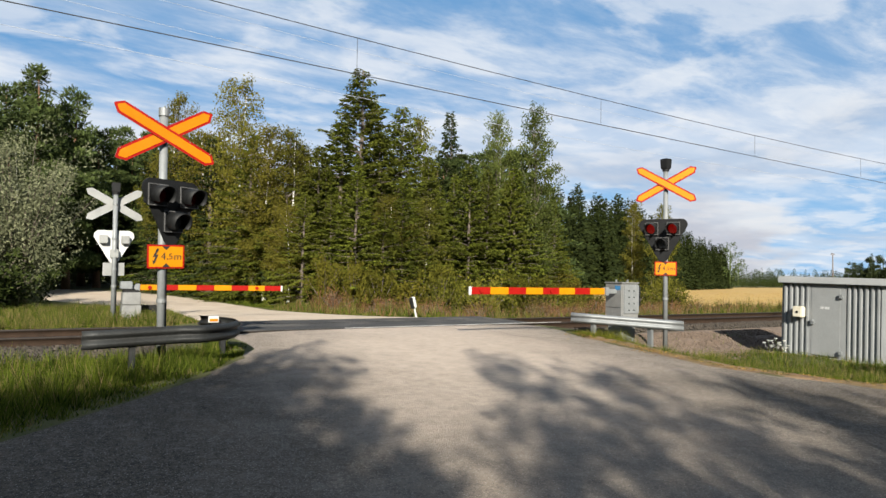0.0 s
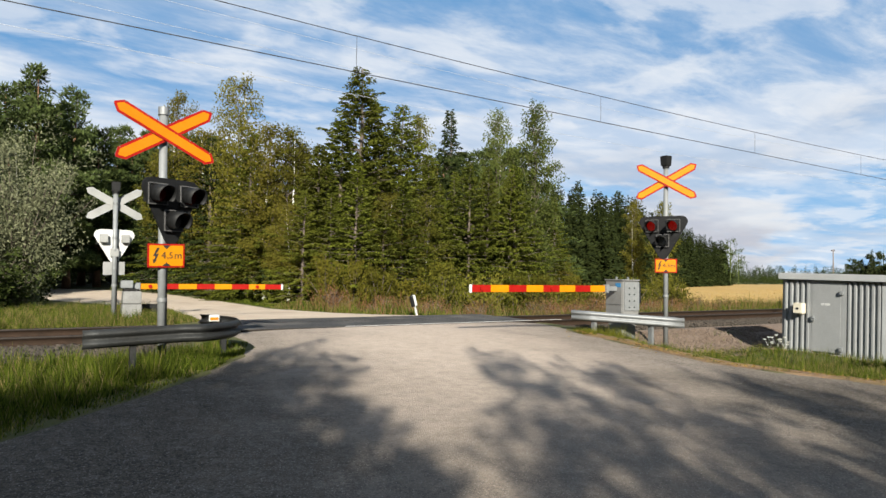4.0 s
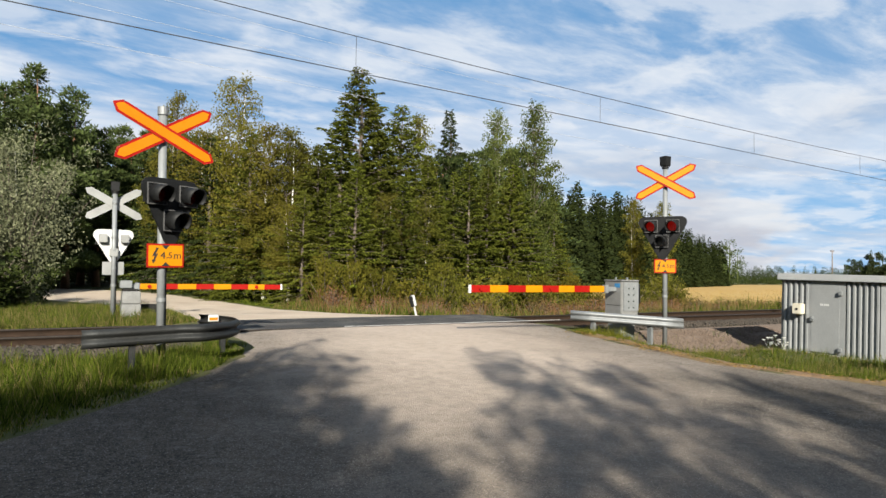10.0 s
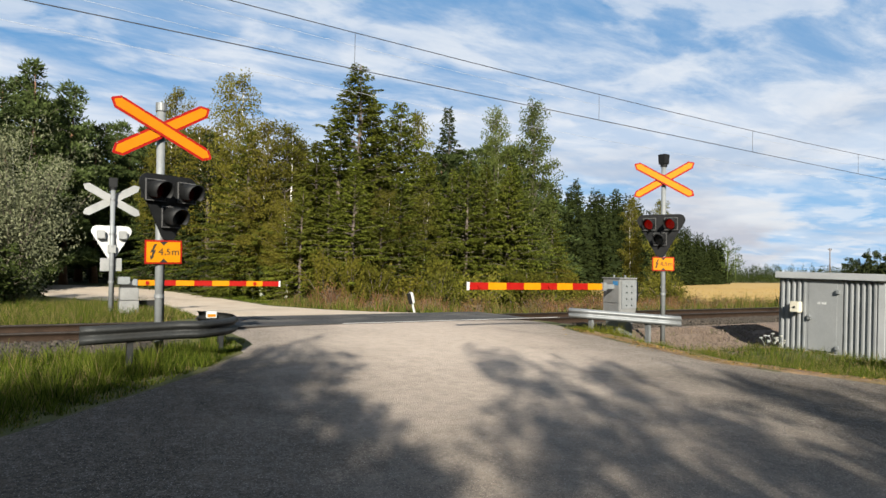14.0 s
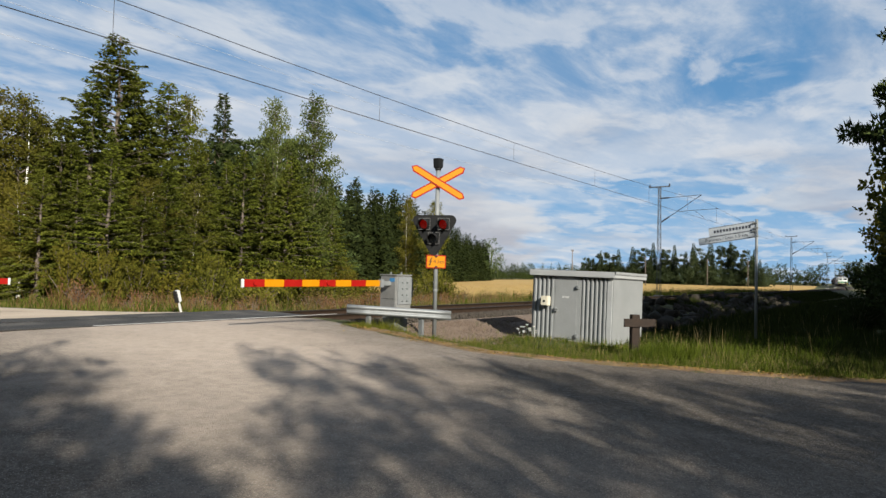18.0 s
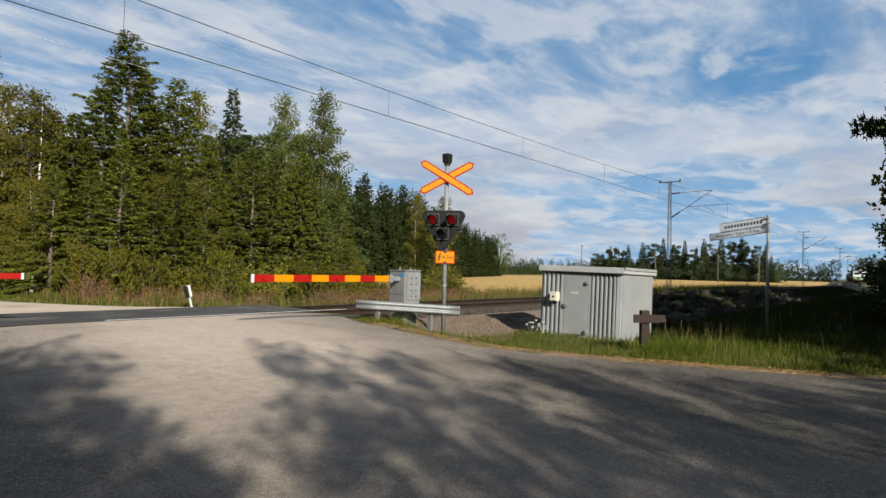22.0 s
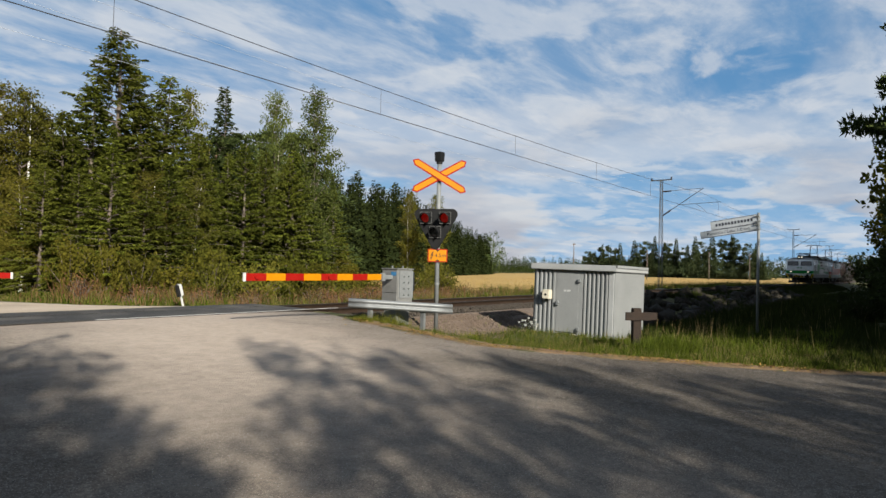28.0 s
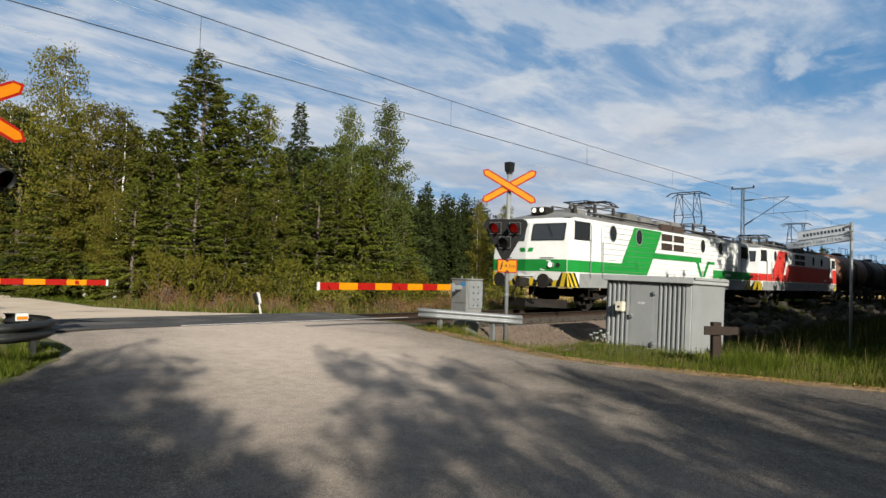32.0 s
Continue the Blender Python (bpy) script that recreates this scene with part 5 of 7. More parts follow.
for i in range(8):
    tx = 25.4 + i * 1.7 + rng.uniform(-0.4, 0.4)
    shade_tree(SHADE_D, 10, tx, 12.8 + rng.uniform(-0.6, 0.6), rng.uniform(13, 15), rng.uniform(0.9, 1.05), "broad birch behind the junction")
for tx in (49.0, 51.0):
    shade_tree(SHADE_D, 10, tx, 19.2, 15.0, 1.1, "broad birch behind the junction")
shade_tree(SHADE_B, 13, 38.4, 20.4, 16.0, 0.4, "tall tree behind the junction")
for i in range(34):
    tx = 49.2 + i * 2.6 + rng.uniform(-0.4, 0.4)
    if 54.5 < tx < 61.5:
        continue
    if 61.0 < tx < 66.0:   # a gap that lets a shaft of sun onto the line
        tx += 5.2 if tx < 63.5 else 3.0
    shade_tree((SHADE_D, SHADE_C, SHADE_D)[i % 3], 10, tx, 20.6 + 0.08 * (tx - 34) + rng.uniform(-1.5, 2.5), rng.uniform(15, 18), rng.uniform(1.15, 1.35), "tall tree behind the junction")
for i in range(15):
    tx = 23.6 + i * 2.4 + rng.uniform(-0.5, 0.5)
    shade_tree((SHADE_D, SHADE_C)[i % 2], 10, tx, 7.8 + rng.uniform(-0.6, 0.8), rng.uniform(9, 11), rng.uniform(0.9, 1.1), "broad tree behind the junction")
for i in range(6):
    shade_tree(SHADE_D, 10, 20.8 + 1.4 * i, 5.4 + 0.3 * i, rng.uniform(9.5, 11), rng.uniform(0.8, 0.95), "broad birch behind the junction")
for i in range(2):
    shade_tree((SHADE_D, SHADE_C)[i % 2], 10, 51.6 + 2.3 * i, 23.0, rng.uniform(17, 19), rng.uniform(1.1, 1.3), "tall tree behind the junction")
for i in range(7):
    shade_tree(SHADE_D, 10, 23.0 + 2.0 * i, 8.6, rng.uniform(10, 12), rng.uniform(0.75, 0.9), "broad birch behind the junction")
for i in range(27):
    x = 36.6 + 1.9 * i + rng.uniform(-0.5, 0.5)
    low_one = 43.5 < x < 53.5
    y = -4.0 - 0.03 * (x - 30) - rng.uniform(0, 2.5) - (3.0 if low_one else 0)
    plant((SHADE_C, SHADE_D, SHADE_C)[i % 3], x, y, rng.uniform(0.62, 0.72) if low_one else rng.uniform(1.35, 1.65), rng.uniform(0.95, 1.2), rng.uniform(0, 360), "tall dark tree in the wood beside the side road", "tree", "wood beside the side road")
plant(PINE_C, 26.8, -1.15, 1.2, 0.85, 60, "dark backlit Scots pine beside the side road", "tree")
plant(PINE_C, 29.6, -2.7, 0.6, 0.55, 160, "dark backlit Scots pine beside the side road", "tree")
plant(PINE_C, 32.4, -3.1, 0.6, 0.6, 260, "dark backlit Scots pine beside the side road", "tree")
for x, y, s in ((24, 0.2, 1.0), (27, 0.5, 1.1), (33, 0.5, 1.2), (40, 0.6, 1.3), (47, 0.8, 1.4), (56, 1.0, 1.5), (24.5, 1.6, 0.5), (28.5, 1.9, 0.5), (31.5, 1.6, 0.6)):
    plant(DARK_SHRUB, x, y, s, s, x * 31, "dense dark bush in the shade of the pines", "bush", "bushes under the pines")


def blades(name, n, region, height, width, material, label, seed, lean=0.35, cat="grass", clump=0.0):
    rng = np.random.RandomState(seed)
    x, y = region(rng, n)
    if clump:
        keep = (np.sin(x * 2.1 + 1.7 * np.sin(y * 1.3)) + np.sin(y * 2.7 + np.sin(x * 1.9)) + rng.uniform(-1, 1, len(x))) > clump
        x, y = x[keep], y[keep]
    lo, hi = np.interp(y, *ROAD_LEFT), np.interp(y, *ROAD_RIGHT)
    pad = (y > 8.75 + 0.25 * np.sin(x * 3) - 0.5 * np.clip(x - 13.2, 0, 1.5)) & (y < 11) & (x > 11.9 - 0.6 * (y - 8)) & (x < 30)
    keep = ((x < lo - 0.02) | (x > hi + 0.02)) & (np.abs(y - track_y(x)) > 1.7) & ~(pad & (rng.uniform(0, 1, len(x)) > 0.04))
    x, y = x[keep], y[keep]
    n = len(x)
    off = np.maximum(lo[keep] - x, x - hi[keep])
    z = np.maximum(land(x, y), np.where(np.abs(y - track_y(x)) < 3.5, bed_z(x, y), -9)) - 0.02
    tuft = 0.5 + 0.5 * np.sin(x * 5.3 + 2.1 * np.sin(y * 3.7)) * np.sin(y * 6.1 + 1.9 * np.sin(x * 4.3))
    h = height * rng.uniform(0.4, 1.15, n) * np.clip(0.25 + off / 0.9, 0.25, 1) * (0.35 + 1.1 * tuft)
    a = rng.uniform(0, 2 * np.pi, n)
    tip = np.stack([np.cos(a) * lean * h * rng.uniform(0.2, 1.3, n), np.sin(a) * lean * h * rng.uniform(0.2, 1.3, n), h], 1)
    b = rng.uniform(0, 2 * np.pi, n)
    sd = np.stack([np.cos(b), np.sin(b), 0 * b], 1) * (width * rng.uniform(0.6, 1.3, n))[:, None] * 0.5
    root = np.stack([x, y, z], 1)
    v = np.stack([root - sd, root + sd, root + tip], 1).reshape(-1, 3)
    f = np.arange(len(v)).reshape(-1, 3)
    return tagged(new(name, fast_mesh(name, v, f, material)), label, cat, kind="stuff")


def rect(x0, x1, y0, y1):
    return lambda r, n: (r.uniform(x0, x1, n), r.uniform(y0, y1, n))


def right_verge(r, n):
    y = r.uniform(0.2, 10.4, n)
    return np.interp(y, *ROAD_RIGHT) + np.abs(r.randn(n)) * 2.6, y


blades("verge_grass", 62000, rect(-4.5, 2.9, 5.2, 10.4), 0.25, 0.016, GRASS, "sunlit green verge grass by the road", 71, 0.6)
blades("verge_grass", 7000, rect(-4.5, 2.9, 5.2, 10.2), 0.30, 0.009, GRASS_DRY, "dry straw-coloured stems in the verge", 72, 0.5)
blades("verge_grass", 60000, right_verge, 0.17, 0.015, GRASS, "green verge grass along the road", 73, 0.6)
blades("verge_grass", 12000, right_verge, 0.20, 0.009, GRASS_DRY, "dry stems in the verge", 74, 0.5)
blades("bank_grass", 9000, rect(14, 20, 1.6, 4.6), 0.24, 0.018, GRASS, "long rough grass on the bank", 75, 0.5)
# these blades carry the tree shade of the bank in their colour
blades("bank_grass", 56000, rect(15.0, 36, 1.2, 8.4), 0.24, 0.026, GRASS_SHADE_DARK, "bank grass coloured dark to deepen the shade", 90, 0.5)
blades("verge_grass", 7000, lambda r, n: (lambda u, k: (9.72 + 1.6 * u - 0.42 * k, 9.80 - 1.75 * u - 0.36 * k))(r.uniform(-0.05, 1.1, n), r.uniform(-0.3, 1.0, n)), 0.30, 0.014, GRASS_WARM, "grass along the foot of the guard rail", 92, 0.5)
blades("bank_grass", 260, rect(14, 30, 0.8, 6.4), 0.56, 0.014, GRASS_DRY, "tall dry grass on the bank", 76, 0.25)
blades("verge_grass", 9000, rect(0.2, 2.9, 8.3, 9.7), 0.30, 0.014, GRASS, "tall grass round the guard rail's post", 87, 0.45)
blades("verge_grass", 7000, rect(11.3, 13.4, 3.6, 4.5), 0.30, 0.014, GRASS, "tall grass round the wooden marker", 88, 0.45)
blades("verge_grass", 200, rect(13.4, 19.0, 3.4, 5.4), 0.56, 0.010, GRASS_DRY, "dry seed stalks by the wooden marker", 89, 0.3)
# shade-dark blades over the shoulder, the side road's edge and the far bank
blades("bank_grass", 44000, lambda r, n: (lambda x: (x, track_y(x) - r.uniform(1.75, 4.2, n)))(34 + 76 * r.uniform(0, 1, n) ** 1.4), 0.30, 0.035, GRASS_SHADE_DARK, "trackside weeds coloured dark like the shaded shoulder", 93, 0.6)
blades("bank_grass", 16000, rect(12.5, 24, -0.8, 1.5), 0.24, 0.022, GRASS_SHADE_DARK, "side road grass coloured dark as in shade", 94, 0.5)
blades("bank_grass", 30000, rect(26, 70, 1.0, 9.0), 0.42, 0.035, GRASS_SHADE_DARK, "long rough grass on the bank", 86, 0.5)
blades("trackside_grass", 60000, rect(-5, 3.4, 14.9, 22), 0.26, 0.018, GRASS, "grass beside the barrier", 77, 0.6)
blades("trackside_grass", 34000, rect(-5, 3.4, 14.9, 22), 0.24, 0.014, GRASS_DRY, "dry grass beside the barrier", 78, 0.5)
blades("meadow_weeds", 80000, rect(7, 34, 15.0, 24.5), 0.50, 0.030, GRASS, "rank green weeds before the wood", 79, 0.5, clump=-0.6)
blades("meadow_weeds", 36000, rect(7, 34, 15.0, 24.5), 0.52, 0.024, GRASS_DRY, "withered straw-coloured weeds", 80, 0.4, clump=-0.4)
blades("meadow_weeds", 15000, rect(7.5, 34, 16.0, 23.5), 0.85, 0.036, WEED_RED, "withered reddish fireweed stands", 81, 0.45, "weeds", 0.25)
blades("road_verge_grass", 26000, rect(6.0, 12, 16, 34), 0.22, 0.026, GRASS, "grass along the gravel road", 85, 0.5)
blades("meadow_weeds", 26000, rect(26, 110, 16.5, 24.5), 0.85, 0.06, GRASS, "rough green weeds along the ditch", 82)
blades("meadow_weeds", 14000, rect(26, 110, 16.5, 24.5), 0.85, 0.05, WEED_DULL, "dry weeds along the ditch", 83)
blades("standing_straw", 40000, lambda r, n: (26 + 180 * r.uniform(0, 1, n) ** 1.6, 23 + 45 * r.uniform(0, 1, n) ** 1.3), 0.28, 0.07, STRAW, "standing straw at the field's near edge", 84, 0.4)


def litter(n, region, seed):
    rng = np.random.RandomState(seed)
    x, y = region(rng, n)
    z = np.maximum(land(x, y), road_z(y) * ((x > np.interp(y, *ROAD_LEFT)) & (x < np.interp(y, *ROAD_RIGHT))) - 9 * ((x < np.interp(y, *ROAD_LEFT)) | (x > np.interp(y, *ROAD_RIGHT)))) + 0.015
    way = rng.randn(n, 3) * np.array([1, 1, 0.15])
    v, f = cards(np.stack([x, y, z], 1), way, np.cross(way, np.array([0, 0, 1.0]) + 0.3 * rng.randn(n, 3)), rng.uniform(0.026, 0.052, n), rng.uniform(0.02, 0.036, n))
    return tagged(new("fallen_leaves", fast_mesh("fallen_leaves", v, f, LEAF_FALLEN)), "fallen yellow leaves along the verge", "leaves", kind="stuff")


def edge_band(r, n):
    y = r.uniform(0.0, 10.0, n)
    return np.interp(y, *ROAD_RIGHT) + r.randn(n) * 0.30 + 0.30 + 0.22 * np.sin(y * 2.3) * np.sin(y * 0.9 + 1.0), y


litter(6500, edge_band, 91)


# white umbels by the hut and on the bank
def umbel(x, y, h):
    r = random.Random(int(x * 97 + y * 31))
    t = thing("flowering_weed", "tall weed with small white flower heads", "weed", pose(x, y, float(land(x, y)), r.uniform(-6, 6), r.uniform(-6, 6), r.uniform(0, 360)), group="flowering weeds by the road")
    part("stem", Geo().tube([(0, 0, 0), (0.01, 0, h * 0.5), (0.03, 0.01, h)], [0.006, 0.005, 0.003], 5), GRASS, t)
    for k in range(4):
        a, q = k * 1.7, 0.10 if k else 0.0
        px, py, pz = 0.03 + q * math.cos(a), q * math.sin(a), h - 0.05 * k
        head = part("flower_head", Geo().tube([(0.025, 0.008, pz - 0.16), (px, py, pz)], 0.003, 4).tube([(px, py, pz - 0.01), (px, py, pz + 0.015)], [0.02, 0.045], 9), FLOWER, t)


for x, y, h in ((14.05, 8.0, 0.34), (14.1, 8.22, 0.28), (13.95, 7.78, 0.30)):
    umbel(x, y, h)


# ---- level crossing ----
def arm_outline(length, width):
    """A signboard arm with blunt pointed ends, lying along x."""
    a, w = length / 2, width / 2
    return [(-a, -0.12 * w), (-a + 0.95 * w, -w), (a - 0.95 * w, -w), (a, -0.12 * w), (a, 0.12 * w), (a - 0.95 * w, w), (-a + 0.95 * w, w), (-a, 0.12 * w)]


def cross_sign(parent, z, yaw, front, edge, back, span=1.5, tilts=(-32.0, 32.0)):
    """Two crossed arms on the post; each has a coloured face, an edge and a bare back."""
    root = part("cross_sign", Geo().box((0, -0.055, z), (0.10, 0.05, 0.16), pose(0, 0, 0, 0, 0, yaw)), GALV, parent, "crossbuck sign with two crossed arms")
    for k, tilt in enumerate(tilts):
        m = pose(0, 0, 0, 0, 0, yaw) @ pose(0, -0.10 - 0.022 * k, z, 0, tilt, 0)
        arm = part("arm", Geo().plate(arm_outline(span, 0.182), 0.008, m), back, root)
        part("border", Geo().plate(arm_outline(span, 0.182), 0.004, m @ pose(0, -0.0045, 0)), edge, arm)
        part("face", Geo().plate(arm_outline(span - 0.082, 0.118), 0.004, m @ pose(0, -0.009, 0)), front, arm)
        for s in (-0.6, -0.3, 0.3, 0.6):
            part("rivet", Geo().tube([m @ Vector((s, -0.011, 0.080)), m @ Vector((s, -0.017, 0.080))], 0.007, 6), GALV, arm)
    return root


def shield_outline(w, h):
    """Rounded triangle, point down, centred on its top middle."""
    pts = []
    for cx, cz, r, a0, a1 in ((-w / 2 + 0.13, -0.13, 0.13, 90, 215), (0, -h + 0.10, 0.11, 205, 335), (w / 2 - 0.13, -0.13, 0.13, -35, 90)):
        for i in range(7):
            a = radians(a0 + (a1 - a0) * i / 6)
            pts.append((cx + r * math.cos(a), cz + r * math.sin(a)))
    return pts


def signal_head(parent, ztop, yaw, w, h, lit, back_white, shift=0.0):
    """Backboard with three hooded lamps: two red above, one white below."""
    m = pose(0, 0, 0, 0, 0, yaw) @ pose(shift, -0.10, ztop)
    board = part("backboard", Geo().plate(shield_outline(w, h), 0.02, m), BLACK, parent, "black triangular backboard", bevel=0.004)
    part("board_back", Geo().plate(shield_outline(w, h), 0.004, m @ pose(0, 0.0215, 0)), WHITE if back_white else BLACK, board, "pale back of the board" if back_white else "")
    for x, z, lens in ((-0.235, -0.22, lit[0]), (0.235, -0.22, lit[1]), (0.0, -0.56, DARK_LENS)):
        at = m @ pose(x, 0, z)
        lamp = part("lamp_housing", Geo().box((0, -0.02, 0), (0.28, 0.04, 0.28), at), BLACK, board, bevel=0.006)
        part("bezel", Geo().box((-0.136, -0.045, 0), (0.012, 0.012, 0.28), at).box((0.136, -0.045, 0), (0.012, 0.012, 0.28), at).box((0, -0.045, 0.136), (0.26, 0.012, 0.012), at).box((0, -0.045, -0.136), (0.26, 0.012, 0.012), at), BEZEL, lamp)
        g = Geo()
        ring = [(math.cos(radians(a)) * 0.112, math.sin(radians(a)) * 0.112) for a in range(0, 360, 20)]
        g.add([at @ Vector((c, -0.045, s)) for c, s in ring] + [at @ Vector((0, -0.062, 0))], [(i, (i + 1) % 18, 18) for i in range(18)])
        part("lens", g, lens, lamp, smooth=True)
        # hood: a tube cut away below
        g = Geo()
        inner, outer, n = 0.118, 0.128, 16
        vs, fs = [], []
        for i in range(n + 1):
            a = radians(-40 + 260 * i / n)
            reach = 0.26 - 0.10 * (1 - math.sin(a)) * 0.5
            for r in (inner, outer):
                vs += [at @ Vector((math.cos(a) * r, -0.04, math.sin(a) * r)), at @ Vector((math.cos(a) * r, -0.04 - reach, math.sin(a) * r - 0.03))]
        for i in range(n):
            b = 4 * i
            fs += [(b, b + 1, b + 5, b + 4), (b + 2, b + 6, b + 7, b + 3), (b + 1, b + 3, b + 7, b + 5), (b, b + 4, b + 6, b + 2)]
        part("hood", g.add(vs, fs), BLACK, lamp, smooth=True)
        part("lamp_case", Geo().box((0, 0.09, 0), (0.17, 0.13, 0.2), at), GREY_BACK if back_white else BLACK, lamp, "grey lamp case behind the board", bevel=0.01)
    return board


def height_plate(parent, z, yaw, blank, dx=0.0):
    """Warning plate: overhead wire, 4,5 m."""
    m = pose(0, 0, 0, 0, 0, yaw) @ pose(dx, -0.075, z)
    body = part("warning_plate", Geo().box((0, 0, 0), (0.47, 0.012, 0.315), m), GREY_BACK if blank else RED, parent, "blank back of a small plate" if blank else "yellow plate with red border and lightning arrow", bevel=0.004)
    if blank:
        return
    part("plate_face", Geo().box((0, -0.008, 0), (0.425, 0.004, 0.27), m), YELLOW, body)
    bolt = [(-0.115, 0.105), (-0.085, 0.105), (-0.13, 0.02), (-0.095, 0.03), (-0.135, -0.06), (-0.118, -0.055), (-0.16, -0.105), (-0.172, -0.045), (-0.155, -0.055), (-0.135, 0.0), (-0.17, -0.012)]
    part("lightning_arrow", Geo().plate([(x, zz) for x, zz in bolt], 0.003, m @ pose(0, -0.0135, 0)), BLACK_INK, body)
    part("arrowhead", Geo().plate([(-0.05, 0.137), (0.05, 0.137), (0, 0.085)], 0.003, m @ pose(0, -0.0135, 0)), BLACK_INK, body)
    part("arrowhead", Geo().plate([(-0.05, -0.137), (0, -0.085), (0.05, -0.137)], 0.003, m @ pose(0, -0.0135, 0)), BLACK_INK, body)
    for body_text, size, tx in (("4", 0.135, -0.035), (",5", 0.115, 0.045), ("m", 0.135, 0.148)):
        part("lettering", text_mesh(body_text, size), BLACK_INK, body, at=m @ pose(tx, -0.0125, 0.0, 90, 0, 0))


def crossing_signal(x, y, z0, top, zc, zh, zp, yaw, head_yaw, head_w, head_h, lit, rear, box, label, span=1.5, shift=0.0, lean=0.0, tilts=(-32.0, 32.0)):
    t = thing("crossing_signal", label, "railway signal", pose(x, y, 0, 0, lean, 0), group="light signals at the crossing")
    part("post", Geo().tube([(0, 0, z0), (0, 0, top)], 0.052, 16), GALV, t, smooth=True)
    for zz in (zc, zh - 0.2, zh - 0.5, zp, 0.75):
        part("clamp", Geo().tube([(0, 0, zz - 0.025), (0, 0, zz + 0.025)], 0.062, 16), GALV_DULL, t)
    if box:
        part("bell_box", Geo().add([(-0.085, -0.085, top), (0.085, -0.085, top), (0.085, 0.085, top), (-0.085, 0.085, top), (-0.095, -0.095, top + 0.23), (0.095, -0.095, top + 0.23), (0.095, 0.095, top + 0.23), (-0.095, 0.095, top + 0.23)],
                                   [(3, 2, 1, 0), (4, 5, 6, 7), (0, 1, 5, 4), (1, 2, 6, 5), (2, 3, 7, 6), (3, 0, 4, 7)]), BLACK, t, "black warning bell on the post's top", bevel=0.012)
        part("collar", Geo().tube([(0, 0, top - 0.05), (0, 0, top + 0.005)], 0.075, 14), BLACK, t)
    else:
        part("cap", Geo().tube([(0, 0, top - 0.09), (0, 0, top + 0.015)], 0.068, 16), GALV_DULL, t)
    if rear:
        cross_sign(t, zc, yaw, GREY_BACK, GREY_BACK, GREY_BACK, span, tilts)
    else:
        cross_sign(t, zc, yaw, YELLOW if lit[0] == RED_LENS else ORANGE, RED, GREY_BACK, span, tilts)
    signal_head(t, zh, head_yaw, head_w, head_h, lit, rear, shift)
    height_plate(t, zp, yaw, rear, 0.03 if lean and not rear else 0.0)
    part("cable", Geo().tube([(0.056, 0.02, z0 + 0.2), (0.058, 0.02, zp - 0.3), (0.07, 0.03, zh - 0.4)], 0.012, 6), RUBBER, t)
    return t


crossing_signal(1.25, 9.0, -0.35, 3.31, 2.955, 2.36, 1.335, 8, 27, 0.86, 0.87, (RED_LENS_DIM, RED_LENS_DIM), False, False, "grey steel signal post with orange crossbuck and unlit black lamp board", 1.41, 0.07, -1.3, (-31.3, 27.1))
crossing_signal(11.75, 9.25, -0.45, 3.70, 3.335, 2.55, 1.43, -50, -64, 1.06, 0.97, (RED_LENS, RED_LENS), False, True, "grey steel signal post with yellow crossbuck and glowing red lamps", 1.47, -0.04, 0.0, (-29.8, 30.4))
crossing_signal(1.26, 16.9, -0.25, 3.02, 2.73, 2.10, 1.16, 184, 184, 0.88, 0.80, (DARK_LENS, DARK_LENS), True, True, "signal post seen from behind with bare metal crossbuck", 1.40, 0.0, -0.9, (-29.0, 31.0))


def barrier(x0, x1, y, z, first, label, mirror):
    """Lowered half barrier: striped boom on a machine cabinet."""
    t = thing("barrier", label, "barrier", pose(x0, y, 0), group="half barriers at the crossing")
    n, ln = 8, (x1 - x0) / 8
    for i in range(n):
        c = (RED, YELLOW)[(i + first) % 2]
        boom = part("boom_segment", Geo().box((ln * (i + 0.5), 0, z - 0.0005 * i), (abs(ln) - 0.002, 0.03, 0.136)), c, t, "red stripe" if c == RED else "yellow stripe", bevel=0.004)
        if i in ((0, 6) if mirror else (3, 7)):
            part("reflector", Geo().tube([(ln * (i + 0.5), -0.016, z), (ln * (i + 0.5), -0.045, z)], 0.045, 14), RED, boom)
    part("boom_tip", Geo().box((ln * 8 + math.copysign(0.025, ln), 0, z - 0.004), (0.05, 0.034, 0.155)), WHITE, t, "white boom end", bevel=0.004)
    part("boom_clamp", Geo().box((-math.copysign(0.05, ln), 0, z), (0.10, 0.10, 0.18)), GALV, t, bevel=0.008)
    part("boom_arm", Geo().box((-math.copysign(0.20, ln), 0.0, z), (0.34, 0.06, 0.10)), GALV, t, bevel=0.008)
    return t


barrier(10.12, 6.62, 9.55, 0.90, 1, "lowered red and yellow half barrier across the road", False)
barrier(1.82, 5.33, 16.9, 0.73, 1, "lowered red and yellow half barrier beyond the track", True)


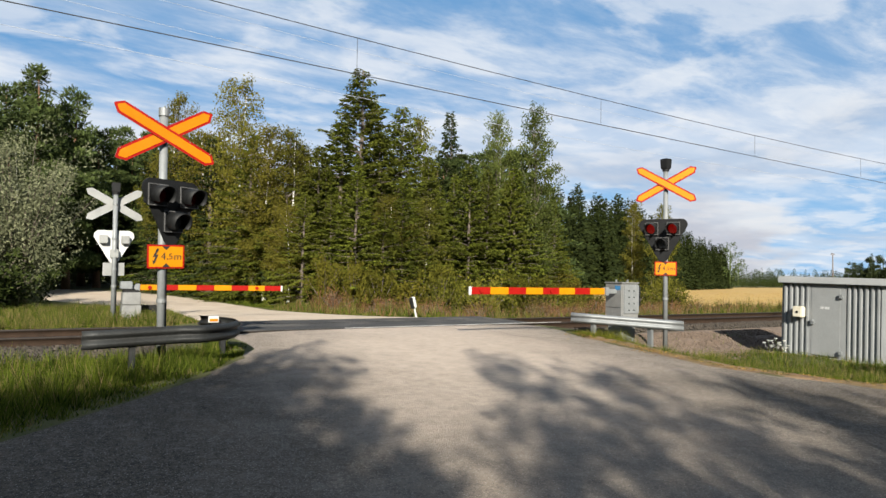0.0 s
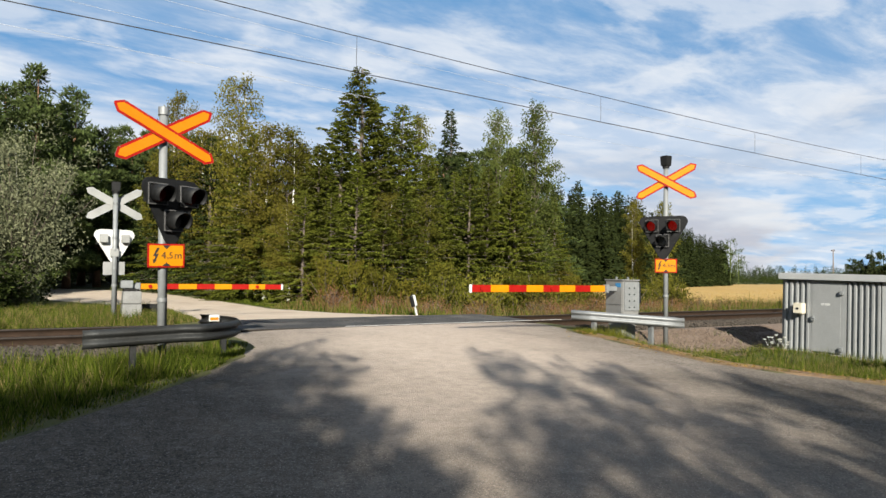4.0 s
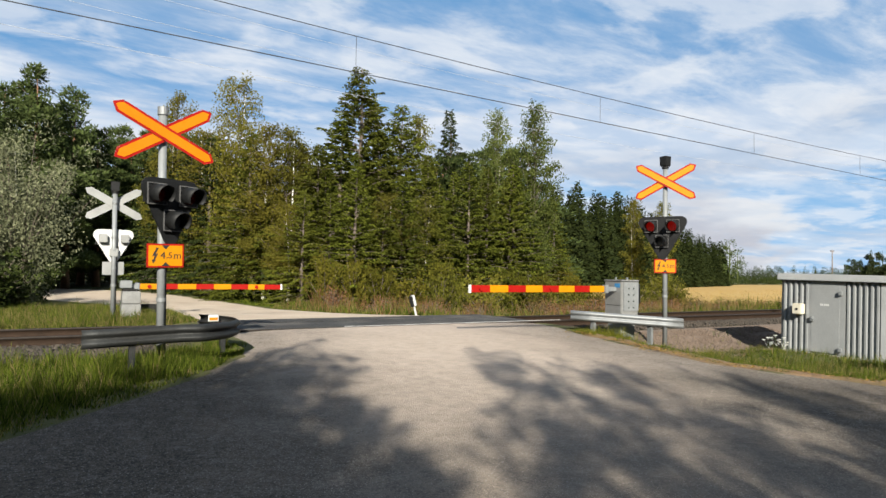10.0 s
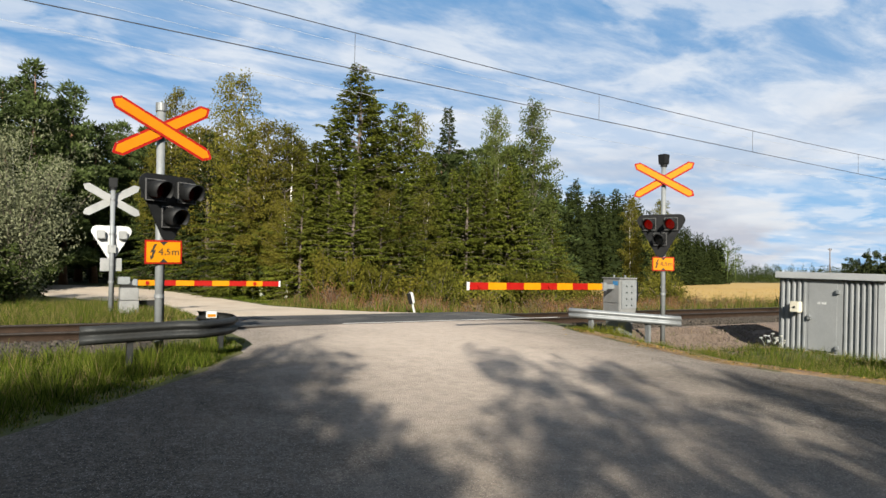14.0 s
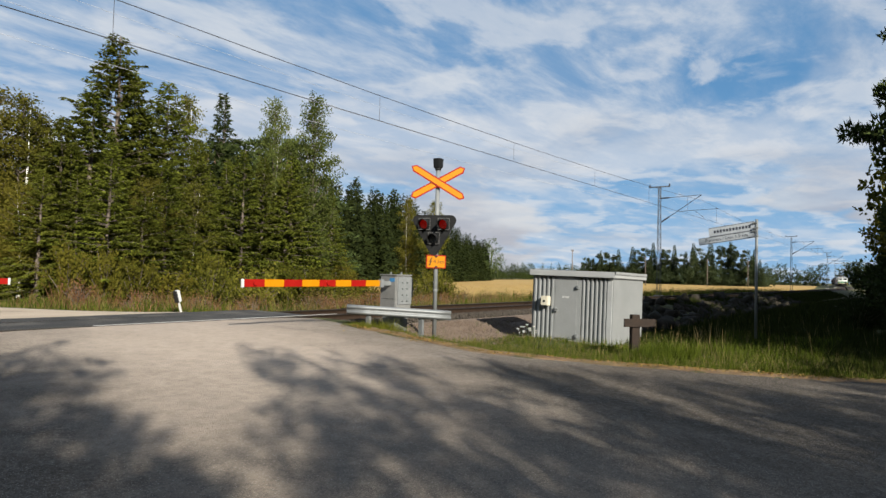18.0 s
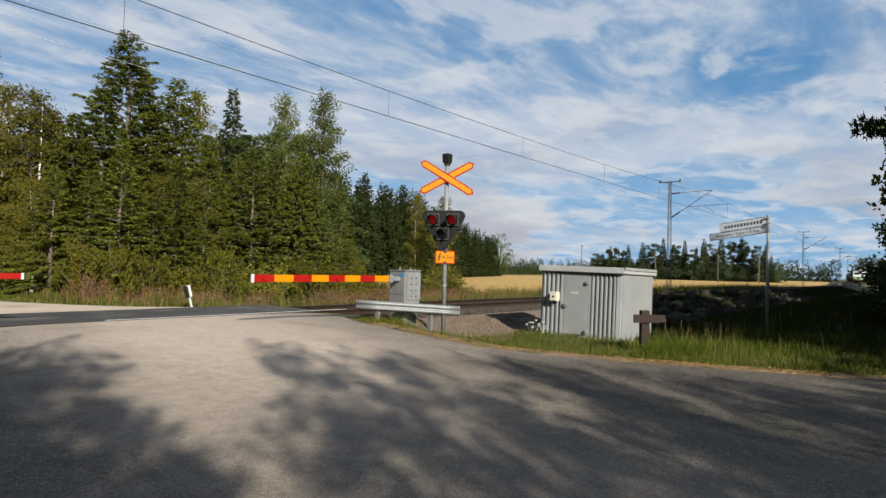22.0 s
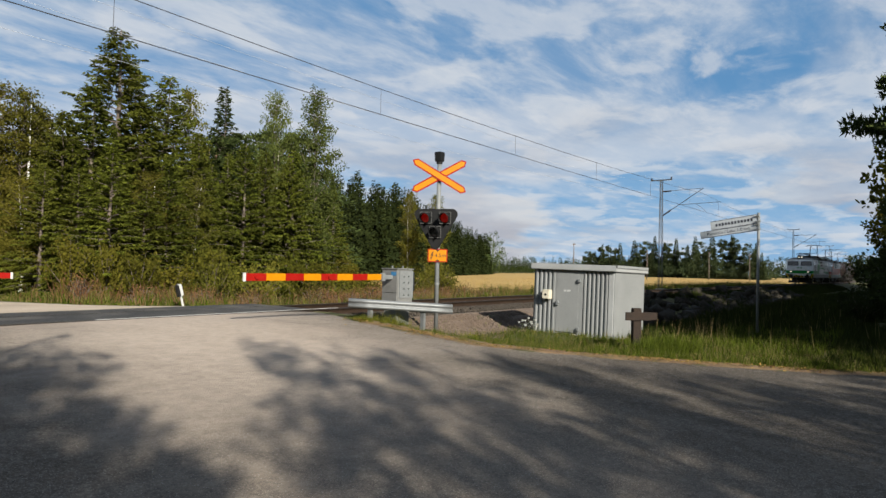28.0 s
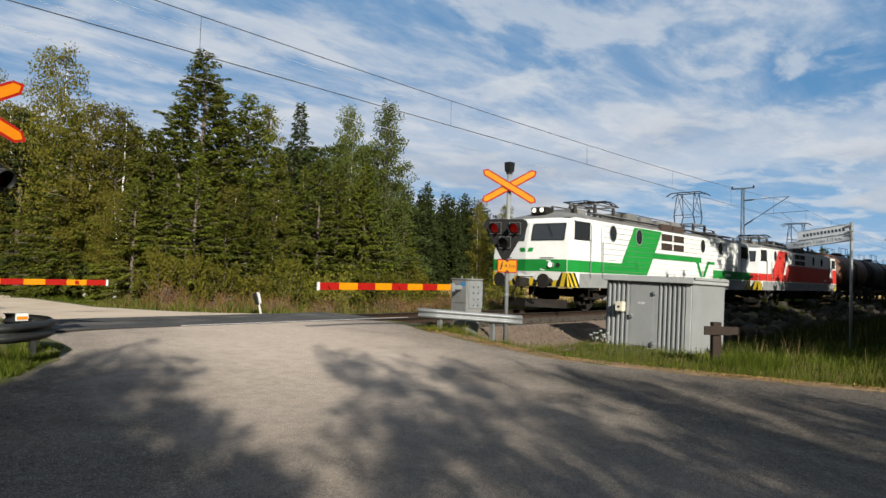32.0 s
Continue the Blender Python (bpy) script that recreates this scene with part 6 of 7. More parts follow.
def machine_near():
    m = thing("barrier_machine", "grey steel barrier machine cabinet on a base", "cabinet", pose(10.72, 9.60, 0, 0, 0, -6))
    part("body", Geo().box((0, 0, 0.70), (0.48, 0.54, 0.76)), BOX_GREY, m, bevel=0.02)
    part("base", Geo().box((0, 0, 0.02), (0.40, 0.42, 0.66)), GALV_DULL, m, bevel=0.01)
    part("lid", Geo().box((0, 0, 1.09), (0.51, 0.57, 0.03)), BOX_GREY, m, bevel=0.008)
    for dy in (-0.18, 0.18):
        part("lifting_eye", Geo().box((0, dy, 1.13), (0.03, 0.03, 0.06)), GALV, m)
    part("side_plate", Geo().box((0.02, -0.28, 0.74), (0.42, 0.024, 0.62)), GALV, m, "bolted steel side plate", bevel=0.004)
    for xx in (-0.06, 0.08):
        for zz in (0.5, 0.64, 0.78, 0.92):
            part("bolt", Geo().tube([(xx, -0.29, zz), (xx, -0.305, zz)], 0.016, 6), BLACK, m)
    tag = surface("faded_blue_sticker", (0.02, 0.11, 0.26), (0.05, 0.18, 0.34), 20, 0.5)
    part("sticker", Geo().box((-0.243, -0.14, 0.98), (0.004, 0.16, 0.09)), tag, m, "faded blue label")
    part("door_seam", Geo().box((-0.2425, 0, 0.55), (0.003, 0.46, 0.008)), RUBBER, m)
    part("black_cover", Geo().box((0.30, -0.10, 0.80), (0.12, 0.22, 0.44)), BLACK, m, bevel=0.01)


def machine_far():
    m = thing("barrier_machine", "grey steel barrier machine with counterweight arm", "cabinet", pose(1.62, 16.95, 0, 0, 0, 0))
    part("body", Geo().box((0.02, 0, 0.46), (0.40, 0.46, 0.30)), BOX_GREY, m, bevel=0.015)
    part("base", Geo().box((0.02, 0, 0.12), (0.42, 0.48, 0.36)), BOX_GREY, m, bevel=0.01)
    part("foundation", Geo().box((0.0, 0, -0.20), (0.5, 0.55, 0.28)), CONCRETE, m, bevel=0.01)
    part("head", Geo().box((-0.10, 0, 0.78), (0.26, 0.36, 0.18)), GALV, m, bevel=0.012)
    part("neck", Geo().box((0, 0, 0.64), (0.34, 0.3, 0.06)), RUBBER, m)
    part("drive_arm", Geo().box((0.42, 0.3, 0.22), (0.5, 0.08, 0.12)).box((0.62, 0.3, 0.14), (0.2, 0.2, 0.16)), RUBBER, m, "dark folded arm beside the cabinet", bevel=0.01)


machine_near()
machine_far()


def w_beam(path, top, height, post_at, label, steel=GALV_DULL):
    """Steel guard rail of rolled section on short posts. path: x, y, top height."""
    t = thing("guard_rail", label, "guard rail", group="guard rails at the crossing")
    prof = [(0.0, 0.0), (0.028, -0.03), (0.052, -0.07), (0.045, -0.10), (0.01, -0.135), (0.0, -0.155), (0.01, -0.175), (0.045, -0.21), (0.052, -0.24), (0.028, -0.28), (0.0, -0.31)]
    s = height / 0.31
    pts = [Vector((x, y, z)) for x, y, z in path]
    vs, fs, n = [], [], len(prof)
    for i, p in enumerate(pts):
        d = (pts[min(i + 1, len(pts) - 1)] - pts[max(i - 1, 0)]).normalized()
        nrm = Vector((d.y, -d.x, 0)).normalized()
        for shell in (0.0, -0.007):
            for a, b in prof:
                vs.append(p + nrm * (a + shell) + Vector((0, 0, b * s)))
    for i in range(len(pts) - 1):
        a, b = i * 2 * n, (i + 1) * 2 * n
        for k in range(n - 1):
            fs += [(a + k, a + k + 1, b + k + 1, b + k), (a + n + k, b + n + k, b + n + k + 1, a + n + k + 1)]
        fs += [(a, b, b + n, a + n), (a + n - 1, a + 2 * n - 1, b + 2 * n - 1, b + n - 1)]
    for a in (0, (len(pts) - 1) * 2 * n):
        for k in range(n - 1):
            fs.append((a + k, a + n + k, a + n + k + 1, a + k + 1))
    beam = part("beam", Geo().add(vs, fs), steel, t, "rolled steel beam", smooth=True)
    for x, y, z, zb in post_at:
        part("post", Geo().box((x, y, (z + zb) / 2), (0.07, 0.11, z - zb)), steel, t, bevel=0.006)
    for x, y, z, zb in post_at:
        part("bolt", Geo().tube([(x, y - 0.06, z - 0.13), (x, y - 0.10, z - 0.13)], 0.016, 6), GALV, beam)
    return t


def arc_path():
    """Left rail: straight, then curled round the post towards the track."""
    pts = []
    for i in range(7):
        u = i / 6
        pts.append((0.31 + 1.15 * u, 8.40 + 0.10 * u, 0.425 + 0.03 * u))
    cx, cy, r = 1.46, 9.35, 0.85
    for i in range(1, 13):
        a = radians(-90 + 118 * i / 12)
        pts.append((cx + r * math.cos(a), cy + r * math.sin(a) * 1.15 + 0.12 * math.sin(radians(9 * i)), 0.46))
    ex, ey, ez = pts[-1]
    pts += [(ex - 0.10, ey + 0.22, ez), (ex - 0.24, ey + 0.40, ez)]
    return pts


left_rail = w_beam(arc_path(), 0.47, 0.225, [(0.86, 8.52, 0.40, -0.6), (2.18, 9.62, 0.40, -0.5)], "near-black steel guard rail curling round the signal post", NEAR_BLACK_STEEL)
w_beam([(9.60 + 1.56 * u, 10.02 - 1.70 * u, 0.425 - 0.10 * u) for u in (0, 0.2, 0.4, 0.6, 0.8, 1.0)], 0.4, 0.215, [(9.98, 9.72, 0.36, -0.5), (10.78, 8.86, 0.31, -0.6)], "short bright steel guard rail before the signal")
g = part("reflector", Geo().box((2.09, 9.85, 0.43), (0.15, 0.03, 0.10)), WHITE, left_rail, "small orange and white reflector", bevel=0.005)
part("reflector_band", Geo().box((2.09, 9.831, 0.42), (0.12, 0.006, 0.04)), ORANGE, g)
part("bracket", Geo().box((2.05, 9.87, 0.36), (0.03, 0.03, 0.07)).box((2.13, 9.87, 0.36), (0.20, 0.03, 0.03)), RUBBER, g)


def delineator(x, y):
    """Leaning road-edge post with a pale reflector box."""
    t = thing("delineator_post", "leaning white roadside marker post", "post", pose(x, y, float(road_z(y)) - 0.05, 0, -17, 10))
    part("stake", Geo().tube([(0, 0, -0.2), (0, 0, 0.32)], 0.028, 8), WHITE, t)
    part("marker_box", Geo().box((0, 0, 0.46), (0.13, 0.10, 0.30)), WHITE, t, "white marker box with a dark edge", bevel=0.01)
    part("dark_band", Geo().box((-0.05, 0, 0.46), (0.05, 0.104, 0.304)), RUBBER, t)


delineator(8.55, 14.95)


# ---- relay hut ----
def relay_hut():
    base = Matrix.Translation((15.24, 6.93, -0.48)) @ pose(0, 0, 0, 0.9, 0.9, 0)
    t = thing("relay_hut", "small grey corrugated steel relay hut beside the track", "hut", base)
    hx, hy, h = 0.98, 1.07, 1.62
    part("core", Geo().box((0, 0, h / 2), (2 * hx - 0.06, 2 * hy - 0.06, h)), BOOTH_GREY, t)

    def ribbed(y0, y1, ribs):
        """Profiled sheet on the door side: raised trapezoid ribs."""
        step = (y1 - y0) / ribs
        panel = part("wall_panel", Geo().box((-hx + 0.02, (y0 + y1) / 2, h / 2), (0.02, abs(y1 - y0), h - 0.02)), BOOTH_DOOR, t, "ribbed grey sheet panel")
        for i in range(ribs):
            c = y0 + step * (i + 0.5)
            w = abs(step) * 0.30
            vs = []
            for z in (0.01, h - 0.02):
                vs += [(-hx + 0.012, c - w, z), (-hx - 0.035, c - w * 0.55, z), (-hx - 0.035, c + w * 0.55, z), (-hx + 0.012, c + w, z)]
            part("rib", Geo().add(vs, [(0, 1, 5, 4), (1, 2, 6, 5), (2, 3, 7, 6), (3, 2, 1, 0), (4, 5, 6, 7), (0, 4, 7, 3)]), BOOTH_RIB, panel)

    ribbed(hy, hy - 0.62, 5)
    ribbed(-0.28, -hy + 0.12, 6)
    part("corner_trim", Geo().box((-hx - 0.005, -hy + 0.06, h / 2), (0.05, 0.12, h)), BOOTH_TRIM, t)
    part("side_wall", Geo().box((0, -hy - 0.008, h / 2), (2 * hx, 0.03, h)), BOOTH_RIB, t, "smooth light grey side wall")
    part("side_wall", Geo().box((0, hy + 0.008, h / 2), (2 * hx, 0.03, h)), BOOTH_RIB, t)
    part("back_wall", Geo().box((hx + 0.008, 0, h / 2), (0.03, 2 * hy, h)), BOOTH_TRIM, t)
    door = part("door", Geo().box((-hx - 0.015, 0.13, 0.80), (0.03, 0.60, 1.48)), BOOTH_DOOR, t, "plain grey steel door", bevel=0.006)
    part("door_frame", Geo().box((-hx - 0.006, 0.46, h / 2), (0.035, 0.06, h - 0.02)).box((-hx - 0.006, -0.225, h / 2), (0.035, 0.11, h - 0.02)).box((-hx - 0.006, 0.12, h - 0.045), (0.035, 0.62, 0.07)), BOOTH_DOOR, t)
    part("door_handle", Geo().box((-hx - 0.06, 0.39, 0.78), (0.06, 0.05, 0.10)).tube([(-hx - 0.09, 0.39, 0.80), (-hx - 0.09, 0.30, 0.76)], 0.012, 6), GALV, door, "metal handle")
    for z in (0.16, 1.36):
        part("hinge", Geo().box((-hx - 0.05, -0.19, z), (0.07, 0.07, 0.09)), GALV, door, "bright hinge", bevel=0.01)
    for dy in (0.22, 0.185, 0.135, 0.10, 0.065):
        part("print_bar", Geo().box((-hx - 0.031, dy, 1.10), (0.003, 0.026, 0.05)), WHITE, door)
    roof = part("roof", Geo().box((0, 0, h + 0.07), (2 * hx + 0.22, 2 * hy + 0.16, 0.15)), BOOTH_TRIM, t, "flat roof with deep sheet edging", bevel=0.012)
    part("eave_strip", Geo().box((0, -hy - 0.085, h + 0.118), (2 * hx + 0.2, 0.02, 0.055)), RUBBER, roof)
    for i in range(25):
        part("eave_tooth", Geo().box((-hx - 0.06 + i * 0.084, -hy - 0.10, h + 0.122), (0.045, 0.03, 0.06)), BOOTH_TRIM, roof)
    part("meter_box", Geo().box((-hx - 0.10, 0.66, 0.98), (0.18, 0.20, 0.24)), CREAM, t, "cream meter box on the wall", bevel=0.015)
    part("meter_dial", Geo().tube([(-hx - 0.19, 0.655, 0.975), (-hx - 0.2, 0.655, 0.975)], 0.028, 10), RUBBER, t)
    part("plinth", Geo().box((0, 0, -0.12), (2 * hx + 0.1, 2 * hy + 0.1, 0.3)), CONCRETE, t)


relay_hut()


def board_post():
    """Brown boards nailed crosswise on a stub of post, in the verge."""
    t = thing("wooden_marker", "low brown wooden post with a crosswise board, darkened as in shade", "marker", pose(12.3, 4.56, -0.40, 0, 0, -42))
    part("post", Geo().box((0, 0, 0.36), (0.17, 0.12, 0.92)), BROWN_WOOD, t, bevel=0.008)
    part("board", Geo().box((0.0, -0.08, 0.66), (0.54, 0.04, 0.165)), BROWN_WOOD, t, "brown board darkened as in shade", bevel=0.006)
    part("board_end", Geo().box((0.33, -0.03, 0.66), (0.20, 0.04, 0.15)), BROWN_WOOD, t, bevel=0.006)


board_post()


def street_sign():
    """Thin pole with two pale blades that droop."""
    t = thing("street_sign", "thin grey pole with two pale street name blades", "sign", pose(17.9, 3.42, -0.55, 0.4, -0.6, 0))
    part("pole", Geo().tube([(0, 0, 0), (0, 0, 3.32)], 0.035, 12), GALV, t, smooth=True)
    pale = surface("pale_grey_sign_sheet", (0.36, 0.39, 0.42), (0.43, 0.46, 0.49), 4, 0.45, 0.0, 0.02, 50)
    ink = surface("dark_sign_print", (0.03, 0.035, 0.05), (0.05, 0.055, 0.07), 4, 0.5, 0, 0, 50)
    for k, (z, ln, hgt) in enumerate(((3.16, 1.22, 0.25), (2.945, 1.50, 0.19))):
        m = pose(0, 0.03, z, 0, 0, 82) @ pose(0, 0, 0, 0, 8.0, 0)
        blade = part("sign_blade", Geo().box((ln / 2, 0, 0), (ln, 0.03, hgt), m), pale, t, "pale blade with dark lettering", bevel=0.004)
        for a, b in ((hgt / 2 - 0.012, 0.01), (-hgt / 2 + 0.012, 0.01)):
            part("blade_border", Geo().box((ln / 2, -0.017, a), (ln - 0.04, 0.003, b), m).box((ln / 2, 0.017, a), (ln - 0.04, 0.003, b), m), ink, blade)
        if k == 0:
            # the name itself is left as bars
            w = ln - 0.22
            for i in range(12):
                hh = 0.085 if i in (0, 6, 9) else 0.07
                part("print_bar", Geo().box((0.10 + w * (i + 0.5) / 12, 0.0165, 0.0), (w / 12 * 0.62, 0.003, hh), m).box((0.10 + w * (i + 0.5) / 12, -0.0165, 0.0), (w / 12 * 0.62, 0.003, hh), m), ink, blade)
        else:
            part("lettering", text_mesh("Pururata / Latu 1.0 km", 0.125), ink, blade, at=m @ pose(ln / 2, 0.0165, 0, 90, 0, 180))
        for dz in (0.07, -0.07):
            part("blade_clamp", Geo().box((0.0, 0, dz), (0.12, 0.09, 0.03), m), GALV, t)


street_sign()


def utility_pole(x, y, h):
    z = float(land(x, y))
    t = thing("utility_pole", "grey wooden utility pole with a short crossarm", "pole", pose(x, y, z), group="poles in the field")
    part("pole", Geo().tube([(0, 0, -0.3), (0, 0, h)], [0.14, 0.09], 8), BARK_SPRUCE, t, smooth=True)
    part("crossarm", Geo().box((0, 0, h - 0.35), (1.4, 0.10, 0.12)), BARK_SPRUCE, t)
    for s in (-0.6, 0.0, 0.6):
        part("insulator", Geo().tube([(s, 0, h - 0.29), (s, 0, h - 0.1)], 0.05, 6), INSULATOR, t)


for az, dist, h in ((64.2, 150, 8.5), (70.5, 175, 8.0), (75.5, 190, 8.0), (78.6, 200, 8.0)):
    utility_pole(*polar(az, dist), h)


# ---- the train ----
LOCO_WHITE = surface("white_locomotive_paint", (0.476, 0.483, 0.469), (0.544, 0.551, 0.537), 0.8, 0.4, 0, 0.03, 40, dirt=(0.286, 0.265, 0.231), dirt_scale=0.9, dirt_amount=0.35)
LOCO_GREEN = surface("green_locomotive_paint", (0.007, 0.136, 0.024), (0.012, 0.197, 0.034), 0.8, 0.4, 0, 0.03, 40, dirt=(0.027, 0.068, 0.027), dirt_amount=0.3)
LOCO_RED = surface("red_locomotive_paint", (0.340, 0.017, 0.012), (0.422, 0.027, 0.019), 0.8, 0.4, 0, 0.03, 40, dirt=(0.136, 0.027, 0.020), dirt_amount=0.3)
LOCO_GREY = surface("grey_locomotive_skirt", (0.136, 0.143, 0.143), (0.190, 0.197, 0.197), 1.2, 0.5, 0, 0.05, 40, dirt=(0.068, 0.061, 0.054), dirt_amount=0.5)
ROOF_GREY = surface("grimy_roof_paint", (0.075, 0.076, 0.074), (0.15, 0.15, 0.146), 1.5, 0.7, 0, 0.1, 40, dirt=(0.054, 0.048, 0.041), dirt_amount=0.6)
UNDER = surface("oily_black_running_gear", (0.006, 0.0055, 0.005), (0.018, 0.0155, 0.0135), 4, 0.7, 0.1, 0.2, 40, dirt=(0.028, 0.021, 0.015), dirt_amount=0.5)
WINDOW = surface("dark_window_glass", (0.012, 0.014, 0.016), (0.02, 0.023, 0.026), 1, 0.12, 0, 0, 40, spec=0.7)
GRILLE = surface("dark_brown_grille", (0.03, 0.021, 0.017), (0.055, 0.038, 0.03), 6, 0.7, 0, 0.2, 60)
HAZARD = surface("yellow_hazard_paint", (0.422, 0.299, 0.014), (0.490, 0.354, 0.020), 4, 0.5, 0, 0.03, 40, dirt=(0.136, 0.095, 0.027), dirt_amount=0.4)
TANK_BROWN = surface("grimy_brown_tank_paint", (0.065, 0.030, 0.019), (0.11, 0.054, 0.037), 0.9, 0.6, 0, 0.05, 30, dirt=(0.02, 0.018, 0.016), dirt_scale=0.7, dirt_amount=0.7)
TANK_BLACK = surface("sooty_black_tank_paint", (0.010, 0.0095, 0.009), (0.022, 0.020, 0.019), 0.9, 0.6, 0, 0.05, 30, dirt=(0.035, 0.026, 0.02), dirt_scale=0.7, dirt_amount=0.5)
HEADLIGHT = glow("lit_headlamp", (1.0, 0.90, 0.70), 0.55, (0.4, 0.4, 0.35))
HEADLIGHT_OFF = glow("clear_lamp", (1, 1, 1), 0.0, (0.5, 0.5, 0.5))
LEN, HW = 17.7, 1.55       # body length, half width
# front outline: height, how far the corner stands back, how far the middle stands forward
NOSE = [(0.86, 0.10, -0.02), (1.36, 0.0, -0.16), (1.80, 0.0, -0.20), (2.40, 0.10, -0.10), (3.06, 0.26, 0.06), (3.22, 0.42, 0.24)]


def nose_x(z, y):
    """Where the front stands at height z and distance y from the middle."""
    zs = [n[0] for n in NOSE]
    c, m = np.interp(z, zs, [n[1] for n in NOSE]), np.interp(z, zs, [n[2] for n in NOSE])
    return float(m + (c - m) * min(1.0, abs(y) / HW))


def bogie(parent, xc):
    b = part("bogie", Geo().box((xc, -0.98, 0.62), (3.9, 0.16, 0.28)).box((xc, 0.98, 0.62), (3.9, 0.16, 0.28)).box((xc, 0, 0.6), (0.6, 2.0, 0.3)), UNDER, parent, "greasy black bogie", bevel=0.02)
    for dx in (-1.35, 1.35):
        for s in (-1, 1):
            g = Geo().tube([(xc + dx, s * 0.72, 0.60), (xc + dx, s * 0.86, 0.60)], 0.61, 28)
            w = part("wheel", g, UNDER, b)
            part("axle_box", Geo().box((xc + dx, s * 1.10, 0.60), (0.36, 0.14, 0.34)).tube([(xc + dx, s * 1.1, 0.6), (xc + dx, s * 1.22, 0.6)], 0.13, 12), UNDER, w, bevel=0.01)
            for e in (-0.38, 0.38):
                part("spring", Geo().tube([(xc + dx + e, s * 1.08, 0.42), (xc + dx + e, s * 1.08, 0.85)], 0.09, 8), UNDER, b)
            part("brake_block", Geo().box((xc + dx + 0.68, s * 0.80, 0.52), (0.10, 0.12, 0.34)), UNDER, b)
    for s in (-1, 1):
        part("damper", Geo().tube([(xc - 0.6, s * 1.12, 0.40), (xc + 0.6, s * 1.14, 0.78)], 0.045, 8), GALV_DULL, b)
        part("sand_box", Geo().box((xc - 1.9, s * 1.05, 0.72), (0.34, 0.26, 0.40)), UNDER, b, bevel=0.02)
    return b


def pantograph(parent, x, up):
    base = part("pantograph", Geo().box((x, -0.55, 4.02), (1.5, 0.06, 0.06)).box((x, 0.55, 4.02), (1.5, 0.06, 0.06)).box((x - 0.7, 0, 4.02), (0.06, 1.2, 0.06)).box((x + 0.7, 0, 4.02), (0.06, 1.2, 0.06)), GALV_DULL, parent, "raised diamond pantograph" if up else "folded pantograph")
    for sx in (-0.7, 0.7):
        for sy in (-0.55, 0.55):
            part("insulator", Geo().tube([(x + sx, sy, 3.45), (x + sx, sy, 4.0)], [0.09, 0.06], 8), INSULATOR, base)
    zk, zt = (4.48, 5.62) if up else (4.10, 4.16)
    xk = 0.56 if up else 1.25
    g = Geo()
    for sx in (-1, 1):
        for sy in (-1, 1):
            g.tube([(x + sx * 0.36, sy * 0.5, 4.05), (x + sx * xk, sy * 0.48, zk)], 0.026, 6)
            g.tube([(x + sx * xk, sy * 0.48, zk), (x + sx * (0.30 if up else 0.08), sy * 0.42, zt)], 0.018, 6)
            if up:
                g.tube([(x + sx * xk, sy * 0.48, zk), (x - sx * 0.30, sy * 0.42, zt)], 0.014, 5)
        g.tube([(x + sx * xk, -0.48, zk), (x + sx * xk, 0.48, zk)], 0.016, 6)
        g.tube([(x + sx * xk, -0.48, zk), (x + sx * 0.08, 0.42, zt)], 0.012, 5)
    part("frame", g, UNDER, base)
    g = Geo()
    for sx in ((-0.32, 0.32) if up else (-0.16, 0.16)):
        g.tube([(x + sx, -0.98, zt - 0.14), (x + sx, -0.72, zt + 0.02), (x + sx, 0.72, zt + 0.02), (x + sx, 0.98, zt - 0.14)], 0.024, 6)
    part("contact_strip", g, UNDER, base)
    return base


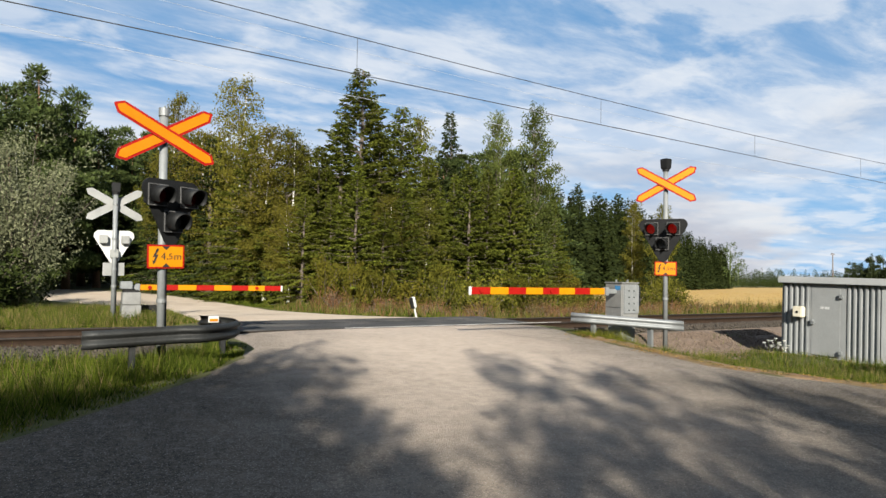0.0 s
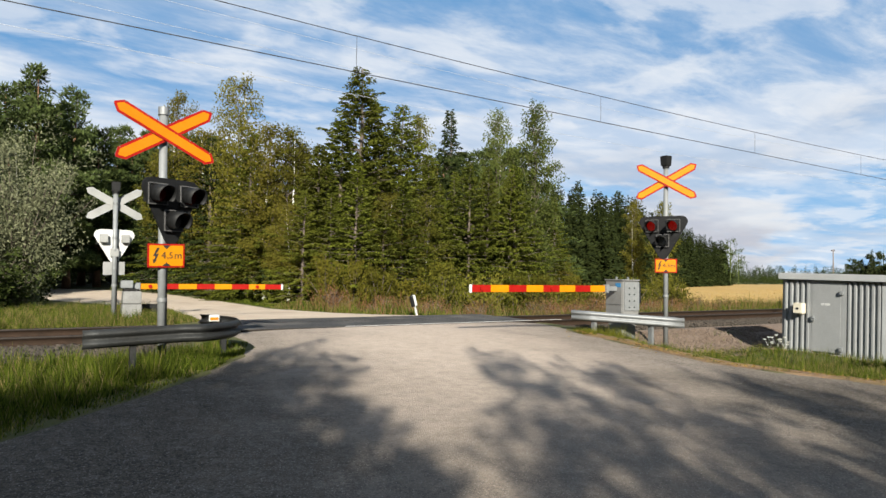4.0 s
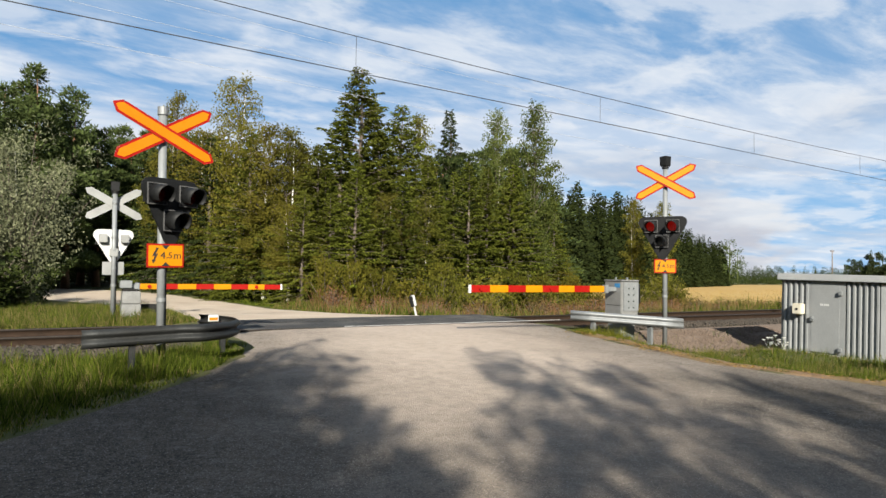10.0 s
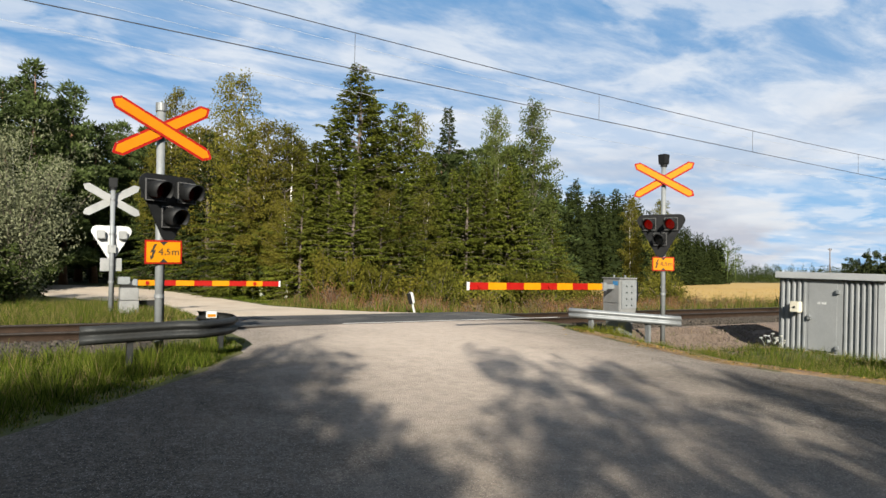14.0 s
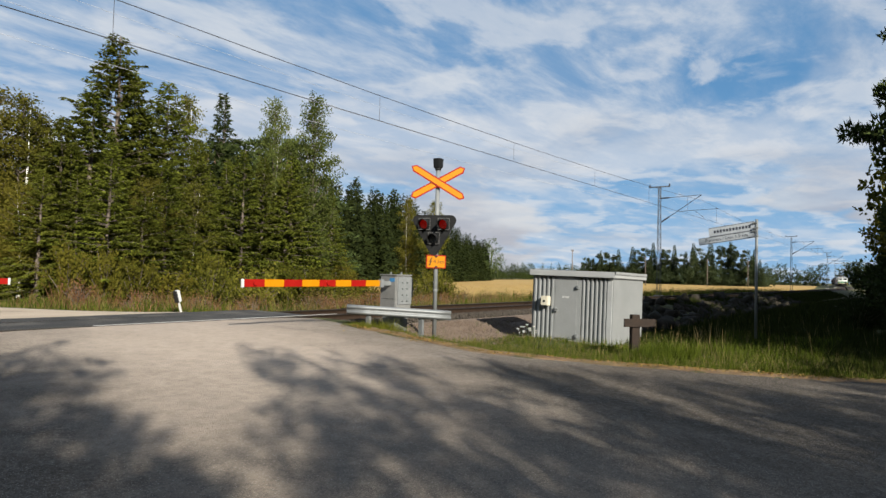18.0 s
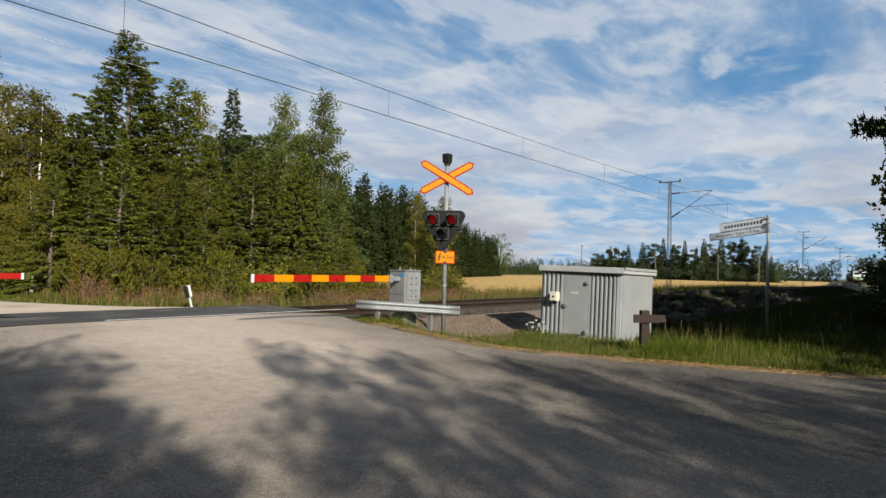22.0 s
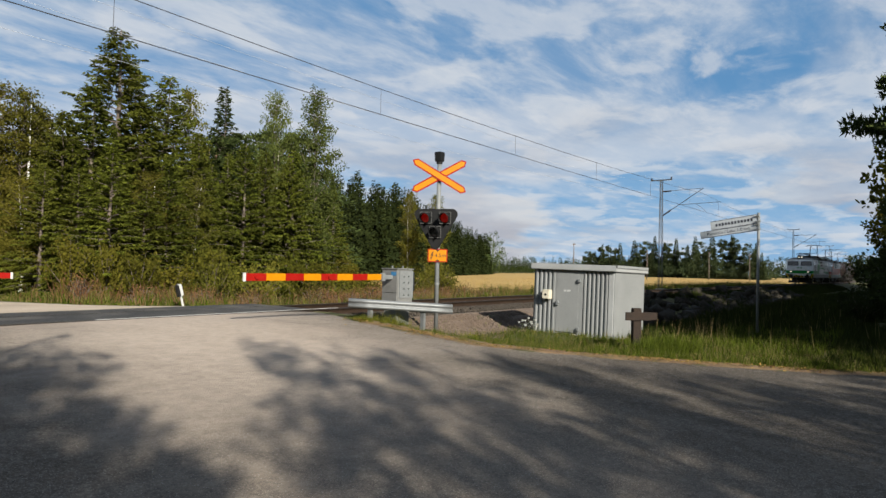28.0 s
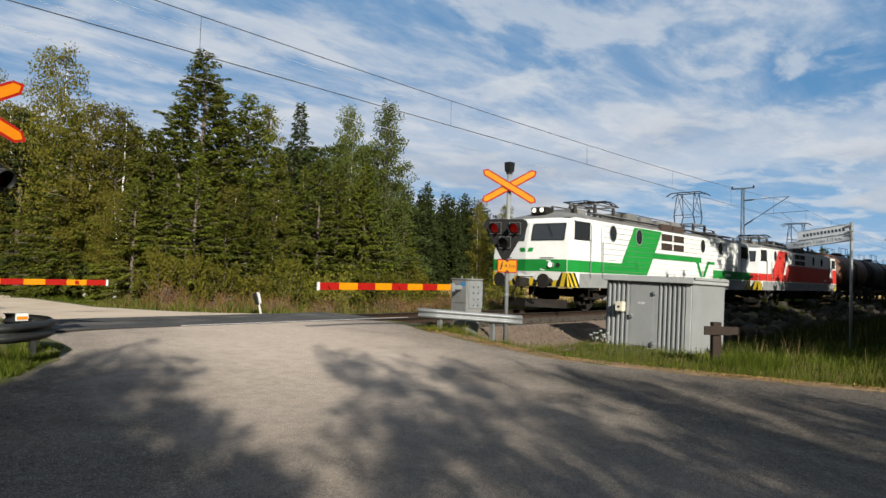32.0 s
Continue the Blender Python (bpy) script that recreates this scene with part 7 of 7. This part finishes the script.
def locomotive(accent, label, lamps, striped):
    t = thing("locomotive", label, "locomotive", group="locomotives of the train")
    nz = len(NOSE)
    # body shell: both noses, sides, roof
    g, vs, fs = Geo(), [], []
    for end in (0, 1):
        for z, c, m in NOSE:
            for y, off in ((-HW, c), (-HW * 0.5, (c + m) / 2 - 0.01), (0, m), (HW * 0.5, (c + m) / 2 - 0.01), (HW, c)):
                vs.append((off if end == 0 else LEN - off, y, z))
    for end in (0, 1):
        o = end * nz * 5
        for i in range(nz - 1):
            for k in range(4):
                a = o + i * 5 + k
                fs.append((a, a + 1, a + 6, a + 5))
    o2 = nz * 5
    for i in range(nz - 1):
        fs += [(i * 5, (i + 1) * 5, o2 + (i + 1) * 5, o2 + i * 5), (i * 5 + 4, o2 + i * 5 + 4, o2 + (i + 1) * 5 + 4, (i + 1) * 5 + 4)]
    fs.append((0, o2, o2 + 1, o2 + 2, o2 + 3, o2 + 4, 4, 3, 2, 1))
    body = part("body", g.add(vs, fs), LOCO_WHITE, t, "white painted steel body")
    arc = [(-HW + 0.0, 3.22), (-1.40, 3.34), (-1.10, 3.44), (-0.6, 3.52), (0, 3.55), (0.6, 3.52), (1.10, 3.44), (1.40, 3.34), (HW, 3.22)]
    vs, fs, n = [], [], len(arc)
    for x, k in ((0.34, 0.0), (0.62, 0.55), (1.15, 1.0), (LEN - 1.15, 1.0), (LEN - 0.62, 0.55), (LEN - 0.34, 0.0)):
        vs += [(x + (0 if abs(y) < 1.5 else 0.06 * (1 if x < 9 else -1)), y, 3.215 + (z - 3.215) * k) for y, z in arc]
    for i in range(5):
        for k in range(n - 1):
            fs.append((i * n + k, i * n + k + 1, (i + 1) * n + k + 1, (i + 1) * n + k))
    part("roof", Geo().add(vs, fs), ROOF_GREY, t, "grimy grey roof", smooth=True)
    part("underframe", Geo().box((LEN / 2, 0, 0.98), (LEN - 0.5, 2.7, 0.26)), UNDER, t)
    for s in (-1, 1):
        y = s * (HW + 0.004)

        def flat(name, quad, mat, lab="", t2=0.006, under=body):
            q = [(x, y, z) for x, z in quad]
            return part(name, Geo().panel(q if s > 0 else q[::-1], t2 if s * 1 > 0 else t2), mat, under, lab)

        def slab(name, x0, x1, z0, z1, mat, lab="", d=0.008, under=body):
            return part(name, Geo().box(((x0 + x1) / 2, y + s * d / 2, (z0 + z1) / 2), (x1 - x0, d, z1 - z0)), mat, under, lab)

        def slant(name, poly, mat, lab="", d=0.006, under=body):
            return part(name, Geo().plate(poly, s * d, Matrix.Translation((0, y, 0))), mat, under, lab)

        slab("skirt", 0.78, LEN - 0.78, 0.86, 1.34, LOCO_GREY, "grey lower skirt", 0.01)
        slant("colour_band", [(0.02, 1.38), (LEN - 0.02, 1.38), (LEN - 0.02, 1.78), (0.02, 1.78)], accent, "broad painted band", 0.004)
        if striped:
            slant("colour_flash", [(3.65, 1.78), (5.75, 1.38), (7.0, 3.19), (4.62, 3.19)], accent, "slanted painted flash", 0.008)
            slant("colour_band", [(6.15, 2.06), (LEN - 6.6, 2.06), (LEN - 6.6, 2.30), (6.30, 2.30)], accent, "", 0.007)
            slant("pale_panel", [(5.75, 1.37), (LEN - 5.2, 1.37), (LEN - 5.2, 2.05), (6.12, 2.05)], LOCO_WHITE, "white side panel", 0.0075)
            # the railway's mark, as plain strokes
            slant("mark_stroke", [(LEN - 7.25, 2.16), (LEN - 6.95, 2.16), (LEN - 6.45, 1.42), (LEN - 6.75, 1.42)], accent, "", 0.010)
            slant("mark_stroke", [(LEN - 6.45, 1.42), (LEN - 6.15, 1.42), (LEN - 5.60, 2.16), (LEN - 5.90, 2.16)], accent, "", 0.010)
            slab("mark_stroke", LEN - 5.80, LEN - 5.0, 2.02, 2.16, accent, "", 0.010)
        else:
            slant("colour_flash", [(2.4, 1.78), (4.2, 1.38), (5.6, 3.19), (3.6, 3.19)], accent, "slanted painted flash", 0.008)
            slant("colour_band", [(5.0, 1.78), (LEN - 0.1, 1.78), (LEN - 0.1, 2.4), (5.4, 2.4)], LOCO_RED, "", 0.006)
        for i in range(9):
            z = 1.46 + i * 0.20
            slab("rib", 2.35, LEN - 2.35, z, z + 0.012, LOCO_GREY if not striped else ROOF_GREY, "", 0.0095)
        for x0 in (0.42, LEN - 1.40):
            wv = slab("cab_window", x0, x0 + 0.98, 2.50, 3.08, WINDOW, "dark cab side window", 0.014)
            part("window_frame", Geo().box((x0 + 0.49, y + s * 0.006, 2.49), (1.06, 0.02, 0.03)).box((x0 + 0.49, y + s * 0.006, 3.09), (1.06, 0.02, 0.03)).box((x0 + 0.49, y + s * 0.012, 2.79), (0.02, 0.02, 0.58)), UNDER, wv)
        for x0 in (1.48, LEN - 2.16):
            dr = slab("cab_door", x0, x0 + 0.68, 1.37, 3.05, LOCO_WHITE, "white cab door", 0.012)
            part("door_band", Geo().box((x0 + 0.34, y + s * 0.015, 1.58), (0.68, 0.006, 0.40)), accent, dr)
            part("door_seam", Geo().box((x0, y + s * 0.012, 2.21), (0.018, 0.012, 1.68)).box((x0 + 0.68, y + s * 0.012, 2.21), (0.018, 0.012, 1.68)), UNDER, dr)
            part("grab_rail", Geo().tube([(x0 - 0.07, y + s * 0.05, 1.2), (x0 - 0.07, y + s * 0.05, 2.5)], 0.015, 6).tube([(x0 + 0.75, y + s * 0.05, 1.2), (x0 + 0.75, y + s * 0.05, 2.5)], 0.015, 6), GALV, dr)
            part("step", Geo().box((x0 + 0.34, y - s * 0.08, 0.50), (0.5, 0.22, 0.03)).box((x0 + 0.34, y - s * 0.06, 0.78), (0.5, 0.18, 0.03)).box((x0 + 0.08, y - s * 0.1, 0.68), (0.03, 0.03, 0.4)).box((x0 + 0.6, y - s * 0.1, 0.68), (0.03, 0.03, 0.4)), UNDER, dr)
        for xo in (3.0, 5.02, LEN - 6.43, LEN - 4.28):
            ring = [(xo + 0.235 * math.cos(radians(a)), 2.84 + 0.28 * math.sin(radians(a))) for a in range(0, 360, 20)]
            pv = slant("oval_window", ring, WINDOW, "dark oval side window", 0.014)
            ring2 = [(xo + 0.27 * math.cos(radians(a)), 2.84 + 0.315 * math.sin(radians(a))) for a in range(0, 360, 20)]
            part("window_frame", Geo().plate(ring2, s * 0.010, Matrix.Translation((0, y, 0))), GALV, pv)
        for i in range(2):
            for k in range(2):
                x0, z0 = 6.98 + i * 1.16, 2.46 + k * 0.38
                gr = slab("air_grille", x0, x0 + 1.00, z0, z0 + 0.28, GRILLE, "dark air intake grille", 0.016)
                gg = Geo()
                for j in range(5):
                    gg.box((x0 + 0.50, y + s * 0.02, z0 + 0.03 + j * 0.055), (0.98, 0.012, 0.016), None)
                part("slats", gg, UNDER, gr)
            part("roof_grille", Geo().box((7.52 + i * 1.16, s * 1.47, 3.40), (1.06, 0.10, 0.26), None), GRILLE, body)
        slab("name_plate", LEN - 3.6, LEN - 2.9, 1.52, 1.64, LOCO_WHITE, "", 0.010)
    for end in (0, 1):
        sg = 1 if end == 0 else -1

        def fx(z, y, d=0.0):
            v = nose_x(z, y) - d
            return v if end == 0 else LEN - v

        for s in (-1, 1):
            y0, y1 = s * 0.16, s * 1.36
            q = [(fx(2.44, y0, 0.012), y0, 2.44), (fx(2.44, y1, 0.012), y1, 2.44), (fx(3.00, y1, 0.012), y1, 3.00), (fx(3.00, y0, 0.012), y0, 3.00)]
            wv = part("windscreen", Geo().panel(q, 0.008), WINDOW, body, "dark windscreen")
            gg = Geo()
            for a, b in ((0, 1), (1, 2), (2, 3), (3, 0)):
                gg.tube([q[a], q[b]], 0.022, 6)
            part("window_seal", gg, RUBBER, wv)
            part("wiper", Geo().tube([(fx(3.0, s * 0.7, 0.05), s * 0.7, 3.02), (fx(2.6, s * 0.9, 0.05), s * 0.95, 2.58)], 0.012, 5), RUBBER, wv)
            q = [(fx(z, yy, 0.008), yy, z) for z, yy in ((1.38, 0.0), (1.38, s * HW), (1.78, s * HW), (1.78, 0.0))]
            part("colour_band", Geo().panel(q, 0.004), accent, body)
            ly = s * 0.98
            lamp = part("headlamp", Geo().tube([(fx(1.60, ly, -0.02), ly, 1.60), (fx(1.60, ly, 0.07), ly, 1.60)], 0.10, 18), GALV, body, "round headlamp")
            part("lamp_glass", Geo().tube([(fx(1.60, ly, 0.07), ly, 1.60), (fx(1.60, ly, 0.082), ly, 1.60)], 0.078, 18), HEADLIGHT if lamps and end == 0 else HEADLIGHT_OFF, lamp)
            part("marker_lamp", Geo().tube([(fx(1.60, s * 1.25, -0.02), s * 1.25, 1.60), (fx(1.60, s * 1.25, 0.05), s * 1.25, 1.60)], 0.07, 12), RUBBER, body)
            # striped lower panels
            for i in range(5):
                ya, yb = s * (0.05 + 0.3 * i), s * (0.05 + 0.3 * i + 0.30)
                sk = s * 0.16
                for k, mt in ((0, HAZARD), (1, BLACK)):
                    a0, a1 = ya + (yb - ya) * 0.5 * k, ya + (yb - ya) * 0.5 * (k + 1)
                    lim = s * HW
                    c = [min(abs(v), HW) * s for v in (a0, a1, a1 + sk, a0 + sk)]
                    q = [(fx(0.9, c[0], 0.010), c[0], 0.88), (fx(0.9, c[1], 0.010), c[1], 0.88), (fx(1.3, c[2], 0.010), c[2], 1.35), (fx(1.3, c[3], 0.010), c[3], 1.35)]
                    part("hazard_stripe", Geo().panel(q, 0.003), mt, body)
            for i in range(3):
                xa = 0.04 + 0.26 * i
                for k, mt in ((0, HAZARD), (1, BLACK)):
                    x0, x1 = xa + 0.13 * k, xa + 0.13 * (k + 1)
                    x0, x1 = (x0, x1) if end == 0 else (LEN - x0, LEN - x1)
                    sk = -0.55 * sg
                    part("hazard_stripe", Geo().plate([(x0, 0.87), (x1, 0.87), (max(0.01, min(LEN - 0.01, x1 + sk * 0.6)), 1.35), (max(0.005, min(LEN - 0.005, x0 + sk * 0.6)), 1.35)], s * 0.012, Matrix.Translation((0, s * (HW + 0.001), 0))), mt, body)
            bf = part("buffer", Geo().tube([(fx(1.0, s * 0.9) + sg * 0.1, s * 0.92, 1.06), (fx(1.0, s * 0.9) - sg * 0.42, s * 0.92, 1.06)], 0.10, 12).tube([(fx(1.0, s * 0.9) - sg * 0.42, s * 0.92, 1.06), (fx(1.0, s * 0.9) - sg * 0.47, s * 0.92, 1.06)], 0.24, 18), UNDER, t, "black buffer")
            part("hose", Geo().tube([(fx(1.0, s * 0.4) - sg * 0.05, s * 0.4, 0.95), (fx(1.0, s * 0.4) - sg * 0.28, s * 0.42, 0.6), (fx(1.0, s * 0.4) - sg * 0.10, s * 0.45, 0.38)], 0.03, 6), RUBBER, t)
        part("handrail", Geo().tube([(fx(1.84, y, 0.05), y, 1.84) for y in (-1.1, -0.8, -0.6)], 0.012, 5).tube([(fx(1.84, y, 0.05), y, 1.84) for y in (0.6, 0.8, 1.1)], 0.012, 5), UNDER, body)
        part("mark", Geo().panel([(fx(2.05, y, 0.010), y, z) for y, z in ((-0.24, 2.04), (-0.05, 2.04), (-0.12, 2.18), (-0.30, 2.18))], 0.003).panel([(fx(2.05, y, 0.010), y, z) for y, z in ((0.02, 2.04), (0.26, 2.04), (0.30, 2.18), (0.06, 2.18))], 0.003), accent, body)
        part("number_plate", Geo().panel([(fx(1.30, y, 0.016), y, z) for y, z in ((-0.35, 1.20), (0.35, 1.20), (0.35, 1.32), (-0.35, 1.32))], 0.003), LOCO_WHITE, body)
        part("coupler", Geo().box((fx(1.0, 0) - sg * 0.25, 0, 1.0), (0.6, 0.2, 0.3)), UNDER, t, bevel=0.02)
        part("snow_plough", Geo().panel([(fx(1, 0) - sg * 0.1, 0, 0.16), (fx(1, 1.4) + sg * 0.3, 1.35, 0.16), (fx(1, 1.4) + sg * 0.3, 1.35, 0.44), (fx(1, 0) - sg * 0.05, 0, 0.44)], 0.03).panel([(fx(1, 0) - sg * 0.1, 0, 0.16), (fx(1, 0) - sg * 0.05, 0, 0.44), (fx(1, 1.4) + sg * 0.3, -1.35, 0.44), (fx(1, 1.4) + sg * 0.3, -1.35, 0.16)], 0.03), UNDER, t, "black snow plough")
        top = part("roof_lamp", Geo().box((0.75 if end == 0 else LEN - 0.75, 0, 3.52), (0.5, 0.62, 0.26)), UNDER, t, "twin roof headlamp", bevel=0.02)
        for s in (-0.16, 0.16):
            x = 0.49 if end == 0 else LEN - 0.49
            part("lamp_glass", Geo().tube([(x, s, 3.54), (x - sg * 0.02, s, 3.54)], 0.08, 16), HEADLIGHT if lamps and end == 0 else HEADLIGHT_OFF, top)
    bogie(t, 3.7), bogie(t, LEN - 3.7)
    part("transformer", Geo().box((LEN / 2, 0, 0.62), (4.2, 2.2, 0.62)), UNDER, t, bevel=0.05)
    pantograph(t, 4.1, False), pantograph(t, LEN - 4.4, True)
    for x, sx, sy, h in ((2.5, 0.7, 1.0, 0.24), (6.3, 0.9, 1.2, 0.42), (7.5, 1.1, 1.3, 0.34), (8.9, 1.3, 1.5, 0.30), (10.5, 1.0, 1.2, 0.40), (11.7, 0.5, 0.7, 0.30), (15.2, 0.8, 1.1, 0.26)):
        part("roof_box", Geo().box((x, 0, 3.50 + h / 2), (sx, sy, h)), (ROOF_GREY, LOCO_GREY, ROOF_GREY)[int(x * 2) % 3], t, bevel=0.03)
    for x in (2.1, 5.6, 7.3, 9.8, 11.6, 15.3):
        for s in (-0.5, 0.5):
            part("roof_insulator", Geo().tube([(x, s, 3.48), (x, s, 3.66), (x, s, 3.66), (x, s, 3.86)], [0.10, 0.10, 0.07, 0.06], 8), INSULATOR, t)
    part("roof_bus", Geo().tube([(2.1, 0.5, 3.86), (5.6, 0.5, 3.90), (9.8, 0.5, 3.86), (15.3, 0.5, 3.87)], 0.022, 6).tube([(2.1, -0.5, 3.86), (7.3, -0.5, 3.90), (15.3, -0.5, 3.86)], 0.018, 6), UNDER, t)
    part("roof_walk", Geo().box((LEN / 2, 1.25, 3.50), (LEN - 4, 0.3, 0.03)).box((LEN / 2, -1.25, 3.50), (LEN - 4, 0.3, 0.03)), GALV_DULL, t)
    return t


def tank_wagon(paint, label):
    """Bogie tank wagon, 12 m."""
    ln = 12.0
    t = thing("tank_wagon", label, "tank wagon", group="tank wagons of the train")
    r, zc = 1.42, 2.42
    xs2 = [(0.55, 0.35), (0.62, 0.75), (0.78, 1.15), (1.0, 1.36), (1.25, r), (3.0, r), (6.0, r), (9.0, r), (ln - 1.25, r), (ln - 1.0, 1.36), (ln - 0.78, 1.15), (ln - 0.62, 0.75), (ln - 0.55, 0.35)]
    tank = part("tank", Geo().tube([(x, 0, zc) for x, _ in xs2], [q for _, q in xs2], 28), paint, t, "grimy cylindrical tank", smooth=True)
    for x in (2.2, 4.1, 7.9, 9.8):
        part("band", Geo().tube([(x - 0.05, 0, zc), (x + 0.05, 0, zc)], r + 0.012, 28), TANK_BLACK, tank)
    part("frame", Geo().box((ln / 2, -0.75, 0.98), (ln - 0.2, 0.16, 0.26)).box((ln / 2, 0.75, 0.98), (ln - 0.2, 0.16, 0.26)).box((0.15, 0, 1.0), (0.14, 2.7, 0.3)).box((ln - 0.15, 0, 1.0), (0.14, 2.7, 0.3)), UNDER, t)
    part("dome", Geo().tube([(ln / 2, 0, zc + r - 0.1), (ln / 2, 0, zc + r + 0.22)], 0.36, 16), paint, tank, bevel=0.02)
    g = Geo().box((ln / 2, 0, zc + r + 0.07), (3.4, 1.0, 0.04))
    for x in (ln / 2 - 1.6, ln / 2 - 0.8, ln / 2 + 0.8, ln / 2 + 1.6):
        for s in (-0.5, 0.5):
            g.tube([(x, s, zc + r + 0.05), (x, s, zc + r + 0.62)], 0.018, 5)
    for s in (-0.5, 0.5):
        g.tube([(ln / 2 - 1.6, s, zc + r + 0.62), (ln / 2 + 1.6, s, zc + r + 0.62)], 0.018, 5)
    part("walkway", g, UNDER, t, "top walkway with railing")
    for s in (-1, 1):
        g = Geo().tube([(ln / 2 - 0.22, s * 1.46, 0.9), (ln / 2 - 0.22, s * 1.46, 3.0), (ln / 2 - 0.22, s * 0.7, 3.95)], 0.022, 5).tube([(ln / 2 + 0.22, s * 1.46, 0.9), (ln / 2 + 0.22, s * 1.46, 3.0), (ln / 2 + 0.22, s * 0.7, 3.95)], 0.022, 5)
        for i in range(8):
            g.tube([(ln / 2 - 0.22, s * 1.46, 1.0 + i * 0.28), (ln / 2 + 0.22, s * 1.46, 1.0 + i * 0.28)], 0.014, 5)
        part("ladder", g, UNDER, t)
        for x in (-0.25, ln + 0.25):
            part("buffer", Geo().tube([(x, s * 0.92, 1.06), (x + (0.3 if x < 0 else -0.3), s * 0.92, 1.06)], [0.22, 0.10], 14), UNDER, t)
    for xc in (2.1, ln - 2.1):
        b = part("bogie", Geo().box((xc, -0.98, 0.52), (2.4, 0.14, 0.26)).box((xc, 0.98, 0.52), (2.4, 0.14, 0.26)).box((xc, 0, 0.6), (0.4, 1.9, 0.3)), UNDER, t, bevel=0.02)
        for dx in (-0.92, 0.92):
            for s in (-1, 1):
                part("wheel", Geo().tube([(xc + dx, s * 0.74, 0.46), (xc + dx, s * 0.86, 0.46)], 0.46, 20), UNDER, b)
    return t


lead_loco = locomotive(LOCO_GREEN, "white and green electric locomotive with lit headlamps", True, True)
second_loco = locomotive(LOCO_RED, "white and red electric locomotive coupled behind the first", False, False)
TRAIN = [(lead_loco, 0.0, LEN), (second_loco, 18.96, LEN)]
wagon_a = tank_wagon(TANK_BROWN, "grimy brown tank wagon behind the locomotives")
wagon_b = tank_wagon(TANK_BLACK, "sooty black tank wagon in the train")
back = 38.2
for i in range(11):
    w = (wagon_a, wagon_b)[i] if i < 2 else copy_thing((wagon_a, wagon_b)[(i * 5 // 2) % 2], Matrix.Identity(4))
    TRAIN.append((w, back, 12.0))
    back += 12.9


# ---- what moves ----
def motions():
    """The train comes down the line at about 19 m/s and reaches the crossing at the end."""
    for ob, behind, ln in TRAIN:
        rows = []
        for i in range(33):
            x = 17.5 + 19.0 * (32 - i) + behind
            ya, yb = float(track_y(x)), float(track_y(x + ln))
            rows.append((float(i), pose(x, ya, RAIL_Z, 0, 0, math.degrees(math.atan2(yb - ya, ln)))))
        walk(ob, rows)


motions()
